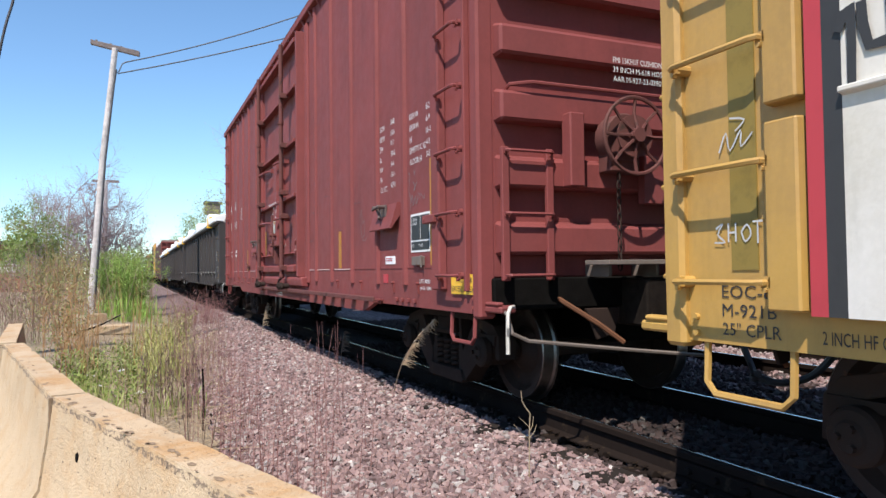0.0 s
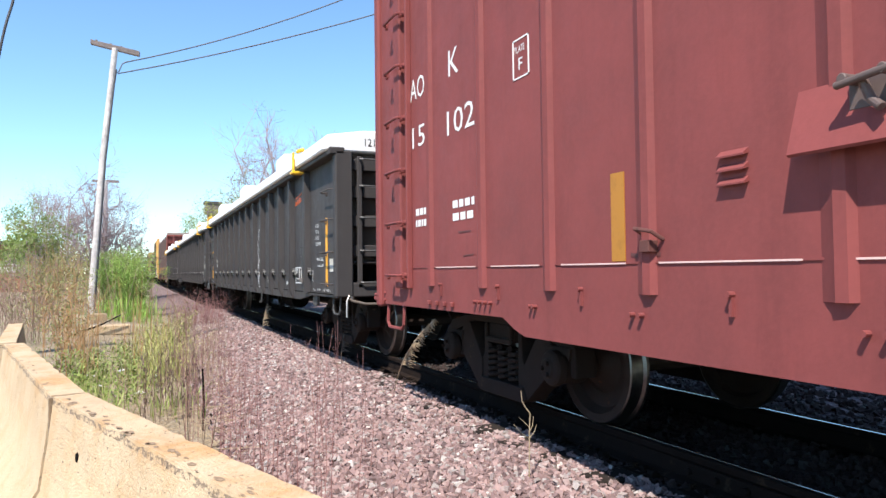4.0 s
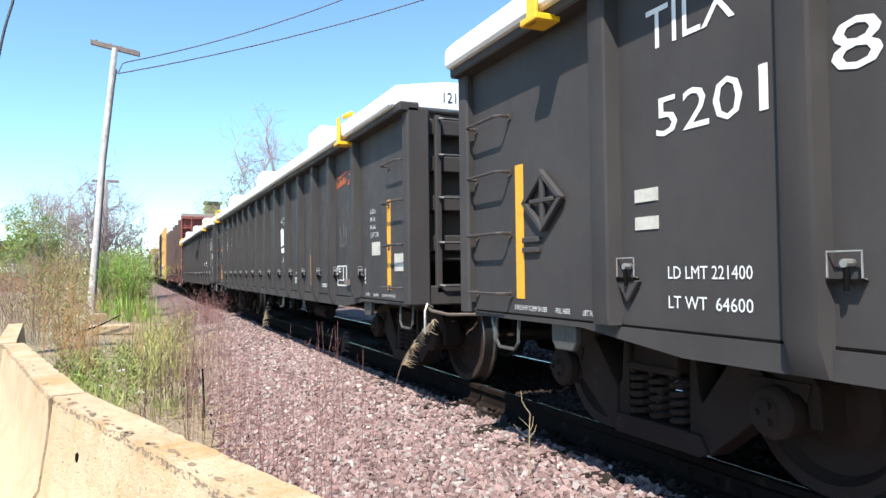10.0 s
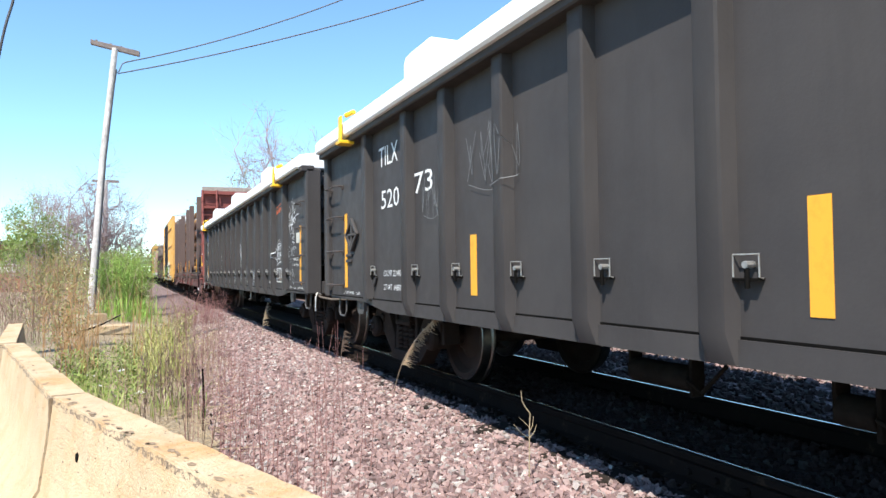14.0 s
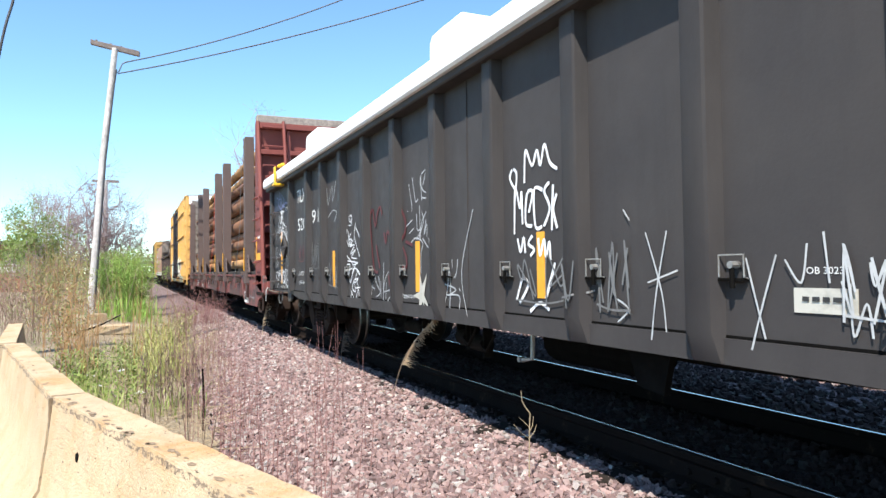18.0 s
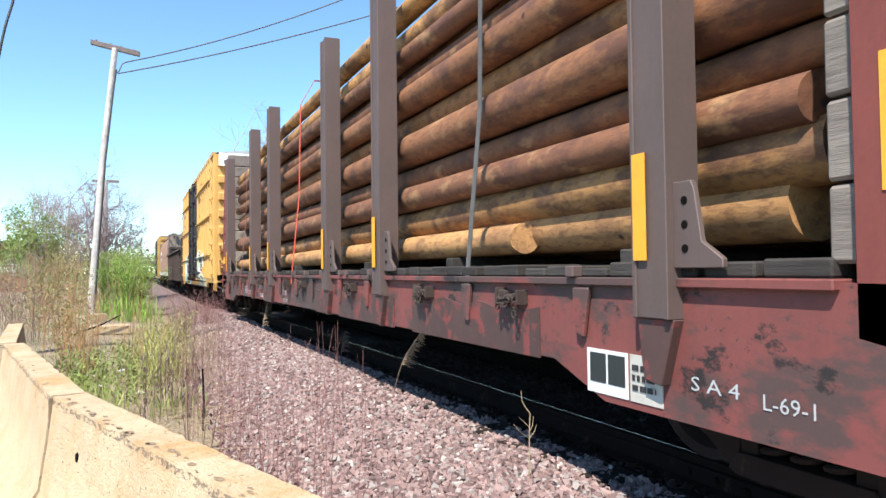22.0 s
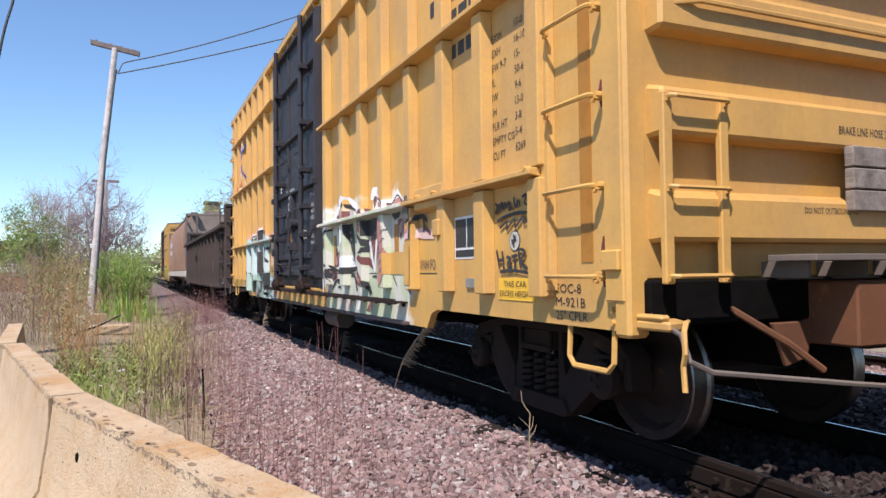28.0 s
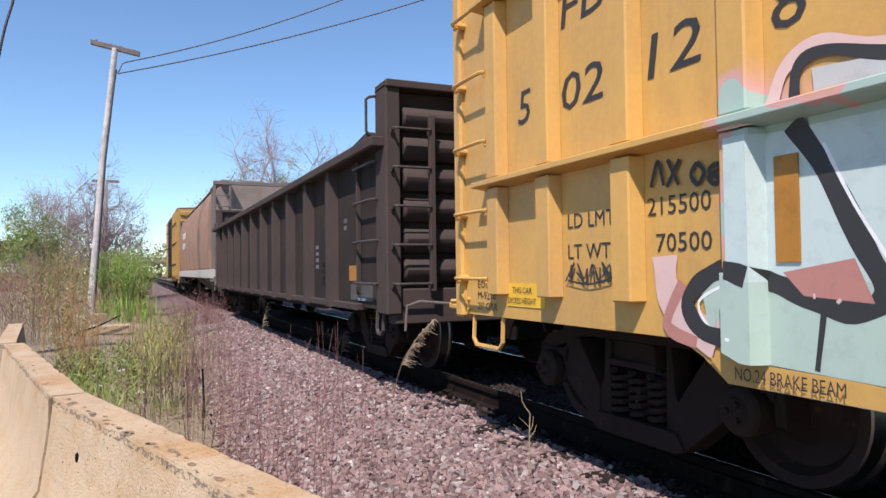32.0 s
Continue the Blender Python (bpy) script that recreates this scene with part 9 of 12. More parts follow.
def stone_bed_mat():
    """Crushed stone too far off to be told apart: cells of pink and grey."""
    mat, nt, bsdf = nodes_of("crushed_stone_bed")
    v = nt.nodes.new("ShaderNodeTexVoronoi")
    v.inputs["Scale"].default_value = 17
    nt.links.new(coords(nt, 1.0), v.inputs["Vector"])
    sc = nt.nodes.new("ShaderNodeSeparateColor")
    nt.links.new(v.outputs["Color"], sc.inputs[0])
    c = mixed(nt, sc.outputs[0], (0.17, 0.117, 0.110), (0.35, 0.25, 0.235))
    c = mixed(nt, ramp(nt, v.outputs["Distance"], 0.35, 0.75), c, (0.06, 0.045, 0.043))
    c = mixed(nt, maths(nt, "MULTIPLY", ramp(nt, noise_tex(nt, 1.1, 4), 0.5, 0.75), 0.35), c, (0.17, 0.14, 0.12))
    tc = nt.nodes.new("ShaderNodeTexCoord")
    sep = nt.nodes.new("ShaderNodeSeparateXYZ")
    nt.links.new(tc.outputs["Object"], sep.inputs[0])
    # near-black coloured in where the train's shade lies, wider on the far side
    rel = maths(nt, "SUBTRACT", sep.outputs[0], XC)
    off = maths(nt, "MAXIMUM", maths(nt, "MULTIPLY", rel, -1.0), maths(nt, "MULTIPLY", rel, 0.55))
    train_shade = maths(nt, "SUBTRACT", 1.0, ramp(nt, maths(nt, "ADD", off, maths(nt, "MULTIPLY", noise_tex(nt, 3, 4), 0.5)), 1.12, 1.45))
    c = mixed(nt, maths(nt, "MULTIPLY", train_shade, 0.88), c, (0.012, 0.010, 0.009))
    nt.links.new(c, bsdf.inputs["Base Color"])
    bsdf.inputs["Roughness"].default_value = 0.9
    bsdf.inputs["Specular IOR Level"].default_value = 0.2
    bump(nt, bsdf, maths(nt, "SUBTRACT", 1.0, v.outputs["Distance"]), 1.0, 0.035)
    return mat


def stone_mat(name, train_shade):
    mat, nt, bsdf = nodes_of(name)
    geo = nt.nodes.new("ShaderNodeNewGeometry")
    cr = nt.nodes.new("ShaderNodeValToRGB")
    for i, (p, c) in enumerate(((0.0, (0.13, 0.092, 0.088)), (0.35, (0.24, 0.158, 0.148)), (0.7, (0.35, 0.24, 0.22)), (0.95, (0.33, 0.30, 0.28)), (1.0, (0.58, 0.53, 0.48)))):
        e = cr.color_ramp.elements[i] if i < 2 else cr.color_ramp.elements.new(p)
        e.position, e.color = p, (*c, 1)
    nt.links.new(geo.outputs["Random Per Island"], cr.inputs[0])
    c = mixed(nt, maths(nt, "MULTIPLY", ramp(nt, noise_tex(nt, 60, 4), 0.4, 0.7), 0.35), cr.outputs[0], (0.13, 0.095, 0.09))
    # mixes near-black into the stone colour as the train's shade
    c = mixed(nt, train_shade, c, (0.009, 0.008, 0.007))
    nt.links.new(c, bsdf.inputs["Base Color"])
    bsdf.inputs["Roughness"].default_value = 0.88
    bsdf.inputs["Specular IOR Level"].default_value = 0.08 if train_shade else 0.2
    bump(nt, bsdf, noise_tex(nt, 90, 3), 0.4, 0.008)
    return mat


M_SOIL = ground_mat("dry_soil_with_litter", (0.30, 0.24, 0.175), (0.24, 0.20, 0.12), (0.50, 0.43, 0.33))
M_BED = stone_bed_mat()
M_STONE = stone_mat("crushed_stone", 0.0)
# two darker copies of the stone for the shade under and behind the train
M_FARSTONE = stone_mat("shade_darkened_far_stone", 0.78)
M_SHADESTONE = stone_mat("shade_darkened_stone", 0.84)
M_RAIL = paint("rail_brown_rust", (0.018, 0.013, 0.011), (0.015, 0.011, 0.009), rust=(0.04, 0.028, 0.019), rust_at=0.6, rough=0.9, spec=0.04)


TWIN = XC + 4.27   # centre line of the second track


def bed_z(x):
    """Height of the ballast across the two tracks."""
    a = abs(x - XC)
    if a < 0.68:
        return -0.165
    if x > XC:
        return -0.185 if x < TWIN + 1.5 else -0.185 - 0.22 * min(1.4, x - TWIN - 1.5)
    if a < 1.30:
        return -0.195
    if a < 3.2:
        return -0.195 - 0.215 * (a - 1.30) / 1.90
    return -0.41 - 0.25 * (a - 3.2)


def lump(x, y, s, k=0.0):
    return noise.noise((x * s, y * s, k))


def ground_z(x, y):
    d = max(0.0, -x - 1.0)
    z = -0.42 + 0.05 * lump(x, y, 0.5) + 0.025 * lump(x, y, 2.3, 4)
    z += 0.35 * (1 - math.exp(-max(0.0, y - 11) / 9)) * min(1.0, max(0.0, (1.2 - x) / 2.2)) * (1 if y < 60 else max(0.0, 1 - (y - 60) / 60))
    return z


xs = [-900, -400, -200, -100, -60, -40, -28, -20, -15, -11] + list(np.arange(-8, 2.2, 0.3)) + [3, 5, 8, 10, 12, 15, 20, 30, 45, 70, 120, 220, 500, 1300]
ys = [-400, -150, -60, -25, -10, -4] + list(np.arange(-1, 34, 0.35)) + [36, 39, 43, 48, 55, 64, 76, 92, 115, 150, 200, 280, 420, 700, 1800]
G = Mesh()
for y in ys:
    for x in xs:
        G.v.append((float(x), float(y), ground_z(float(x), float(y)) if x < 2.3 else -0.56 + 0.04 * lump(x, y, 0.4)))
n = len(xs)
G.f = [(j * n + i, j * n + i + 1, (j + 1) * n + i + 1, (j + 1) * n + i) for j in range(len(ys) - 1) for i in range(n - 1)]
tagged(part("ground", G, M_SOIL, tidy=False), "dry brown soil with dead leaves and litter", "ground", kind="structure")

B = Mesh()
bx = [float(v) for v in np.arange(XC - 3.5, XC + 7.4, 0.14)] + [12.0, 13.0]
by = [float(v) for v in np.arange(-6, 26, 0.2)] + [float(v) for v in np.arange(26, 80, 1.5)] + [90, 110, 140, 180, 240, 320, 450]
for y in by:
    for x in bx:
        B.v.append((x, y, bed_z(x) + 0.02 * lump(x, y, 3.1) + 0.03 * lump(x, y, 0.7, 3)))
n = len(bx)
B.f = [(j * n + i, j * n + i + 1, (j + 1) * n + i + 1, (j + 1) * n + i) for j in range(len(by) - 1) for i in range(n - 1)]
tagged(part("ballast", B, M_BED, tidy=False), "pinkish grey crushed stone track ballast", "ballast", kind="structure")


def stones(name, count, x0, x1, y0, y1, lo, hi, seed, label, mat=None):
    """Loose stones, each a chipped block with its own size and turn."""
    rng = np.random.RandomState(seed)
    cube = np.array([(x, y, z) for x in (-1, 1) for y in (-1, 1) for z in (-1, 1)], float)
    faces = np.array([(0, 1, 3, 2), (4, 6, 7, 5), (0, 4, 5, 1), (2, 3, 7, 6), (0, 2, 6, 4), (1, 5, 7, 3)])
    px = rng.uniform(x0, x1, count)
    py = y0 + (y1 - y0) * rng.uniform(0, 1, count)
    V = np.empty((count, 8, 3))
    for k in range(count):
        s = rng.uniform(lo, hi) * np.array([1, rng.uniform(0.7, 1.3), rng.uniform(0.5, 0.9)])
        p = cube * s * rng.uniform(0.55, 1.05, (8, 3))
        a = rng.uniform(-3.14, 3.14, 3)
        p = p @ np.array(Euler(a).to_matrix()).T
        x, y = float(px[k]), float(py[k])
        p += (x, y, bed_z(x) + 0.02 * lump(x, y, 3.1) + 0.03 * lump(x, y, 0.7, 3) + rng.uniform(-0.008, 0.018))
        V[k] = p
    F = (faces[None] + 8 * np.arange(count)[:, None, None]).reshape(-1, 4)
    me = bpy.data.meshes.new(name)
    me.from_pydata(V.reshape(-1, 3).tolist(), [], F.tolist())
    me.materials.append(mat or M_STONE)
    return tagged(new(name, me), label, "ballast", kind="stuff")


stones("ballast_stones", 26000, 0.70, 2.95, 2.2, 13.0, 0.014, 0.029, 1, "loose pinkish crushed stones beside the near rail")
stones("ballast_stones", 9000, 1.2, 2.95, 13.0, 27.0, 0.018, 0.034, 2, "loose pinkish crushed stones along the track")
stones("ballast_stones", 6500, 3.0, 4.95, 1.2, 12.0, 0.016, 0.030, 3, "crushed stones between the rails, coloured dark for the train's shade", M_SHADESTONE)
stones("ballast_stones", 8000, 4.95, 7.3, 1.2, 18.0, 0.018, 0.036, 4, "loose stones between the two tracks, coloured dark for the train's shade", M_FARSTONE)
stones("ballast_stones", 5000, 7.0, 9.4, 2.0, 16.0, 0.020, 0.038, 5, "loose pinkish crushed stones on the second track")

M_RAILHEAD = plain("mirror_worn_steel", (0.42, 0.42, 0.42), 0.20, 0.2, 20, 1.0, 0.03)
RAIL_PROFILE = [(-0.075, -0.186), (0.075, -0.186), (0.075, -0.176), (0.014, -0.155), (0.009, -0.06), (0.036, -0.042), (0.036, -0.006), (0.03, -0.001), (-0.03, -0.001), (-0.036, -0.006), (-0.036, -0.042), (-0.009, -0.06), (-0.014, -0.155), (-0.075, -0.176)]


def laid_rail(owner, x, top, worn, side):
    """A rail of full section with a worn strip on its head."""
    r = part("rail", Mesh().prism([(x + a, top + b) for a, b in RAIL_PROFILE], "y", -12, 450), M_RAIL, owner, "brown rusted steel rail")
    c = x + side * (0.031 - worn / 2)
    part("running_surface", Mesh().prism([(c - worn / 2, top - 0.004), (c + worn / 2, top - 0.004), (c + worn / 2 - 0.001, top + 0.0005), (c - worn / 2 + 0.001, top + 0.0005)], "y", -12, 450), M_RAILHEAD, r, "polished rail head")


track = thing("railway_track", "railway track of rusty rails on wooden ties", "track", kind="structure")
second_track = thing("railway_track", "second railway track with rust-brown rails behind the train", "track", kind="structure")
laid_rail(track, XC - 0.752, RT, 0.014, 1)
laid_rail(track, XC + 0.752, RT, 0.022, -1)
for x, side in ((TWIN - 0.752, 1), (TWIN + 0.752, -1)):
    laid_rail(second_track, x, -0.03, 0.03, side)
tie = Mesh().box(-1.30, 1.30, -0.115, 0.115, -0.36, -0.172).data("tie", M_TIE, 0.012)
plate = Mesh().box(-0.18, 0.18, -0.09, 0.09, -0.172, RT - 0.183)
for dx, dy in ((-0.10, -0.05), (0.10, 0.05), (-0.10, 0.05), (0.10, -0.05)):
    plate.cyl((dx, dy, -0.17), (dx, dy, -0.135), 0.013, 6)
    plate.box(dx - 0.022, dx + 0.022, dy - 0.018, dy + 0.018, -0.14, -0.128)
plate = plate.data("tie_plate", M_RAIL, 0.003)
anchor = Mesh().box(-0.10, 0.10, -0.015, 0.015, -0.182, -0.15)
anchor.cyl((-0.115, -0.02, -0.16), (-0.115, 0.03, -0.16), 0.03, 8)
anchor = anchor.data("rail_anchor", M_RAIL, 0.004)
rnd = random.Random(3)
for k in range(58):
    o = part("tie", tie, None, second_track)
    o.matrix_local = Matrix.Translation((TWIN + rnd.uniform(-0.05, 0.05), -2.0 + 0.53 * k, -0.035 + rnd.uniform(-0.01, 0.004))) @ Matrix.Rotation(rnd.uniform(-0.02, 0.02), 4, "Z")
for k in range(70):
    y = -2.0 + 0.52 * k
    o = part("tie", tie, None, track)
    o.matrix_local = Matrix.Translation((XC + rnd.uniform(-0.04, 0.04), y, rnd.uniform(-0.008, 0.004))) @ Matrix.Rotation(rnd.uniform(-0.02, 0.02), 4, "Z")
    if k < 40:
        for x in (XC - 0.752, XC + 0.752):
            o = part("tie_plate", plate, None, track)
            o.location = (x, y, 0)
            if k < 30:
                o = part("rail_anchor", anchor, None, track)
                o.location = (x, y - 0.15, 0)
far = Mesh()
for k in range(70, 420):
    y = -2.0 + 0.52 * k
    far.box(XC - 1.3, XC + 1.3, y - 0.115, y + 0.115, -0.36, -0.172)
tagged(part("far_ties", far, M_TIE, track, smooth=False), kind="stuff")
jb = Mesh().box(-0.045, -0.014, -0.45, 0.45, -0.150, -0.055)
for k in range(4):
    jb.cyl((-0.075, -0.34 + 0.22 * k, -0.10), (-0.04, -0.34 + 0.22 * k, -0.10), 0.025, 6)
o = part("joint_bar", jb, M_RAIL, track, "bolted rail joint bar", 0.006)
o.location = (XC - 0.752, 3.0, RT)

# ---------------------------------------------------------------- concrete barriers
def concrete_mat():
    mat, nt, bsdf = nodes_of("sunlit_old_concrete")
    tc = nt.nodes.new("ShaderNodeTexCoord")
    sep = nt.nodes.new("ShaderNodeSeparateXYZ")
    nt.links.new(tc.outputs["Object"], sep.inputs[0])
    crest = ramp(nt, maths(nt, "ADD", sep.outputs[2], maths(nt, "MULTIPLY", noise_tex(nt, 5, 4), 0.25)), 0.48, 0.62)
    c = mixed(nt, ramp(nt, noise_tex(nt, 1.8, 6, 0.62), 0.3, 0.7), (0.44, 0.325, 0.200), (0.53, 0.405, 0.262))
    c = mixed(nt, maths(nt, "MULTIPLY", ramp(nt, noise_tex(nt, 3.2, 8, 0.72), 0.47, 0.64), maths(nt, "ADD", 0.34, maths(nt, "MULTIPLY", crest, 0.50))), c, (0.43, 0.245, 0.095))
    c = mixed(nt, maths(nt, "MULTIPLY", ramp(nt, noise_tex(nt, 7, 8, 0.75, (1, 1, 0.4)), 0.58, 0.72), 0.35), c, (0.30, 0.23, 0.16))
    c = mixed(nt, maths(nt, "MULTIPLY", ramp(nt, noise_tex(nt, 26, 6, 0.7), 0.58, 0.68), 0.45), c, (0.62, 0.50, 0.35))
    pit = ramp(nt, noise_tex(nt, 38, 6, 0.72), 0.615, 0.66)
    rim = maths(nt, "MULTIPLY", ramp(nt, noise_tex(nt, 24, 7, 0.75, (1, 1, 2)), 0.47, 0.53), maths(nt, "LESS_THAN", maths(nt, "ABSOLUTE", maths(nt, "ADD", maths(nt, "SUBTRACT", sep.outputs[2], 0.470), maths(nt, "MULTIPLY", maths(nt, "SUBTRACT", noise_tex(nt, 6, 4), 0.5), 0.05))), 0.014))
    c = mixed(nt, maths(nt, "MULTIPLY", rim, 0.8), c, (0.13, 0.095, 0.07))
    c = mixed(nt, maths(nt, "MULTIPLY", pit, 0.85), c, (0.15, 0.105, 0.07))
    nt.links.new(c, bsdf.inputs["Base Color"])
    bsdf.inputs["Roughness"].default_value = 0.92
    bump(nt, bsdf, maths(nt, "SUBTRACT", maths(nt, "ADD", noise_tex(nt, 8, 6, 0.7), maths(nt, "MULTIPLY", noise_tex(nt, 70, 4), 0.5)), maths(nt, "MULTIPLY", pit, 0.7)), 0.8, 0.02)
    return mat


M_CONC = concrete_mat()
M_GOUGE = plain("crumbled_shaded_concrete", (0.24, 0.17, 0.105), 0.95, 0.4, 40)


def barrier(ax, ay, bx_, by_, top, label):
    """A cast barrier with sloping faces whose track-side top edge runs from a to b; chipped along its edges."""
    a, b = Vector((ax, ay)), Vector((bx_, by_))
    d = (b - a).normalized()
    nrm = Vector((-d.y, d.x))
    if nrm.x > 0:
        nrm = -nrm
    L = (b - a).length
    prof = [(0.0, 0.0), (0.17, 0.0), (0.20, -0.25), (0.235, -0.50), (0.37, -0.72), (0.375, -0.83), (-0.205, -0.83), (-0.20, -0.72), (-0.065, -0.50), (-0.03, -0.25)]
    seg = max(2, int(L / 0.05))
    m = Mesh()
    k = len(prof)
    for i in range(seg + 1):
        s = L * i / seg
        for j, (o, z) in enumerate(prof):
            chip = 0.0
            if j in (0, 1):
                v = lump(ax + s * 3.0, ay + j * 7.0, 2.2)
                chip = max(0.0, v - 0.12) * 0.03 + 0.004 * abs(lump(s * 9, j, 1.0))
            q = a + d * s + nrm * (o + (chip if j == 0 else -chip if j == 1 else 0.004 * lump(s * 2, j, 1.3)))
            m.v.append((q.x, q.y, top + z - chip * 0.7))
    for i in range(seg):
        for j in range(k):
            m.f.append((i * k + j, i * k + (j + 1) % k, (i + 1) * k + (j + 1) % k, (i + 1) * k + j))
    m.f += [tuple(range(k)), tuple(range(seg * k, seg * k + k))]
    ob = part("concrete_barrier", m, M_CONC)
    tagged(ob, label, "barrier", "row of concrete barriers")
    return ob


first = barrier(0.70, 1.42, -0.245, 4.40, 0.50, "tan weathered concrete barrier with chipped edges")
second = barrier(-0.255, 4.43, -1.00, 7.95, 0.50, "tan weathered concrete barrier with chipped edges")
barrier(-1.08, 8.05, -1.42, 11.2, 0.50, "concrete barrier half lost in the weeds")
face = Matrix.Rotation(radians(17.6), 4, "Z")
hole = part("anchor_hole", Mesh().lathe([(-0.004, 0.0), (-0.004, 0.014), (-0.002, 0.022), (0.006, 0.026)], (0, 0, 0), 14), M_DARK, first, "dark recessed anchor hole")
hole.matrix_world = Matrix.Translation((-0.256, 3.784, 0.286)) @ face
# crumbled gouges below the top edge, flat patches with recess shade in their colour
rnd = random.Random(8)
for owner, a, b, n in ((first, Vector((0.70, 1.42)), Vector((-0.245, 4.40)), 34), (second, Vector((-0.255, 4.43)), Vector((-1.00, 7.95)), 12)):
    d = (b - a).normalized()
    across = Vector((-d.y, d.x)) if d.y > 0 else Vector((d.y, -d.x))
    for k in range(n):
        s = (b - a).length * (0.06 + 0.9 * rnd.random())
        o, w = rnd.uniform(0.115, 0.165), rnd.uniform(0.012, 0.04)
        q = a + d * s + across * o
        ring = [(w * math.cos(t) * rnd.uniform(0.5, 1.2), 0.45 * w * math.sin(t) * rnd.uniform(0.5, 1.3)) for t in (0.7 * v for v in range(9))]
        m = Mesh().add([(x * d.x + y * across.x, x * d.y + y * across.y, 0.0012) for x, y in ring], [tuple(range(9))])
        g = part("gouge", m, M_GOUGE, owner, smooth=False, tidy=False)
        g.location = (q.x, q.y, 0.5005)
part("mortar_joint", Mesh().box(-0.012, 0.012, -0.02, 0.19, -0.30, -0.006), M_GOUGE, first, "dark open joint between barriers").matrix_world = Matrix.Translation((-0.25, 4.415, 0.5)) @ Matrix.Rotation(radians(107), 4, "Z")

# ---------------------------------------------------------------- poles and wires
M_ARM = plain("dark_weathered_arm", (0.16, 0.13, 0.12), 0.85, 0.3, 5)
M_WIRE = plain("black_cable", (0.03, 0.03, 0.035), 0.6)


def sagging(a, b, sag, n=14):
    a, b = Vector(a), Vector(b)
    return [a.lerp(b, i / n) - Vector((0, 0, sag * 4 * (i / n) * (1 - i / n))) for i in range(n + 1)]


pole = thing("utility_pole", "weathered grey timber utility pole with one crossarm", "pole", "line of utility poles", at=(-1.36, 26, -0.2))
part("shaft", Mesh().tube([(0, 0, -0.4), (0.07, 0, 1.0), (0.36, 0, 5.3), (0.72, 0, 9.06)], 0.145, 12, 0.095), M_POLE, pole, "leaning grey shaft")
part("crossarm", Mesh().add([(-0.04, 0.05, 9.15), (-0.04, 0.05, 9.31), (1.48, -0.05, 8.87), (1.48, -0.05, 9.05), (-0.02, 0.19, 9.15), (-0.02, 0.19, 9.31), (1.50, 0.09, 8.87), (1.50, 0.09, 9.05)],
                           [(0, 1, 3, 2), (4, 6, 7, 5), (0, 4, 5, 1), (2, 3, 7, 6), (0, 2, 6, 4), (1, 5, 7, 3)]), M_ARM, pole, "slanting timber crossarm", 0.01)
for f in (0.1, 0.4, 0.62, 0.9):
    part("insulator", Mesh().cyl((1.46 * f, 0.1, 9.29 - 0.26 * f), (1.46 * f, 0.1, 9.35 - 0.26 * f), 0.035, 8), M_HOPEND, pole)
part("riser_cable", Mesh().tube([(0.76, -0.15, 8.3), (0.70, -0.16, 7.8), (0.44, -0.17, 5.2), (0.20, -0.19, 1.5), (0.12, -0.2, 0.2)], 0.03, 6), M_WIRE, pole, "dark cable down the shaft")
for k, (a, m_, b, sag) in enumerate((((-0.30, 25.9, 8.40), None, (10.23, 22.0, 12.41), 0.42), ((-0.55, 25.9, 7.98), None, (13.63, 20.0, 12.16), 0.38))):
    w = part("overhead_wire", Mesh().tube(sagging(a, b, sag), 0.022, 5), M_WIRE)
    tagged(w, "thin black overhead cable strung from the pole", "wire", "overhead wires")
w = part("overhead_wire", Mesh().tube([(-0.62, 25.9, 7.98), (-0.52, 25.88, 8.05), (-0.42, 25.9, 8.32), (-0.30, 25.9, 8.40)], 0.02, 5), M_WIRE)
tagged(w, "short black cable loop at the pole", "wire", "overhead wires")
p2 = thing("utility_pole", "slim grey utility pole far down the line", "pole", "line of utility poles", at=(-2.12, 60, -0.3))
part("shaft", Mesh().tube([(0, 0, -0.3), (0, 0, 4.5), (0, 0, 8.8)], 0.20, 10, 0.14), M_POLE, p2)
part("crossarm", Mesh().box(-0.95, 0.95, -0.08, 0.08, 8.62, 8.80), M_ARM, p2)
p3 = thing("utility_pole", "dark timber pole with a loose cable", "pole", "line of utility poles", at=(-2.75, 14, -0.3))
part("shaft", Mesh().tube([(0, 0, -0.3), (0.26, 0, 3.8), (0.52, 0, 7.2), (0.62, 0, 8.6)], 0.16, 12, 0.12), M_TIE, p3, "dark shaft")
part("loose_cable", Mesh().tube(smooth_line([(0.86, -0.1, 6.6), (0.80, -0.1, 6.2), (0.69, -0.1, 5.75), (0.58, -0.1, 5.1), (0.50, -0.1, 4.4)], 4), 0.025, 6), M_WIRE, p3, "hanging dark cable")

# ---------------------------------------------------------------- plants
M_STEM = leafy("dry_stem", (0.17, 0.10, 0.08), (0.32, 0.23, 0.17))
M_ORSTEM = leafy("orange_stem", (0.27, 0.14, 0.055), (0.40, 0.25, 0.12))
M_PALE = leafy("pale_straw", (0.42, 0.34, 0.22), (0.30, 0.23, 0.15))
M_BLADE = leafy("young_green_shoot", (0.17, 0.27, 0.05), (0.36, 0.40, 0.14))
M_YBLADE = leafy("yellow_green_blade", (0.22, 0.25, 0.06), (0.42, 0.40, 0.15))
M_FRESH = leafy("bright_spring_leaf", (0.14, 0.27, 0.035), (0.30, 0.42, 0.10))
M_GRSTEM = leafy("green_brown_stem", (0.14, 0.15, 0.05), (0.24, 0.20, 0.09))
M_REDSTEM = leafy("purple_red_stem", (0.17, 0.075, 0.075), (0.30, 0.16, 0.14))
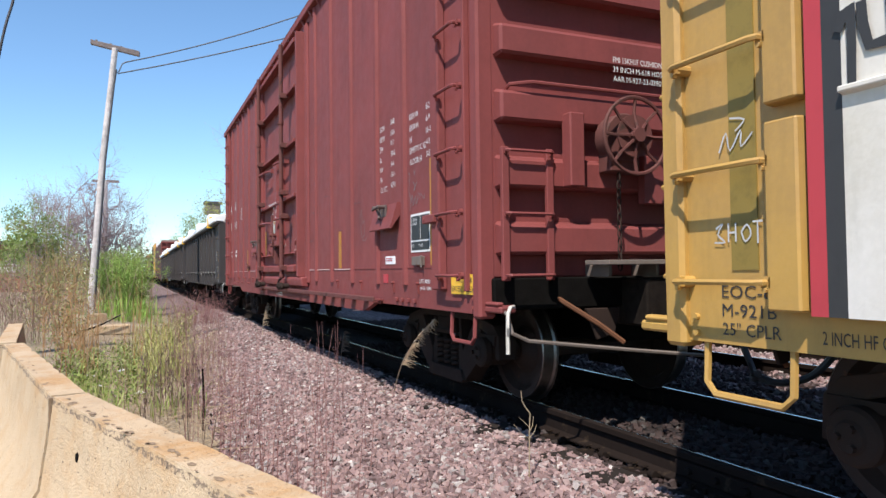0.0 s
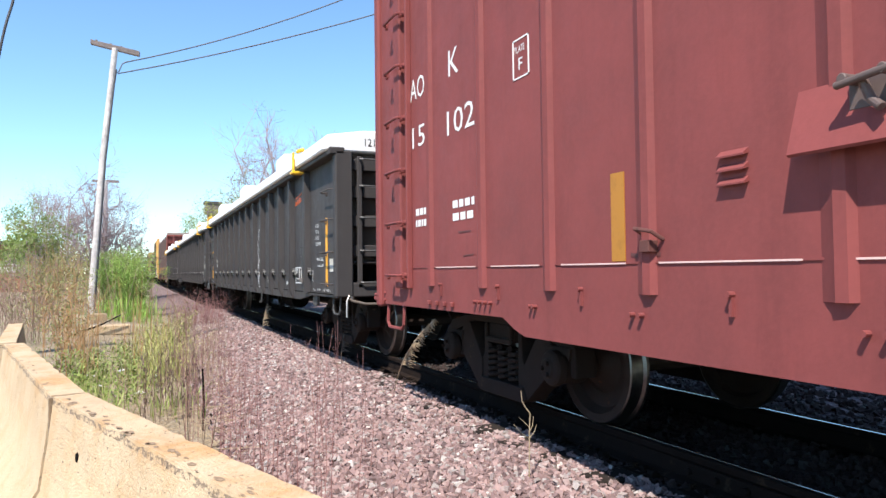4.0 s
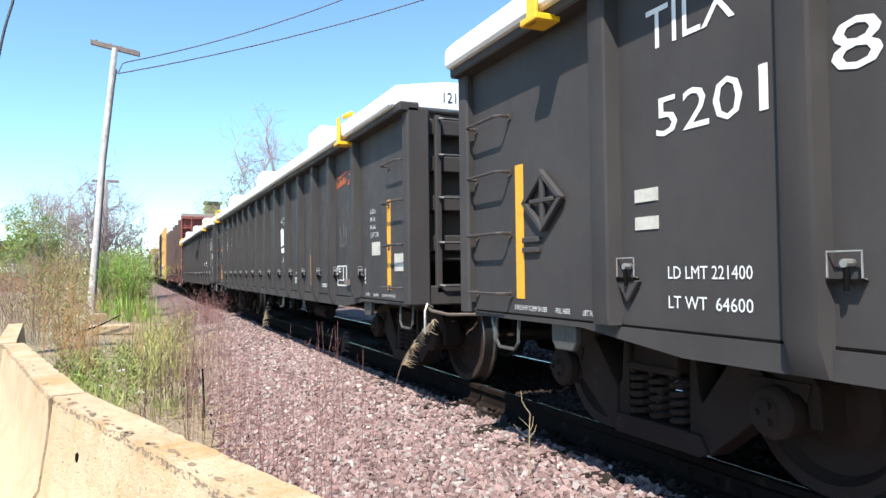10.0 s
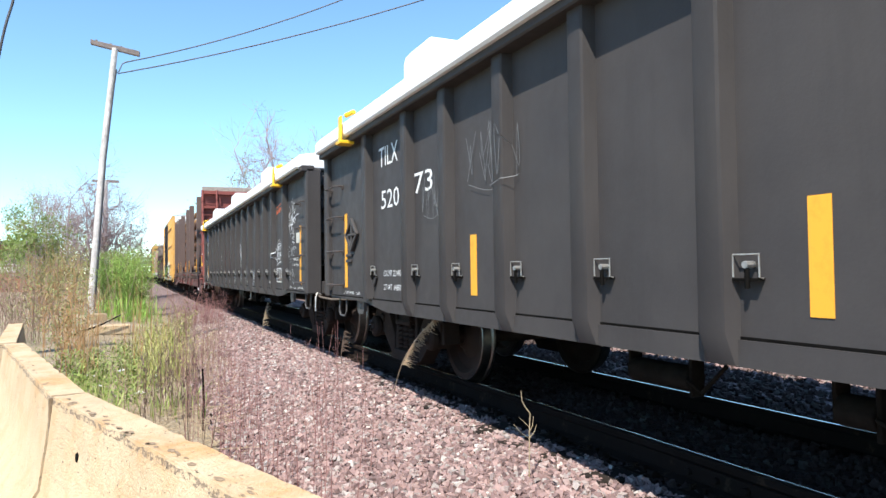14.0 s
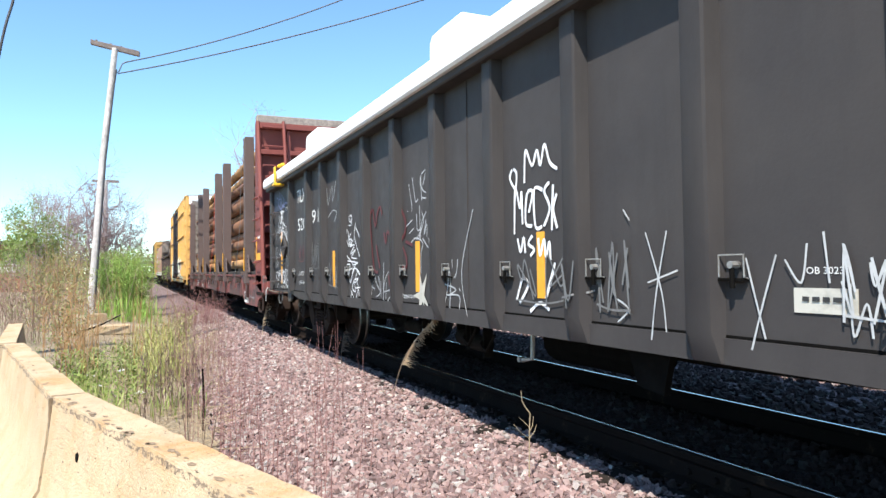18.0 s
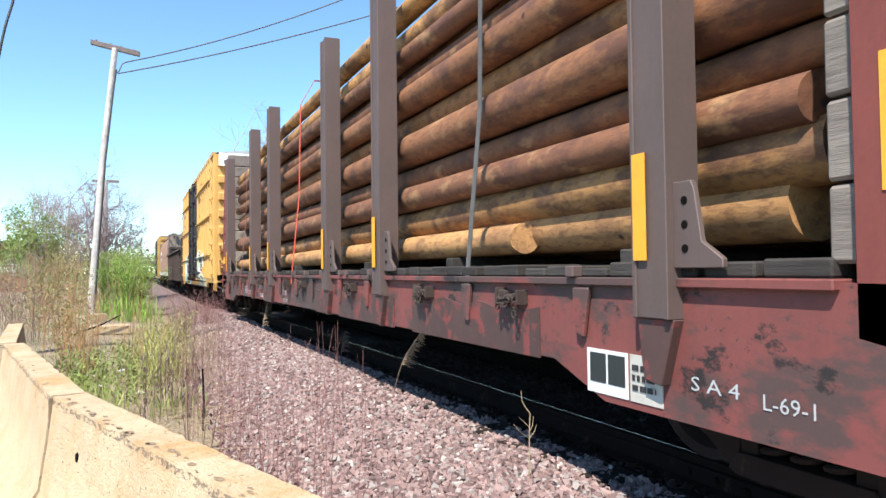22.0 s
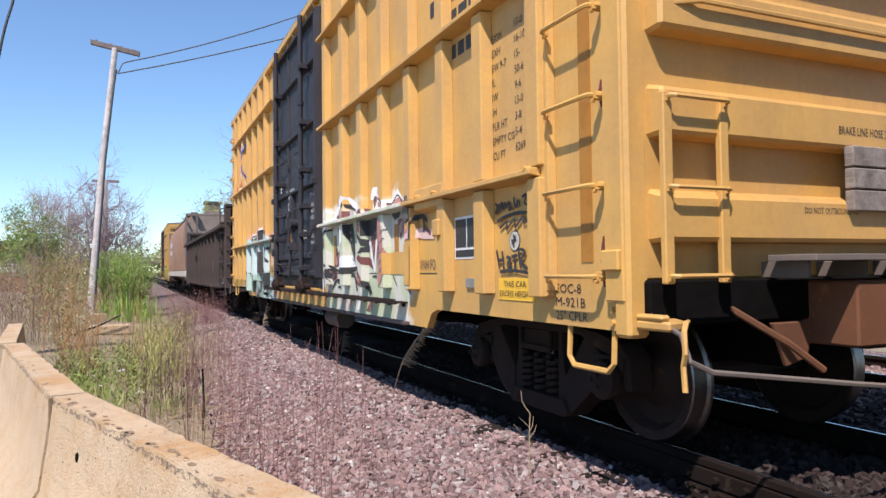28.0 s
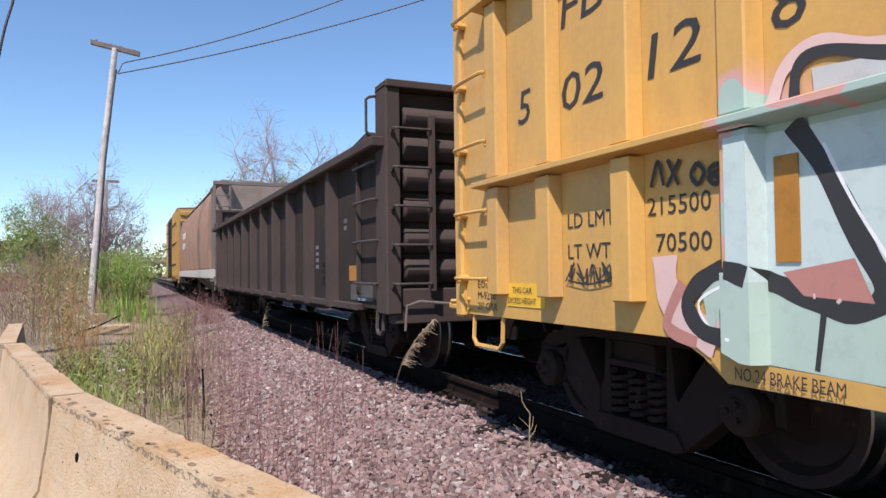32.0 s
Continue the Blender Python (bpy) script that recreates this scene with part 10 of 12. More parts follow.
M_DKSTEM = leafy("dark_dead_stem", (0.065, 0.045, 0.035), (0.17, 0.115, 0.085))
M_SEED = leafy("tan_seed_head", (0.46, 0.36, 0.25), (0.33, 0.24, 0.16))
M_BARK = leafy("grey_purple_bark", (0.24, 0.19, 0.20), (0.36, 0.30, 0.31))
M_GREEN = leafy("fresh_green_leaf", (0.13, 0.20, 0.045), (0.27, 0.32, 0.10))
M_OLIVE = leafy("olive_leaf", (0.16, 0.19, 0.06), (0.29, 0.29, 0.12))
M_SPRING = leafy("yellow_green_leaf", (0.20, 0.24, 0.06), (0.32, 0.33, 0.11))
M_BUD = leafy("reddish_bud", (0.22, 0.10, 0.08), (0.32, 0.18, 0.13))


def leaves(m, rng, centres, count, spread, size):
    """Small folded leaves thrown round the given points."""
    c = np.array(centres)
    idx = rng.randint(0, len(c), count)
    p = c[idx] + rng.normal(0, 1, (count, 3)) * spread
    a = rng.normal(0, 1, (count, 3))
    a /= np.linalg.norm(a, axis=1)[:, None]
    b = np.cross(a, rng.normal(0, 1, (count, 3)))
    b /= np.linalg.norm(b, axis=1)[:, None]
    s = size * rng.uniform(0.6, 1.4, (count, 1))
    quad = np.stack([p - a * s, p + b * s * 0.45, p + a * s, p - b * s * 0.45], 1).reshape(-1, 3)
    n = len(m.v)
    m.v += quad.tolist()
    m.f += [(n + 4 * i, n + 4 * i + 1, n + 4 * i + 2, n + 4 * i + 3) for i in range(count)]


def twig(m, rng, p, d, length, r, depth, tips, wob=0.25, kids=3, n=5):
    """A branch that bends and forks."""
    pts, q, v = [Vector(p)], Vector(p), Vector(d).normalized()
    steps = 4
    for _ in range(steps):
        v = (v + Vector(rng.normal(0, wob, 3)) * 0.5 + Vector((0, 0, 0.06))).normalized()
        q = q + v * length / steps
        pts.append(q.copy())
    m.tube(pts, max(r, 0.007), n, max(0.004, r * 0.55))
    tips.append(tuple(pts[-1]))
    if depth > 0:
        for _ in range(kids):
            k = rng.randint(1, steps + 1)
            w = (v + Vector(rng.normal(0, 0.6, 3))).normalized()
            twig(m, rng, pts[k], w, length * rng.uniform(0.5, 0.75), r * 0.55, depth - 1, tips, wob, kids, max(3, n - 1))


def tree(x, y, z, height, seed, label, leaf=None, count=0, size=0.06, depth=4, spread=0.25, kids=3, trunk=0.12, lean=(0, 0)):
    rng = np.random.RandomState(seed)
    t = thing("tree", label, "tree", at=(x, y, z))
    m, tips = Mesh(), []
    base = [(0, 0, -0.3), (lean[0] * 0.3, lean[1] * 0.3, height * 0.16), (lean[0] * 0.7, lean[1] * 0.7, height * 0.32)]
    m.tube(base, trunk, 8, trunk * 0.75)
    part("trunk", m, M_BARK, t)
    b = Mesh()
    for k in range(5):
        a = k * 1.256 + rng.uniform(-0.4, 0.4)
        s = rng.uniform(0.12, 0.32)
        p = Vector((0, 0, height * s)) + Vector((lean[0], lean[1], 0)) * s * 2.2
        twig(b, rng, p, (math.cos(a) * 0.75, math.sin(a) * 0.75, 0.9), height * rng.uniform(0.30, 0.42), trunk * 0.5, depth - 1, tips, 0.16, kids)
    twig(b, rng, Vector(base[-1]), (0, 0, 1), height * 0.4, trunk * 0.6, depth - 1, tips, 0.14, kids)
    tagged(part("branchwork", b, M_BARK, t, tidy=False), kind="stuff")
    if leaf:
        l = Mesh()
        leaves(l, rng, tips, count, spread, size)
        tagged(part("crown", l, leaf, t, smooth=False, tidy=False), kind="stuff")
    return t


def bush(x, y, height, width, seed, label, stem, leaf, stems=26, count=900, size=0.035, up=0.9, name="bush"):
    rng = np.random.RandomState(seed)
    t = thing(name, label, "bush", "bushes beside the track", at=(x, y, ground_z(x, y)))
    m, pts = Mesh(), []
    for k in range(stems):
        a, r0 = rng.uniform(0, 6.28), width * 0.45 * math.sqrt(rng.uniform(0, 1))
        p = Vector((r0 * math.cos(a), r0 * math.sin(a), -0.08))
        h = height * rng.uniform(0.55, 1.0)
        v = Vector((rng.normal(0, 0.18), rng.normal(0, 0.18), up)).normalized()
        q = [p, p + v * h * 0.4, p + v * h * 0.75 + Vector(rng.normal(0, 0.04, 3)), p + v * h + Vector(rng.normal(0, 0.09, 3))]
        m.tube(q, rng.uniform(0.005, 0.011), 4, 0.002)
        for _ in range(4):
            f = rng.uniform(0.35, 1.0)
            c = p + v * h * f
            e = c + Vector((rng.normal(0, 0.14), rng.normal(0, 0.14), rng.uniform(0.05, 0.28))) * (0.5 + 0.3 * height)
            m.tube([c, (c + e) / 2 + Vector((0, 0, 0.02)), e], 0.004, 3, 0.0015)
            pts += [tuple(c), tuple(e), tuple((c + e) / 2)]
    tagged(part("brushwood", m, stem, t, tidy=False), kind="stuff")
    if count:
        l = Mesh()
        leaves(l, rng, pts, count, 0.055 * (0.6 + 0.4 * width), size)
        tagged(part("leaves", l, leaf, t, smooth=False, tidy=False), kind="stuff")
    return t


def verge_z(x, y):
    return max(ground_z(x, y), bed_z(x) if x > 0.6 else -9)


def behind_barrier(x, y, gap=0.1):
    return x > -0.25 + (4.42 - y) * 0.24 + gap


def stalk(m, rng, x, y, h, r, sway=0.07, heads=0, twigs=0):
    """One upright dead stem, with side twigs and clusters of spent seed along its upper half."""
    p = Vector((x, y, verge_z(x, y) - 0.03))
    v = Vector((rng.normal(0, sway), rng.normal(0, sway), 1)).normalized()
    tip = p + v * h + Vector(rng.normal(0, 0.02, 3))
    m.tube([p, p + v * h * 0.5 + Vector(rng.normal(0, 0.012, 3)), tip], r, 4, r * 0.35)
    for _ in range(twigs):
        c = p + v * h * rng.uniform(0.4, 0.95)
        m.tube([c, c + Vector((rng.normal(0, 0.05), rng.normal(0, 0.05), rng.uniform(0.04, 0.15)))], r * 0.5, 3, 0.001)
    for _ in range(heads):
        c = p + v * h * rng.uniform(0.45, 1.0) + Vector(rng.normal(0, 0.012, 3))
        m.tube([c, c + Vector((rng.normal(0, 0.012), rng.normal(0, 0.012), rng.uniform(0.02, 0.05)))], r * 1.7, 4, r * 0.8)


def blade(m, rng, x, y, h, w, lean=0.2):
    """A narrow leaf that rises and bends over."""
    p = Vector((x, y, verge_z(x, y) - 0.02))
    a = rng.uniform(0, 6.28)
    out = Vector((math.cos(a), math.sin(a), 0)) * abs(rng.normal(0, lean)) * h
    side = Vector((-math.sin(a), math.cos(a), 0)) * w
    q1, q2 = p + out * 0.25 + Vector((0, 0, h * 0.5)), p + out * 0.65 + Vector((0, 0, h * 0.85))
    e = p + out * 1.2 + Vector((0, 0, h * rng.uniform(0.8, 1.0)))
    m.add([p - side, p + side, q1 + side, q2 + side * 0.7, e, q2 - side * 0.7, q1 - side], [(0, 1, 2, 6), (6, 2, 3, 5), (5, 3, 4)])


def patch(rng, n, k0, k1, y0, y1, clumps=0, tight=0.16):
    """Places on the verge, x = k y with k between two bounds; gathered round clump centres if asked."""
    cs = [(rng.uniform(k0, k1), rng.uniform(y0, y1)) for _ in range(clumps)]
    out = []
    for _ in range(n):
        k, y = cs[rng.randint(0, clumps)] if clumps else (rng.uniform(k0, k1), rng.uniform(y0, y1))
        x = k * y + (rng.normal(0, tight) if clumps else 0)
        y = y + (rng.normal(0, tight * 1.5) if clumps else 0)
        if behind_barrier(x, y):
            out.append((x, y))
    return out


rng = np.random.RandomState(21)
# thin reddish stems along the edge of the stone
S = Mesh()
for x, y in patch(rng, 95, 0.05, 0.16, 5.0, 13.0) + patch(rng, 42, 0.10, 0.26, 3.6, 6.5) + patch(rng, 20, 0.2, 0.34, 4.0, 7.5) + patch(rng, 60, 0.06, 0.12, 9.0, 15.0, 9, 0.12):
    if x < 0.62 + 0.075 * y or (y < 7.5 and rng.rand() < 0.8):
        stalk(S, rng, x, y, rng.uniform(0.45, 1.15), rng.uniform(0.002, 0.0042), 0.05, 0, rng.randint(0, 4))
tagged(part("red_weed_stems", S, M_REDSTEM, tidy=False), "thin dead purplish red weed stems at the edge of the ballast", "weeds", kind="stuff")
# darker, heavier stalks close behind the barrier
S = Mesh()
for x, y in patch(rng, 16, -0.01, 0.085, 6.0, 10.5) + patch(rng, 20, 0.01, 0.09, 6.0, 9.5, 6, 0.05):
    stalk(S, rng, x, y, rng.uniform(0.4, 0.95), rng.uniform(0.003, 0.007), 0.07, rng.randint(0, 10), rng.randint(0, 4))
tagged(part("dark_weed_stalks", S, M_DKSTEM, tidy=False), "dark brown dead stalks with spent seed heads behind the barrier", "weeds", kind="stuff")
S = Mesh()
for x, y in patch(rng, 46, -0.03, 0.10, 6.5, 15.0) + patch(rng, 40, 0.0, 0.09, 8.0, 15.0, 8, 0.12):
    stalk(S, rng, x, y, rng.uniform(0.35, 1.05), rng.uniform(0.0025, 0.005), 0.11, 0, rng.randint(0, 5))
tagged(part("dry_weed_stalks", S, M_STEM, tidy=False), "thin dead brown weed stalks by the barrier", "weeds", kind="stuff")
S = Mesh()
for x, y in patch(rng, 150, -0.07, 0.09, 8.5, 17.0, 26, 0.16) + patch(rng, 50, -0.13, -0.06, 13.0, 20.0):
    stalk(S, rng, x, y, rng.uniform(0.25, 0.85), rng.uniform(0.0025, 0.005), 0.16, 0, rng.randint(0, 5))
tagged(part("straw_stalks", S, M_PALE, tidy=False), "pale straw stalks of last year's weeds", "weeds", kind="stuff")
# orange canes in upright bundles
S = Mesh()
for x, y in patch(rng, 46, -0.092, -0.045, 10.5, 15.5, 9, 0.08) + patch(rng, 36, -0.03, 0.05, 12.0, 18.0, 6, 0.2):
    stalk(S, rng, x, y, rng.uniform(0.6, 1.6), rng.uniform(0.004, 0.0095), 0.09, 0, rng.randint(0, 3))
tagged(part("cane_stalks", S, M_ORSTEM, tidy=False), "dry orange brown canes standing in bundles", "weeds", kind="stuff")
S = Mesh()
for x, y in patch(rng, 80, -0.155, -0.085, 15.5, 24.0, 18, 0.25) + patch(rng, 30, -0.09, -0.02, 19.0, 27.0, 10, 0.25):
    stalk(S, rng, x, y, rng.uniform(0.7, 2.2), rng.uniform(0.004, 0.010), 0.13, 0, rng.randint(1, 7))
tagged(part("tall_dead_stalks", S, M_STEM, tidy=False), "tall dead grey brown stalks on the verge", "weeds", kind="stuff")
# green growth: long blades in tufts, then broad low leaves, then straw
for lab, mat, spots, top in (("fresh green grass in thick tufts under the pole", M_FRESH, patch(rng, 900, -0.030, 0.012, 22.0, 31.0, 24, 0.30), 0.9),
                             ("yellow green grass tufts between the dead stalks", M_YBLADE, patch(rng, 760, 0.002, 0.062, 10.0, 18.0, 26, 0.15), 0.62),
                             ("short green grass at the foot of the barrier", M_BLADE, patch(rng, 520, -0.085, 0.08, 7.5, 12.5, 22, 0.14), 0.42)):
    S = Mesh()
    for x, y in spots:
        blade(S, rng, x, y, rng.uniform(0.25, 1.0) * top, rng.uniform(0.003, 0.007) * (1 if y < 20 else 1.6), 0.5)
    tagged(part("grass_tufts", S, mat, smooth=False, tidy=False), lab, "grass", kind="stuff")
for lab, mat, spots, n, size, top in (("low fresh green weeds with broad leaves on the verge", M_GREEN, patch(rng, 500, -0.085, -0.03, 9.5, 13.0, 9, 0.12) + patch(rng, 420, -0.03, 0.03, 9.5, 14.0, 7, 0.13), 4200, 0.024, 0.26),
                                      ("yellow green sprouting leaves among the dead stalks", M_YBLADE, patch(rng, 500, 0.0, 0.065, 10.5, 18.0, 16, 0.18), 1500, 0.018, 0.60),
                                      ("olive leaf buds on the dead canes", M_OLIVE, patch(rng, 500, -0.15, -0.05, 13.0, 24.0, 24, 0.22), 3200, 0.020, 1.5)):
    S = Mesh()
    leaves(S, rng, [(x, y, verge_z(x, y) + rng.uniform(0.01, top)) for x, y in spots], n, 0.06, size)
    tagged(part("weed_leaves", S, mat, smooth=False, tidy=False), lab, "weeds", kind="stuff")
S = Mesh()
for x, y in patch(rng, 4200, -0.06, 0.12, 5.0, 20.0):
    p = Vector((x, y, verge_z(x, y) + rng.uniform(0.0, 0.02)))
    a, l = rng.uniform(0, 6.28), rng.uniform(0.05, 0.3)
    S.tube([p, p + Vector((l * math.cos(a), l * math.sin(a), rng.uniform(0.0, 0.10)))], 0.003, 3, 0.001)
for x, y in patch(rng, 14, 0.0, 0.05, 6.0, 9.0):
    p = Vector((x, y, verge_z(x, y) + 0.05))
    a = rng.normal(0, 0.5)
    S.tube([p, p + Vector((0.35 * math.cos(a), 0.35 * math.sin(a), 0.10)), p + Vector((0.75 * math.cos(a), 0.75 * math.sin(a), 0.12))], 0.005, 4, 0.002)
tagged(part("straw_litter", S, M_PALE, tidy=False), "pale dead straw lying on the verge", "weeds", kind="stuff")

GREENB = "leafy green bush with bare stems beside the track"
DRYB = "dry brown bush of bare canes with few leaves"
for i, (x, y, h, w, st, lf, lab, n, cnt, sz) in enumerate((
        (-1.15, 14.2, 1.3, 0.9, M_ORSTEM, M_OLIVE, DRYB, 30, 260, 0.022), (-1.0, 11.4, 0.55, 0.6, M_STEM, M_GREEN, GREENB, 16, 420, 0.024),
        (0.55, 15.6, 0.8, 0.7, M_GRSTEM, M_YBLADE, GREENB, 26, 160, 0.022), (0.9, 18.2, 0.9, 0.9, M_GRSTEM, M_YBLADE, GREENB, 26, 180, 0.024),
        (-2.1, 16.5, 1.5, 1.5, M_STEM, M_OLIVE, DRYB, 40, 220, 0.022), (-2.7, 20.5, 1.8, 1.8, M_DKSTEM, M_OLIVE, DRYB, 44, 260, 0.025), (-1.85, 20.0, 1.8, 1.4, M_ORSTEM, M_OLIVE, DRYB, 50, 500, 0.025),
        (-0.55, 26.5, 2.2, 1.7, M_GRSTEM, M_FRESH, GREENB, 60, 5200, 0.028), (-0.1, 27.5, 1.9, 1.1, M_GRSTEM, M_FRESH, GREENB, 50, 4200, 0.028), (-0.2, 31.0, 2.6, 1.8, M_GRSTEM, M_FRESH, GREENB, 56, 5200, 0.030),
        (-3.4, 25.0, 2.0, 2.2, M_STEM, M_OLIVE, DRYB, 50, 450, 0.026), (-2.35, 26.0, 2.5, 2.0, M_ORSTEM, M_OLIVE, DRYB, 60, 1100, 0.027), (-1.6, 30.5, 2.6, 2.2, M_STEM, M_OLIVE, DRYB, 56, 1700, 0.03),
        (-0.55, 36.0, 2.6, 1.6, M_GRSTEM, M_FRESH, GREENB, 46, 4600, 0.036), (-4.6, 32.0, 2.2, 2.8, M_STEM, M_OLIVE, DRYB, 50, 700, 0.032), (-3.0, 34.0, 3.0, 2.6, M_STEM, M_OLIVE, DRYB, 60, 2400, 0.034),
        (-1.0, 41.0, 2.8, 2.2, M_STEM, M_OLIVE, GREENB, 46, 5000, 0.04), (-0.9, 50.0, 2.6, 2.2, M_STEM, M_GREEN, GREENB, 46, 5000, 0.045))):
    bush(x, y, h, w, 40 + i, lab, st, lf, n, cnt, sz)
# dead grey shrub by the shoulder
bush(1.72, 20.6, 1.25, 1.5, 90, "dead grey pink shrub of fine twigs by the ballast", M_REDSTEM, M_PALE, 90, 0, up=0.75, name="dead_shrub")

# trees
for i, (x, y, h, sd) in enumerate(((-3.3, 42, 7.6, 3), (-2.3, 44, 7.2, 4), (-1.2, 46, 5.6, 5), (-4.6, 45, 5.6, 6))):
    tree(x, y, -0.2, h, sd, "bare spring tree with purple-grey twigs", M_BUD, 5500, 0.026, depth=5, spread=0.22, kids=4, trunk=0.10)
tree(-4.0, 36, -0.2, 4.4, 11, "young tree in fresh green leaf", M_GREEN, 13000, 0.045, depth=4, spread=0.20, trunk=0.08)
tree(11.4, 60, -0.5, 14.5, 15, "tall bare tree behind the railway", M_BUD, 1500, 0.05, depth=5, spread=0.3, kids=4, trunk=0.22)
tree(8.9, 64, -0.5, 11.5, 16, "tree in pale yellow-green spring leaf", M_SPRING, 9000, 0.085, depth=4, spread=0.38, trunk=0.18)
tree(12.5, 68, -0.5, 10.5, 18, "tree in pale yellow-green spring leaf", M_SPRING, 9000, 0.085, depth=4, spread=0.38, trunk=0.18)
tree(8.4, 120, -0.5, 8.6, 17, "dense green tree far behind the train", M_GREEN, 14000, 0.13, depth=4, spread=0.55, trunk=0.2)
tree(10.2, 124, -0.5, 8.2, 19, "dense green tree far behind the train", M_OLIVE, 14000, 0.13, depth=4, spread=0.55, trunk=0.2)

# weeds standing in the ballast
def seed_grass(base, tip, seed, tuft, label, mat, droop=0.05):
    rg = np.random.RandomState(seed)
    t = thing("seed_grass", label, "grass", at=base)
    d = Vector(tip) - Vector(base)
    bend = Vector((-0.05, 0, 0.05)) * d.length
    pts = [Vector((0, 0, -0.03)), d * 0.4 + bend * 0.6, d * 0.75 + bend * 0.5, d]
    part("stalk", Mesh().tube(smooth_line([tuple(p) for p in pts], 4), 0.007, 5, 0.003), mat, t, tidy=False)
    m = Mesh()
    ln = smooth_line([tuple(p) for p in pts], 12)
    for k in range(tuft):
        f = rg.uniform(0.32, 1.0)
        q = ln[min(len(ln) - 1, int(len(ln) * f))]
        reach = 0.11 * (1.15 - f)
        e = q + Vector((abs(rg.normal(reach, 0.03)), rg.normal(0, 0.02), rg.uniform(-droop, 0.02)))
        m.tube([q, q.lerp(e, 0.5) + Vector((0, 0, 0.016)), e], 0.0065, 4, 0.003)
    part("seed_head", m, mat, t, tidy=False)
    r = Mesh()
    for k in range(14):
        a, l = rg.uniform(0, 6.28), rg.uniform(0.08, 0.2)
        r.tube([(0, 0, 0), (0.45 * l * math.cos(a), 0.45 * l * math.sin(a), 0.05), (l * math.cos(a), l * math.sin(a), 0.03)], 0.005, 3, 0.002)
    part("blades", r, M_PALE, t, tidy=False)


seed_grass((2.62, 7.35, -0.22), (2.46, 5.80, 0.70), 1, 130, "dry tan seed grass leaning over the ballast", M_SEED)
seed_grass((2.74, 9.9, -0.22), (2.80, 9.9, 0.28), 2, 60, "short dark seed grass in the ballast", M_DKSTEM, 0.02)
seed_grass((2.45, 15.0, -0.24), (2.56, 15.0, 0.50), 3, 60, "dry tan seed grass in the ballast", M_SEED, 0.02)
t = thing("dead_twig", "bare forked twig standing in the ballast", "weed", at=(2.345, 3.96, -0.30))
part("stem", Mesh().tube([(0, 0, -0.03), (0.006, 0, 0.20), (0.010, 0, 0.40), (0.018, 0, 0.52), (-0.01, 0.01, 0.56), (-0.03, 0.02, 0.60), (-0.036, 0.02, 0.67)], 0.005, 5, 0.003), M_PALE, t)
for a in ((0.035, 0.44, 0.05, 0.50), (-0.05, 0.40, -0.10, 0.46), (-0.03, 0.47, -0.06, 0.50), (0.05, 0.40, 0.07, 0.44)):
    part("fork", Mesh().tube([(0.010, 0, a[1] - 0.04), (a[0], 0.0, a[1]), (a[2], 0.01, a[3])], 0.003, 4, 0.0015), M_PALE, t)
t = thing("burnt_stake", "thin blackened stake among the stalks", "stake", at=(0.62, 7.4, -0.42))
part("shaft", Mesh().tube([(0, 0, -0.05), (0.01, 0, 0.3), (0.0, 0, 0.62)], 0.012, 6, 0.009), M_DARK, t)

# rubbish on the verge
def debris(name, label, category, m, mat, at, rz=0.0):
    ob = part(name, m, mat, None, label, 0.008)
    ob.matrix_world = pose(*at, 0, 0, rz)
    return tagged(ob, label, category)


zz = ground_z(-0.55, 18.5)
debris("concrete_slab", "pale broken concrete slab lying on the verge", "slab", Mesh().prism([(-0.46, -0.25), (0.40, -0.3), (0.48, 0.22), (0.1, 0.32), (-0.42, 0.2)], "z", -0.10, 0.10), M_CONC, (-0.55, 18.5, zz + 0.12), 8)
debris("concrete_slab", "pale broken concrete lump among the weeds", "slab", Mesh().prism([(-0.2, -0.15), (0.2, -0.2), (0.25, 0.1), (-0.1, 0.2)], "z", -0.1, 0.14), M_CONC, (-0.95, 20.2, ground_z(-0.95, 20.2) + 0.2), 30)
debris("fallen_branch", "bleached bare branch lying in the bushes", "branch", Mesh().tube([(-0.4, 0, 0), (0, 0, 0.07), (0.35, 0, 0.2)], 0.03, 6, 0.015), M_PALE, (-0.55, 23.0, ground_z(-0.55, 23.0) + 0.03), 0)
debris("fallen_branch", "dark dead branch leaning on the slab", "branch", Mesh().tube([(-0.6, 0, -0.15), (0, 0, 0.05), (0.45, 0, 0.28)], 0.03, 6, 0.015), M_DARK, (-0.75, 18.1, zz + 0.2), 0)
for i, (x, y) in enumerate(((-0.45, 10.6), (0.05, 9.9), (0.28, 11.2), (-0.2, 12.2), (0.5, 6.5), (-0.62, 11.6))):
    rg = random.Random(i)
    m = Mesh()
    vs = [(0.11 * math.cos(a) * rg.uniform(0.5, 1), 0.08 * math.sin(a) * rg.uniform(0.5, 1), rg.uniform(0.0, 0.03)) for a in (k * 0.785 for k in range(8))]
    m.add(vs + [(0, 0, 0.045)] + [(0, 0, -0.01)], [(k, (k + 1) % 8, 8) for k in range(8)] + [((k + 1) % 8, k, 9) for k in range(8)])
    debris("litter", "crumpled white rubbish on the verge", "litter", m, M_COVER, (x, y, max(ground_z(x, y), bed_z(x) if x > 0.6 else -9) + 0.02), 40 * i)

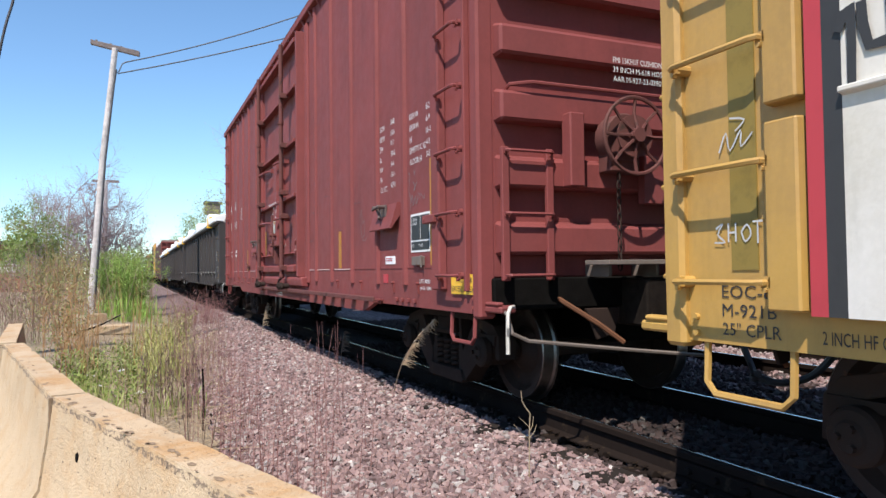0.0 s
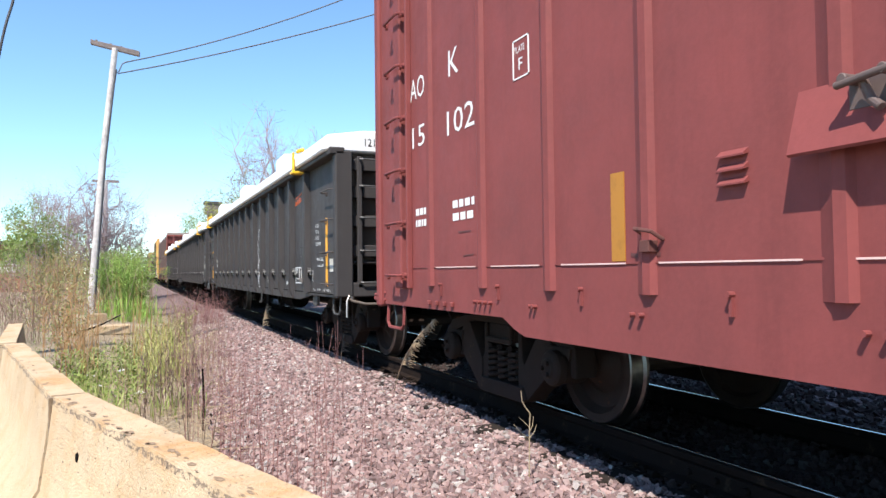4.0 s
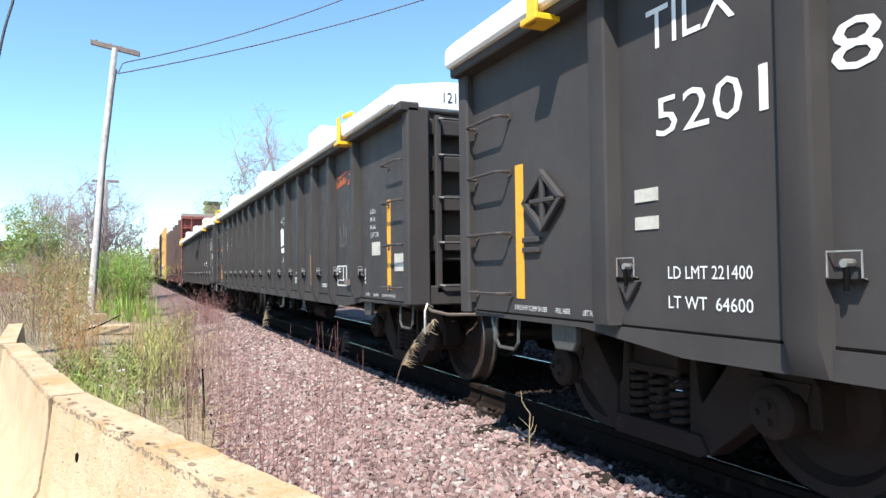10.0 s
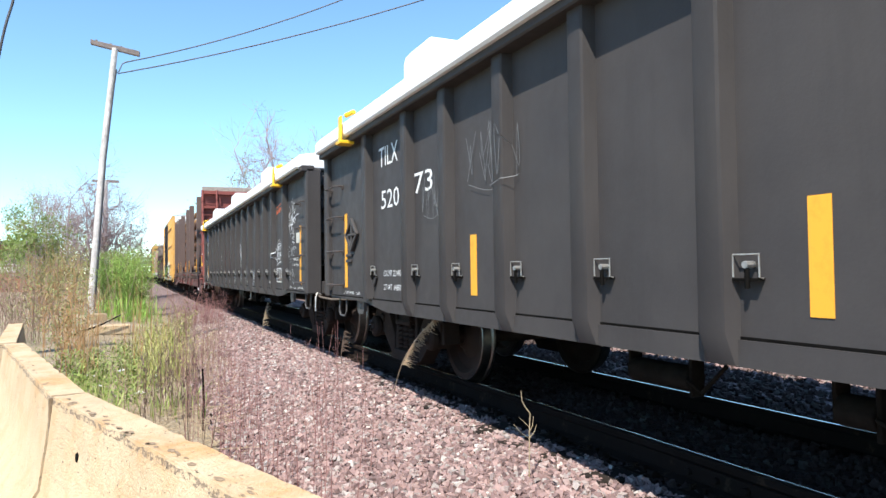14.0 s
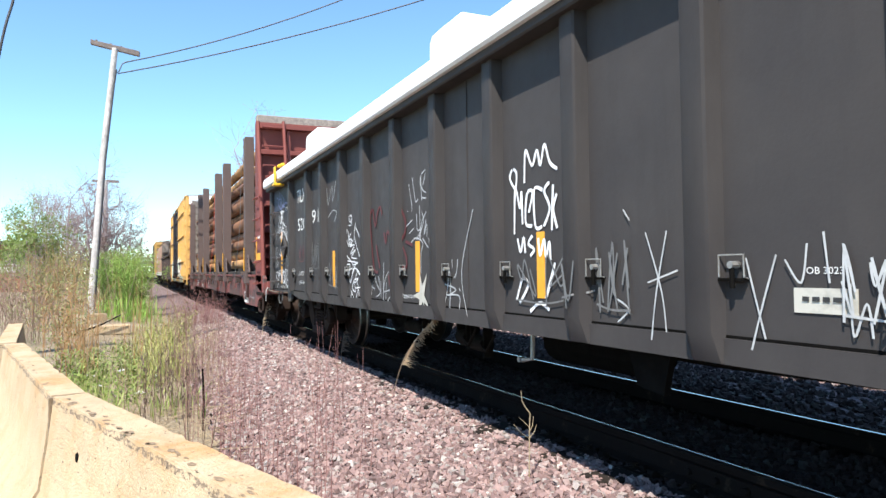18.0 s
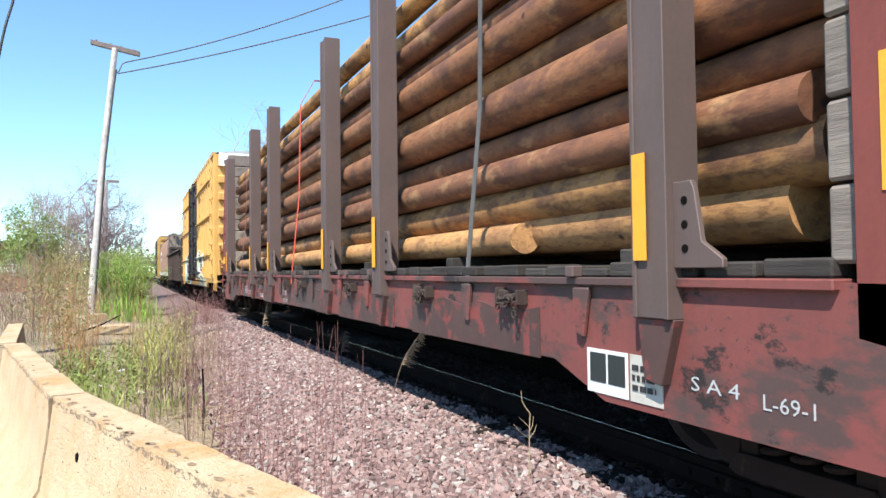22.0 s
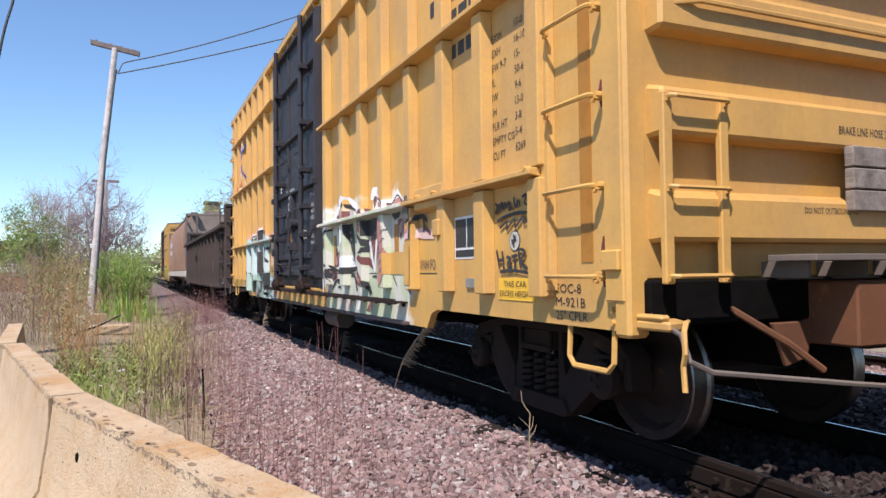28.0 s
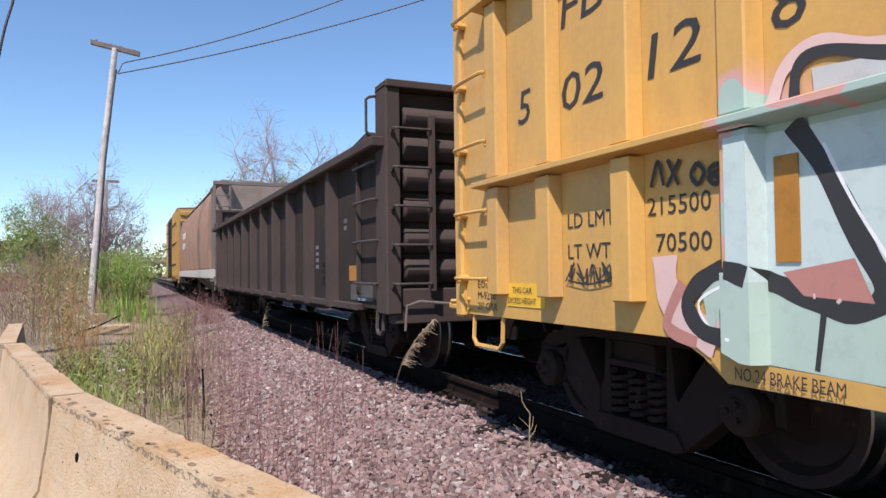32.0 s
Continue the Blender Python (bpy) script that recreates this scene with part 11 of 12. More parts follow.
# ---------------------------------------------------------------- distance
M_BRICK = plain("red_brick_far", (0.30, 0.11, 0.075), 0.9, 0.35, 9)
M_ASPHROOF = plain("dark_roof", (0.06, 0.055, 0.055), 0.8)
M_GLASS = plain("dark_window", (0.03, 0.04, 0.05), 0.1, 0.1)
M_PALEWALL = plain("pale_trim", (0.62, 0.60, 0.56), 0.7, 0.1)
h = thing("brick_shed", "low red brick building behind the bushes", "building", at=(-12.0, 60, -0.3))
part("wall", Mesh().box(-8, 5.2, 0, 9, -0.2, 3.7), M_BRICK, h, "", 0.02)
part("roof", Mesh().prism([(-8.5, 3.7), (5.6, 3.7), (5.6, 3.95), (-8.5, 4.2)], "y", -0.5, 9.5), M_ASPHROOF, h)
part("trim", Mesh().box(-8.1, 5.3, -0.06, 0.0, 1.7, 2.1), M_PALEWALL, h, "pale horizontal band", 0.01)
for k in range(5):
    w = part("window", Mesh().box(-7.0 + 2.5 * k, -5.6 + 2.5 * k, -0.05, 0.02, 2.3, 3.3), M_GLASS, h, "dark window")
    part("sill", Mesh().box(-7.1 + 2.5 * k, -5.5 + 2.5 * k, -0.12, 0.0, 2.2, 2.3), M_PALEWALL, w)
b = thing("road_bridge", "low concrete road bridge across the far tracks", "bridge", at=(0, 185, -0.5))
part("deck", Mesh().box(-40, 60, 0, 9, 4.0, 4.7), M_HOPEND, b, "", 0.05)
for k in range(25):
    part("railing_post", Mesh().box(-40 + 4 * k, -39.8 + 4 * k, 0.1, 0.3, 4.7, 5.5), M_HOPEND, b)
part("handrail", Mesh().box(-40, 60, 0.1, 0.25, 5.4, 5.55), M_HOPEND, b)
for x in (-9, -1.0, 9.5, 18):
    part("pier", Mesh().box(x - 0.5, x + 0.5, 1, 8, -1, 4.0), M_HOPEND, b, "", 0.05)
c = thing("chimney_stack", "dark metal chimney stack behind the train", "chimney", at=(7.95, 82, -0.5))
part("shaft", Mesh().box(-0.55, 0.55, -0.5, 0.5, -0.5, 8.9), M_BRICK, c, "", 0.02)
part("cap", Mesh().box(-0.95, 0.95, -0.8, 0.8, 9.35, 9.65), M_ASPHROOF, c, "flat dark cap", 0.03)
part("vent", Mesh().box(-0.8, 0.8, -0.7, 0.7, 8.2, 9.35), M_HOPEND, c, "grey louvred head", 0.03)
# far woods
rng = np.random.RandomState(77)
F, pts = Mesh(), []
for k in range(900):
    x = rng.uniform(-160, 260)
    y = rng.uniform(230, 300)
    pts.append((x, y, rng.uniform(0, 8 + 3 * lump(x, 0, 0.05))))
leaves(F, rng, pts, 16000, 1.6, 0.9)
tagged(part("far_woods", F, M_OLIVE, smooth=False, tidy=False), "hazy line of distant spring woods", "woods", kind="stuff")
F, pts = Mesh(), []
for k in range(260):
    x = rng.uniform(-60, -5)
    y = rng.uniform(62, 95)
    pts.append((x, y, rng.uniform(0, 5)))
leaves(F, rng, pts, 7000, 0.8, 0.25)
tagged(part("far_hedge", F, M_OLIVE, smooth=False, tidy=False), "scrubby hedge beyond the verge", "woods", kind="stuff")


# ---------------------------------------------------------------- sprayed tags on the gondolas
SF = gon_surface(RIBS)
STACK[0] = 0
stroke(GON[0], [[(6.23, 1.89), (6.26, 1.99), (6.17, 2.03), (6.08, 1.95), (6.04, 1.79), (6.07, 1.67), (6.19, 1.65)],
                [(6.23, 1.92), (6.33, 1.80), (6.35, 1.65), (6.26, 1.44), (6.15, 1.42)],
                [(6.19, 1.65), (6.05, 1.61), (5.97, 1.49), (5.96, 1.37)],
                [(5.95, 1.49), (5.86, 1.59), (5.76, 1.59), (5.73, 1.47)]],
       0.026, M_SPRAY, SF, label="white sprayed loops")
stroke(GON[0], [[(6.15, 1.42), (6.29, 1.33), (6.33, 1.15), (6.26, 0.91), (6.12, 0.87), (6.00, 0.95), (5.95, 1.18), (5.97, 1.37)],
                [(5.99, 1.98), (5.93, 2.09), (5.77, 2.00), (5.75, 1.94), (5.91, 1.83), (5.74, 1.74), (5.76, 1.63), (5.96, 1.60)],
                [(6.04, 1.77), (5.90, 1.72), (5.96, 1.62)],
                [(5.96, 1.01), (5.86, 0.86), (5.75, 0.88), (5.70, 1.09)]],
       0.026, M_SPRAY, SF, label="white sprayed loops")
stroke(GON[0], [[(5.91, 1.37), (5.91, 1.22), (5.83, 1.20), (5.83, 1.37)],
                [(5.79, 1.36), (5.79, 1.21), (5.73, 1.23), (5.73, 1.37)],
                [(5.89, 1.15), (5.72, 1.15)],
                [(5.87, 1.09), (5.72, 1.10)]],
       0.026, M_SPRAY, SF, label="white sprayed loops")
words(GON[1], "Down", 6.37, 2.02, 0.075, M_PALESPRAY, w=0.16, slant=0.2)
words(GON[1], "with", 6.20, 2.06, 0.055, M_PALESPRAY, w=0.11, slant=0.2)
stroke(GON[1], [[(6.14, 2.05), (6.13, 1.97)], [(6.155, 2.0), (6.13, 1.965), (6.105, 2.0)], [(5.92, 1.33), (5.86, 1.38), (5.89, 1.46)], [(5.92, 1.44), (5.89, 1.465), (5.86, 1.43)]], 0.008, M_PALESPRAY, None, 0.004, label="thin chalked arrow")
words(GON[1], "SUCKS", 6.25, 1.33, 0.085, M_PALESPRAY, w=0.30)
stroke(GON[2], [[(7.37, 1.84), (7.40, 1.78), (7.33, 1.71), (7.31, 1.80), (7.35, 1.84)],
                [(7.21, 1.73), (7.19, 1.94), (7.11, 1.83), (7.05, 1.92), (7.01, 1.82), (6.96, 1.94), (6.90, 1.82), (6.82, 1.77)],
                [(7.35, 1.40), (7.33, 1.70), (7.27, 1.57), (7.25, 1.68), (7.24, 1.46)],
                [(7.16, 1.53), (7.11, 1.66), (7.18, 1.65), (7.20, 1.47), (7.12, 1.44)]],
       0.022, M_SPRAY, SF, label="white sprayed tag with a crown")
stroke(GON[2], [[(6.99, 1.66), (7.09, 1.67), (7.08, 1.44), (7.00, 1.43)],
                [(6.91, 1.70), (6.97, 1.65), (6.91, 1.54), (6.98, 1.43)],
                [(6.87, 1.68), (6.89, 1.40)],
                [(6.83, 1.62), (6.87, 1.53), (6.83, 1.41)]],
       0.022, M_SPRAY, SF, label="white sprayed tag with a crown")
stroke(GON[2], [[(7.31, 1.37), (7.27, 1.28), (7.23, 1.37), (7.21, 1.27)],
                [(7.12, 1.38), (7.17, 1.33), (7.10, 1.29), (7.15, 1.25)],
                [(7.05, 1.36), (7.03, 1.25), (6.98, 1.35), (6.96, 1.24), (6.92, 1.33), (6.91, 1.22)],
                [(7.33, 0.96), (7.25, 1.10), (7.18, 1.06), (7.29, 0.94)]],
       0.022, M_SPRAY, SF, label="white sprayed tag with a crown")
stroke(GON[2], [[(7.16, 0.89), (7.04, 0.95), (6.93, 0.91)],
                [(6.86, 1.20), (6.97, 0.98), (6.88, 1.14)]],
       0.022, M_SPRAY, SF, label="white sprayed tag with a crown")
for line in ([(11.22, 1.83), (11.3, 1.81), (11.27, 1.75), (11.19, 1.77), (11.21, 1.83), (11.22, 1.72), (11.32, 1.71)],
          [(11.49, 1.56), (11.39, 1.67), (11.42, 1.56), (11.32, 1.46), (11.34, 1.64)],
          [(11.45, 1.47), (11.46, 1.46)],
          [(11.23, 1.61), (11.33, 1.55), (11.2, 1.54), (11.32, 1.49), (11.18, 1.48)],
          [(11.13, 1.54), (11.27, 1.46), (11.09, 1.47), (11.25, 1.37), (11.05, 1.41), (11.21, 1.33), (11.0, 1.31)],
          [(11.04, 1.73), (11.09, 1.58), (11.0, 1.45), (10.89, 1.33)],
          [(11.04, 1.68), (10.89, 1.56)],
          [(11.4, 1.35), (11.19, 1.26), (11.14, 1.21)],
          [(11.38, 1.29), (10.96, 1.26), (11.14, 1.24)],
          [(11.42, 1.24), (11.28, 1.24), (11.36, 1.1)],
          [(11.19, 1.2), (11.31, 1.16), (11.26, 1.03), (11.14, 1.2)],
          [(11.05, 1.24), (11.19, 1.12), (11.1, 1.2), (10.92, 1.16), (10.88, 1.12), (11.03, 1.18)],
          [(10.99, 1.15), (11.1, 1.03), (10.95, 1.08), (11.06, 1.07)],
          [(11.1, 1.07), (11.19, 0.97), (11.06, 0.93), (11.12, 1.05)],
          [(11.01, 1.08), (10.91, 0.88)],
          [(11.24, 0.94), (11.11, 0.83)],
          [(11.2, 0.92), (11.29, 0.82)],
          [(11.06, 0.97), (10.87, 0.98)],
          [(10.95, 0.97), (11.04, 0.85)]):
    stroke(GON[2], [line], 0.013, M_SPRAY, None, 0.004, label="small white sprayed letters")
for line in ([(10.06, 1.25), (10.07, 1.05), (10.08, 0.78)],
             [(9.91, 1.16), (10.02, 1.07), (10.08, 0.93)],
             [(10.36, 1.13), (10.31, 1.05), (10.17, 0.95)],
             [(10.23, 1.11), (10.17, 0.95), (10.3, 0.89)],
             [(10.4, 1.08), (10.47, 0.91)],
             [(10.35, 0.97), (10.47, 1.0)],
             [(9.98, 1.05), (10.0, 0.87)],
             [(10.05, 0.95), (9.88, 0.97)],
             [(10.15, 1.05), (10.15, 0.89)],
             [(9.86, 0.91), (10.06, 0.8), (10.31, 0.75), (9.84, 0.8)],
             [(9.32, 1.97), (9.25, 1.78), (9.25, 1.71)],
             [(9.23, 2.02), (9.19, 1.9), (9.15, 1.79), (9.09, 1.81)],
             [(8.91, 2.05), (9.01, 2.02), (9.03, 1.94), (8.96, 1.87), (8.9, 1.85)],
             [(9.02, 2.0), (9.01, 1.86), (9.0, 1.79)],
             [(8.91, 2.02), (8.97, 1.92)],
             [(8.99, 1.81), (8.9, 1.8)],
             [(9.35, 1.72), (9.36, 1.72)],
             [(9.39, 1.58), (9.24, 1.63)],
             [(9.32, 1.51), (9.2, 1.55)],
             [(9.29, 1.41), (9.16, 1.46), (8.99, 1.41), (9.03, 1.31), (9.04, 1.14)],
             [(9.13, 1.68), (9.11, 1.53), (9.01, 1.54), (9.08, 1.45)],
             [(9.06, 1.75), (9.05, 1.64), (9.04, 1.43)],
             [(8.9, 1.68), (9.0, 1.6), (9.03, 1.52)],
             [(8.91, 1.61), (8.95, 1.48), (8.89, 1.57), (8.89, 1.46)],
             [(9.0, 1.69), (8.97, 1.58), (9.14, 1.44)],
             [(8.99, 1.45), (8.86, 1.36)],
             [(8.78, 1.5), (8.78, 1.31), (8.81, 1.12)],
             [(8.85, 1.45), (8.8, 1.25), (8.73, 1.06), (8.72, 0.94)],
             [(8.81, 1.36), (8.7, 1.25)],
             [(8.81, 1.12), (8.76, 1.19), (8.72, 1.2)],
             [(8.37, 1.25), (8.36, 1.18)],
             [(8.26, 1.25), (8.28, 1.15), (8.33, 1.1)],
             [(8.47, 0.98), (8.44, 1.13), (8.42, 1.16), (8.4, 1.05), (8.42, 0.86)],
             [(8.52, 1.05), (8.3, 1.01), (8.44, 0.96)],
             [(8.24, 1.02), (8.22, 1.0)],
             [(8.53, 0.87), (8.46, 1.01), (8.44, 1.12)],
             [(8.47, 0.96), (8.24, 0.96), (8.24, 0.86)]):
    stroke(GON[2], [line], 0.011, M_PALESPRAY, None, 0.0015, label="thin pale sprayed lines")
for line in ([(10.41, 1.83), (10.48, 1.75), (10.44, 1.49), (10.36, 1.19), (10.23, 1.15)],
             [(10.39, 1.83), (10.31, 1.64), (10.24, 1.77), (10.15, 1.83), (10.09, 1.74)],
             [(10.29, 1.44), (10.17, 1.19)],
             [(9.86, 1.81), (9.73, 1.77)],
             [(9.83, 1.67), (9.85, 1.51), (9.71, 1.49)],
             [(10.03, 1.56), (9.98, 1.45), (9.92, 1.56), (9.74, 1.44)],
             [(9.57, 1.8), (9.42, 1.65), (9.42, 1.53), (9.52, 1.46)],
             [(9.48, 1.39), (9.39, 1.27), (9.44, 1.19), (9.85, 1.24)],
             [(9.91, 1.12), (9.86, 1.01)],
             [(9.41, 1.44), (9.23, 1.4)]):
    stroke(GON[2], [line], 0.034, M_REDSPRAY, None, 0.003, label="faint dark red letters")
for tip in ((9.06, 1.15), (8.89, 1.14), (9.23, 0.93), (8.85, 0.84), (9.1, 0.75), (8.96, 0.84)):
    y, z = (9.02, 0.94)
    away = (Vector(tip) - Vector((y, z))).orthogonal() * 0.22
    spray(GON[2], M_CREAM, 0, [(y + away.x, z + away.y), tuple(tip), (y - away.x, z - away.y)], None)
stroke(GON[2], [[(12.32, 2.26), (12.26, 2.05), (12.07, 2.27), (12.03, 2.07), (11.88, 2.31)],
                [(12.27, 1.88), (12.01, 1.95), (11.84, 1.90), (11.96, 1.80)]],
       0.010, M_PALESPRAY, SF, label="thin pale sprayed lines")
spray(GON[2], M_NAVY, 0, [(16.15, 2.77), (14.94, 2.33), (15.12, 2.26), (15.33, 2.27), (15.55, 2.26), (15.73, 2.25), (16.16, 2.25)], SF)
for line in ([(15.54, 2.21), (15.63, 2.22), (15.66, 2.18), (15.64, 2.08), (15.58, 2.01), (15.52, 2.03), (15.5, 2.11), (15.52, 2.2), (15.56, 2.22)],
             [(15.56, 2.1), (15.51, 2.09)],
             [(15.39, 2.18), (15.49, 2.2), (15.49, 2.17), (15.47, 2.03), (15.36, 2.02)],
             [(15.48, 2.12), (15.4, 2.11)],
             [(15.24, 2.2), (15.36, 2.21), (15.47, 2.23)],
             [(15.36, 2.2), (15.39, 2.13), (15.36, 2.04), (15.3, 1.98), (15.22, 1.96), (15.19, 1.98)],
             [(15.75, 2.04), (15.69, 1.92), (15.64, 1.78), (15.51, 1.8)],
             [(15.59, 1.97), (15.49, 1.8)],
             [(15.52, 1.96), (15.45, 1.81), (15.43, 1.77), (15.37, 1.89)],
             [(15.37, 2.0), (15.39, 1.91), (15.38, 1.81)],
             [(15.41, 1.92), (15.28, 1.92)],
             [(15.42, 1.87), (15.28, 1.86), (15.17, 1.81), (15.09, 1.76), (14.95, 1.66), (14.98, 1.71), (15.07, 1.83), (15.1, 1.92), (15.07, 1.94)],
             [(15.55, 1.74), (15.46, 1.76), (15.35, 1.77)],
             [(15.01, 1.83), (15.0, 1.83)],
             [(14.97, 1.82), (14.96, 1.81)],
             [(14.85, 1.99), (14.84, 1.89), (14.83, 1.82)],
             [(14.91, 1.84), (14.77, 1.85)],
             [(14.84, 1.86), (14.88, 1.73)],
             [(14.83, 1.84), (14.77, 1.72)],
             [(14.77, 1.79), (14.76, 1.78)],
             [(15.04, 2.27), (14.93, 2.18), (14.85, 2.1), (14.74, 2.01), (14.75, 2.11), (14.79, 2.26)],
             [(15.11, 2.27), (15.08, 2.2)]):
    stroke(GON[2], [line], 0.020, M_SPRAY, None, 0.0015, label="white sprayed letters")
for line in ([(15.51, 1.57), (15.53, 1.45)],
             [(15.58, 1.57), (15.65, 1.48), (15.51, 1.44)],
             [(15.8, 1.13), (15.91, 1.17), (15.98, 1.11), (15.93, 1.03), (15.86, 0.99), (15.8, 1.06), (15.81, 1.12)],
             [(15.85, 1.08), (15.81, 1.01), (15.8, 0.94), (15.84, 0.9)],
             [(15.7, 1.0), (15.74, 1.06), (15.67, 1.18), (15.77, 1.15), (15.73, 1.1), (15.65, 1.13)],
             [(15.51, 1.19), (15.61, 1.21), (15.63, 1.15), (15.52, 1.1), (15.5, 1.05), (15.57, 1.0), (15.66, 1.01)],
             [(15.55, 0.99), (15.47, 1.12), (15.44, 1.21), (15.45, 0.97)],
             [(15.51, 1.07), (15.45, 1.06)],
             [(15.32, 1.21), (15.4, 1.12), (15.36, 1.01), (15.26, 0.97), (15.2, 1.03), (15.21, 1.13), (15.28, 1.19), (15.33, 1.16), (15.26, 1.09), (15.19, 0.97)],
             [(15.19, 0.98), (15.15, 1.21), (15.09, 1.16), (15.07, 0.98)],
             [(14.99, 1.16), (15.05, 1.21), (15.09, 1.15), (15.02, 1.06), (14.93, 0.98), (14.94, 0.92), (15.08, 0.95), (15.3, 1.02)],
             [(14.96, 1.23), (14.97, 1.13), (14.91, 1.02), (14.88, 0.9)],
             [(14.96, 1.24), (14.88, 1.2), (14.81, 1.14), (14.96, 1.16)],
             [(14.93, 1.05), (14.8, 1.06), (14.7, 1.05)]):
    stroke(GON[2], [line], 0.0125, M_SPRAY, None, 0.0015, label="white sprayed letters")
for line in ([(15.03, 1.45), (14.98, 1.3)],
             [(14.99, 1.43), (14.92, 1.38)],
             [(14.95, 1.48), (14.96, 1.51)],
             [(14.92, 1.34), (14.89, 1.45), (14.87, 1.34)],
             [(14.86, 1.55), (14.85, 1.4), (14.85, 1.28)],
             [(14.84, 1.34), (14.78, 1.42), (14.72, 1.5)],
             [(14.76, 1.44), (14.75, 1.4), (14.8, 1.36), (14.72, 1.38)],
             [(14.98, 1.27), (14.79, 1.27), (14.78, 1.24), (14.83, 1.2)],
             [(16.04, 1.99), (15.95, 1.74), (15.9, 1.89)],
             [(15.83, 2.01), (15.72, 1.82), (15.68, 1.71)],
             [(15.86, 1.87), (15.76, 1.89)],
             [(15.85, 1.83), (15.77, 1.85)],
             [(15.88, 1.62), (16.04, 1.54), (15.99, 1.46)],
             [(15.81, 1.57), (15.99, 1.41), (15.84, 1.42), (15.97, 1.26), (15.79, 1.33), (15.82, 1.24), (15.7, 1.49)]):
    stroke(GON[2], [line], 0.009, M_PALESPRAY, None, 0.0015, label="thin pale scrawl")
for line in ([(15.53, 2.44), (15.7, 2.44), (15.73, 2.38), (15.6, 2.29), (15.47, 2.24)],
             [(15.64, 2.58), (15.57, 2.42), (15.47, 2.26)],
             [(15.42, 2.5), (15.44, 2.41), (15.42, 2.31)],
             [(15.26, 2.44), (15.27, 2.31), (15.4, 2.3), (15.28, 2.32), (15.12, 2.32)],
             [(15.16, 2.34), (15.04, 2.33), (14.93, 2.32)],
             [(15.47, 2.26), (15.33, 2.29), (15.12, 2.26)],
             [(15.89, 2.49), (15.75, 2.48)],
             [(15.87, 2.42), (15.83, 2.42)]):
    stroke(GON[2], [line], 0.024, M_BLUELINE, None, 0.004, label="faded blue sprayed lines")
stroke(GON[2], [[(1.45, 1.82), (1.47, 2.12), (1.49, 2.13), (1.37, 2), (1.29, 1.85), (1.29, 2.06), (1.27, 2.06), (1.2, 1.93), (1.17, 1.84)],
                [(1.55, 1.91), (1.45, 1.93), (1.32, 1.94), (1.18, 1.93)],
                [(1.26, 2.36), (1.22, 2.2), (1.22, 2.07), (1.18, 1.86), (1.12, 1.67)],
                [(1.14, 2.29), (1.19, 2.13), (1.17, 2), (1.04, 1.95), (0.98, 1.99), (0.99, 2.02), (1.08, 2.03), (1.14, 1.98)]],
       0.01, M_SPRAY, SF, label="thin white sprayed tag")
stroke(GON[2], [[(1.14, 1.98), (1.04, 2.03), (0.87, 2.07), (0.73, 2.06)],
                [(1.13, 2.2), (1.04, 2.09)],
                [(0.97, 2.17), (1.12, 2.1)],
                [(1.44, 2.24), (1.36, 2.11)],
                [(1.32, 1.85), (1.39, 1.72)],
                [(1.28, 2.03), (1.3, 1.83)],
                [(1.12, 2.27), (0.99, 2.25)]],
       0.008, M_SPRAY, SF, label="thin white sprayed tag")
stroke(GON[2], [[(1.43, 1.57), (1.54, 1.57), (1.54, 1.43), (1.43, 1.45)],
                [(1.54, 1.5), (1.45, 1.51)],
                [(1.4, 1.44), (1.41, 1.57), (1.31, 1.45), (1.32, 1.58)],
                [(1.3, 1.45), (1.26, 1.57), (1.24, 1.45)],
                [(1.56, 1.41), (1.31, 1.43)],
                [(1.2, 1.55), (1.19, 1.44), (1.1, 1.44), (1.11, 1.52)],
                [(1.36, 1.39), (1.41, 1.35), (1.35, 1.32), (1.33, 1.36)],
                [(1.29, 1.38), (1.28, 1.31)]],
       0.005, M_PALESPRAY, SF, label="chalked letters")
stroke(GON[2], [[(1.21, 1.3), (1.22, 0.99)],
                [(1.32, 1.18), (1.27, 1.09), (1.16, 1.15), (1.1, 1.09), (1.12, 1), (1.21, 0.97)],
                [(1.27, 1.22), (1.22, 1.19), (1.25, 1.16)],
                [(1.21, 1.3), (1.15, 1.31)]],
       0.008, M_PALESPRAY, SF, label="sprayed figure five")
stroke(GON[2], [[(2.62, 1.57), (2.73, 1.5), (2.71, 1.42), (2.59, 1.39), (2.5, 1.49), (2.57, 1.58), (2.67, 1.56)],
                [(2.51, 1.39), (2.52, 1.57), (2.4, 1.6), (2.46, 1.5), (2.35, 1.5), (2.39, 1.41), (2.49, 1.41)],
                [(2.25, 1.57), (2.37, 1.57), (2.36, 1.5), (2.26, 1.47), (2.27, 1.41), (2.4, 1.39)],
                [(2.3, 1.36), (2.22, 1.54), (2.16, 1.63), (2.11, 1.46), (2.03, 1.28)]],
       0.013, M_SPRAY, SF, label="white sprayed tag with a crown")
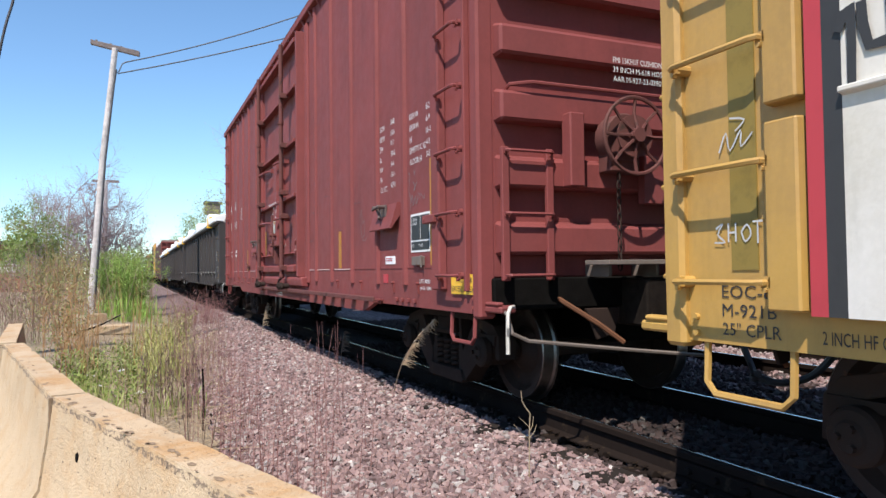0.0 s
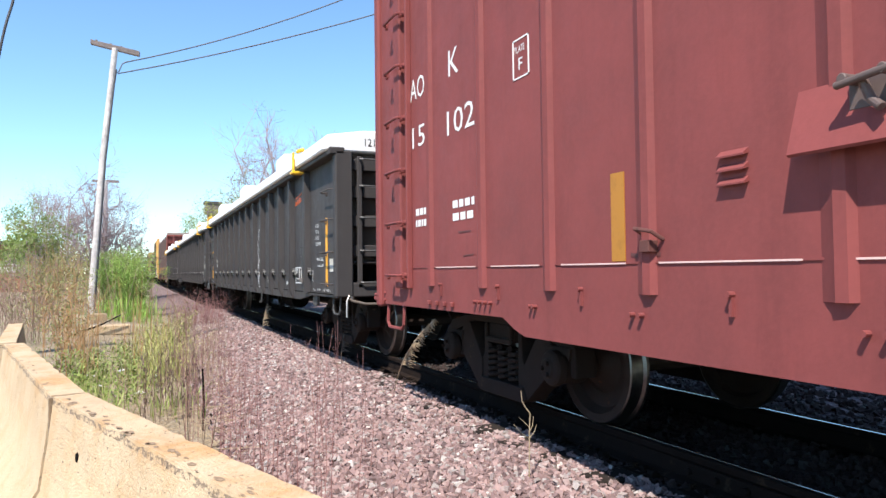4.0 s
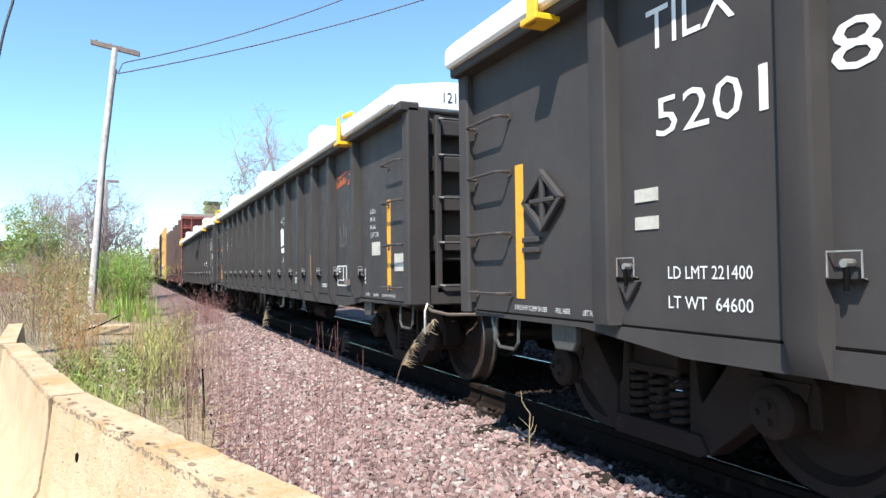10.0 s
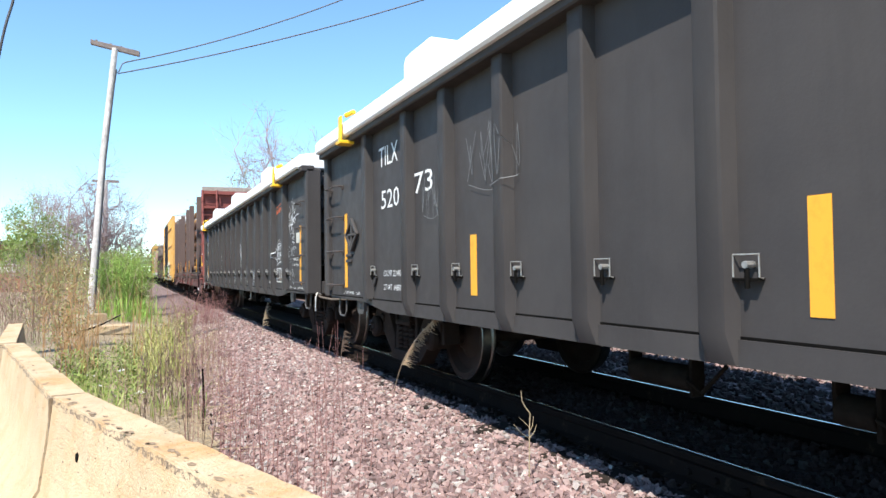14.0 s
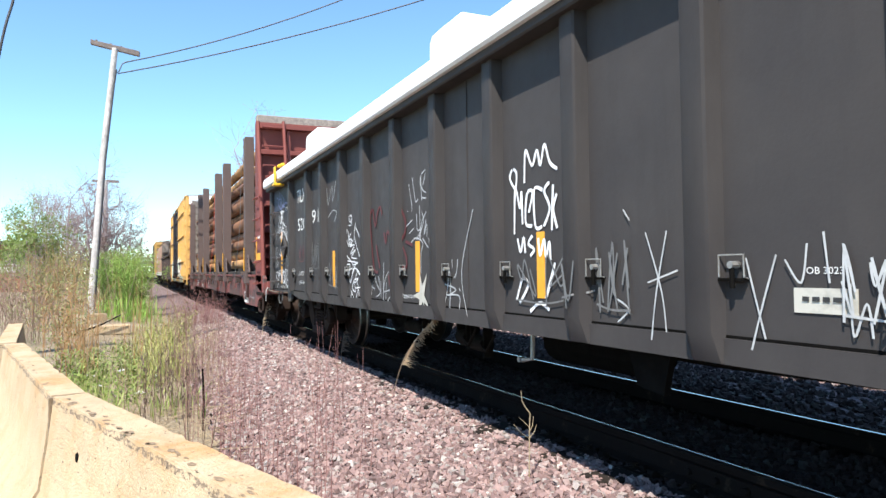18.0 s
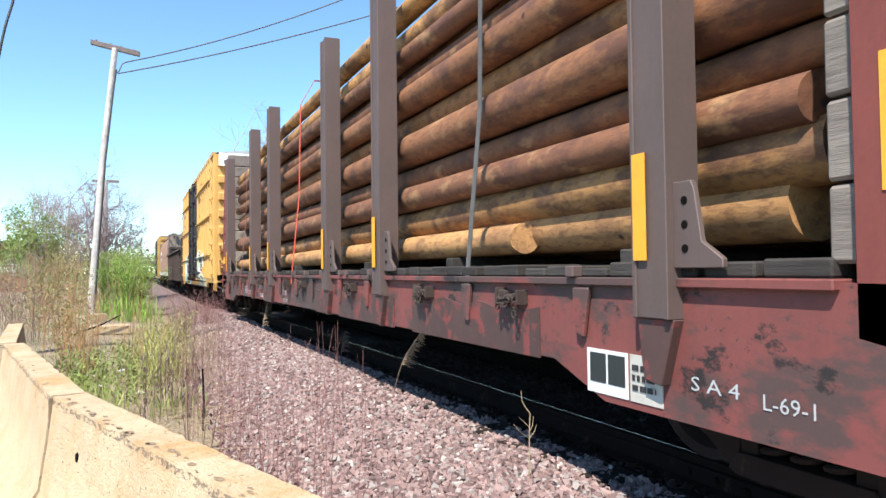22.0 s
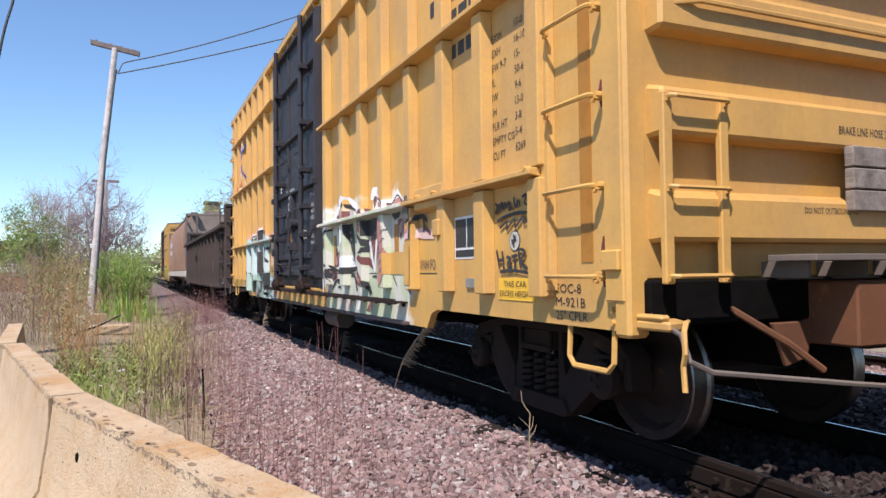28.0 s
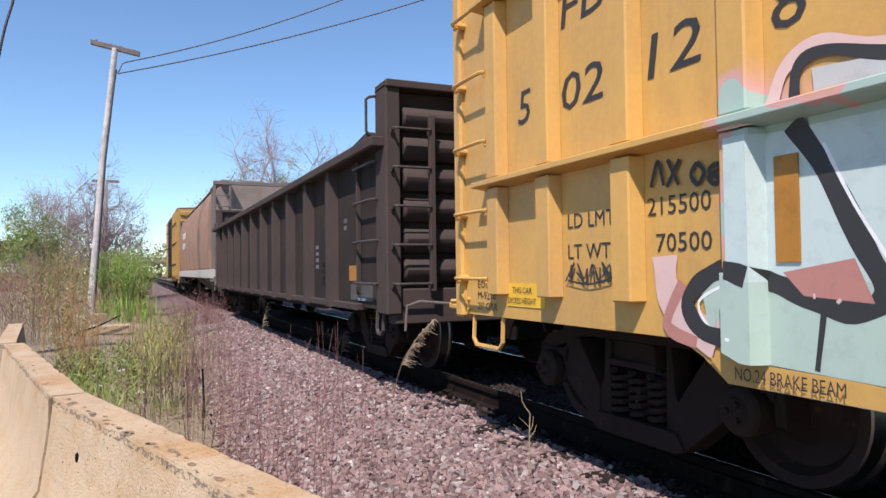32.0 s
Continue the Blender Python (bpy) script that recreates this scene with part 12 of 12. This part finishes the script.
stroke(GON[2], [[(1.95, 1.59), (2.06, 1.58), (2.08, 1.44), (2.02, 1.35), (1.91, 1.33)],
                [(2.28, 1.46), (2.1, 1.46)],
                [(2.56, 1.39), (2.48, 1.3), (2.56, 1.29)],
                [(2.48, 1.31), (2.28, 1.34), (2.12, 1.34)],
                [(2.53, 1.63), (2.35, 1.67), (2.2, 1.64), (2.31, 1.61), (2.51, 1.62)],
                [(2.47, 1.68), (2.48, 1.74)],
                [(2.35, 1.69), (2.37, 1.75)],
                [(2.25, 1.67), (2.22, 1.71)]],
       0.013, M_SPRAY, SF, label="white sprayed tag with a crown")
for line in ([(6.03, 1.34), (5.92, 1.04), (5.89, 0.8)],
             [(5.88, 1.34), (5.96, 1.04), (6.0, 0.81)],
             [(6.02, 1.09), (5.81, 1.15)],
             [(5.41, 1.2), (5.37, 1.05), (5.32, 0.87)],
             [(5.26, 1.21), (5.33, 1.01), (5.39, 0.82)],
             [(5.22, 1.19), (5.15, 1.1), (5.12, 1.25)],
             [(5.05, 1.29), (5.03, 1.1)],
             [(4.95, 1.1), (4.94, 0.91), (4.89, 1.03), (4.87, 0.91)],
             [(7.96, 1.62), (8.17, 1.16), (8.08, 0.81)],
             [(6.26, 1.0), (6.17, 0.95), (6.26, 0.88)],
             [(6.2, 1.47), (6.15, 1.41)]):
    stroke(GON[2], [line], 0.009, M_PALESPRAY, SF, 0.004, label="thin white sprayed lines")
# plain block emblem on the second gondola
for pts in ([(6.33, 1.90), (6.30, 1.60), (6.20, 1.60), (6.23, 1.90)], [(6.25, 1.92), (6.22, 1.62), (6.06, 1.62), (6.08, 1.90)], [(6.02, 1.93), (5.99, 1.70), (5.92, 1.70), (5.95, 1.93)],
            [(5.91, 1.93), (5.82, 1.92), (5.82, 1.60), (5.91, 1.56)], [(6.30, 1.57), (6.28, 1.50), (5.84, 1.48), (5.84, 1.60), (5.95, 1.58)], [(6.02, 1.72), (5.86, 1.72), (5.86, 1.66), (6.02, 1.66)]):
    STACK[0] += 1
    part("emblem", Mesh().add([(-PW - 0.004 - 0.00005 * (STACK[0] % 300), y, z) for y, z in pts], [tuple(range(len(pts)))]), M_SPRAY, GON[1], "plain white block emblem", smooth=False, tidy=False)
part("paint_run", Mesh().box(-PW - 0.005, -PW, 7.70, 7.76, 0.78, 1.12), M_SPRAY, GON[1], "white paint run", 0, False)
# faint red and tan letters, a star burst, and more scrawls on the third
for y, z, w, h, sd, mt, wd, lp in ((14.1, 1.3, 0.6, 0.30, 7, M_REDSPRAY, 0.011, 5), (13.2, 1.2, 0.5, 0.40, 8, M_GREYSPRAY, 0.008, 6), (12.25, 0.95, 0.75, 0.35, 9, M_GREYSPRAY, 0.010, 5),
                                 (7.35, 0.92, 0.9, 0.35, 11, M_GREYSPRAY, 0.012, 3), (6.45, 0.92, 0.3, 0.40, 12, M_GREYSPRAY, 0.012, 3), (5.0, 0.95, 0.4, 0.30, 14, M_PALESPRAY, 0.010, 4)):
    scribble(GON[2], y, z, w, h, sd, mt, wd, SF, lp)
words(GON[2], "RETAINING VALVE", 9.55, 0.905, 0.035, M_WHITE, w=0.34)
words(GON[0], "RETAINING VALVE", 9.25, 0.905, 0.035, M_WHITE, w=0.34)
# chalked figures on the first two
stroke(GON[0], [[(1.98, 1.75), (1.9, 1.62), (1.97, 1.5), (2.05, 1.4), (2.0, 1.32)], [(1.86, 1.75), (1.9, 1.6), (1.83, 1.48), (1.86, 1.35), (1.95, 1.3)]], 0.006, M_GREYSPRAY, SF)
scribble(GON[0], 2.0, 1.15, 0.25, 0.12, 30, M_GREYSPRAY, 0.004, SF, 4)
scribble(GON[1], 2.5, 1.45, 0.35, 0.32, 31, M_GREYSPRAY, 0.006, SF, 3)
scribble(GON[1], 13.0, 1.6, 0.5, 0.4, 32, M_GREYSPRAY, 0.0055, SF, 4)
scribble(GON[1], 12.1, 1.75, 0.8, 0.5, 33, M_GREYSPRAY, 0.0055, SF, 4)


# ---------------------------------------------------------------- what moves
def motions():
    for car, y0 in MOVING:
        walk(car, [(t, pose(XC, y0 - s, 0)) for t, s in zip(TIMES, RUN)])
    steps = [k / 6 for k in range(193)]
    for w, s, y, r in SPIN:
        turn = 0 if s < 0 else 180
        walk(w, [(t, pose(s * 0.715, y, r, 0, 0, turn) @ pose(0, 0, 0, -s * math.degrees(run_at(t) / r))) for t in steps])


motions()
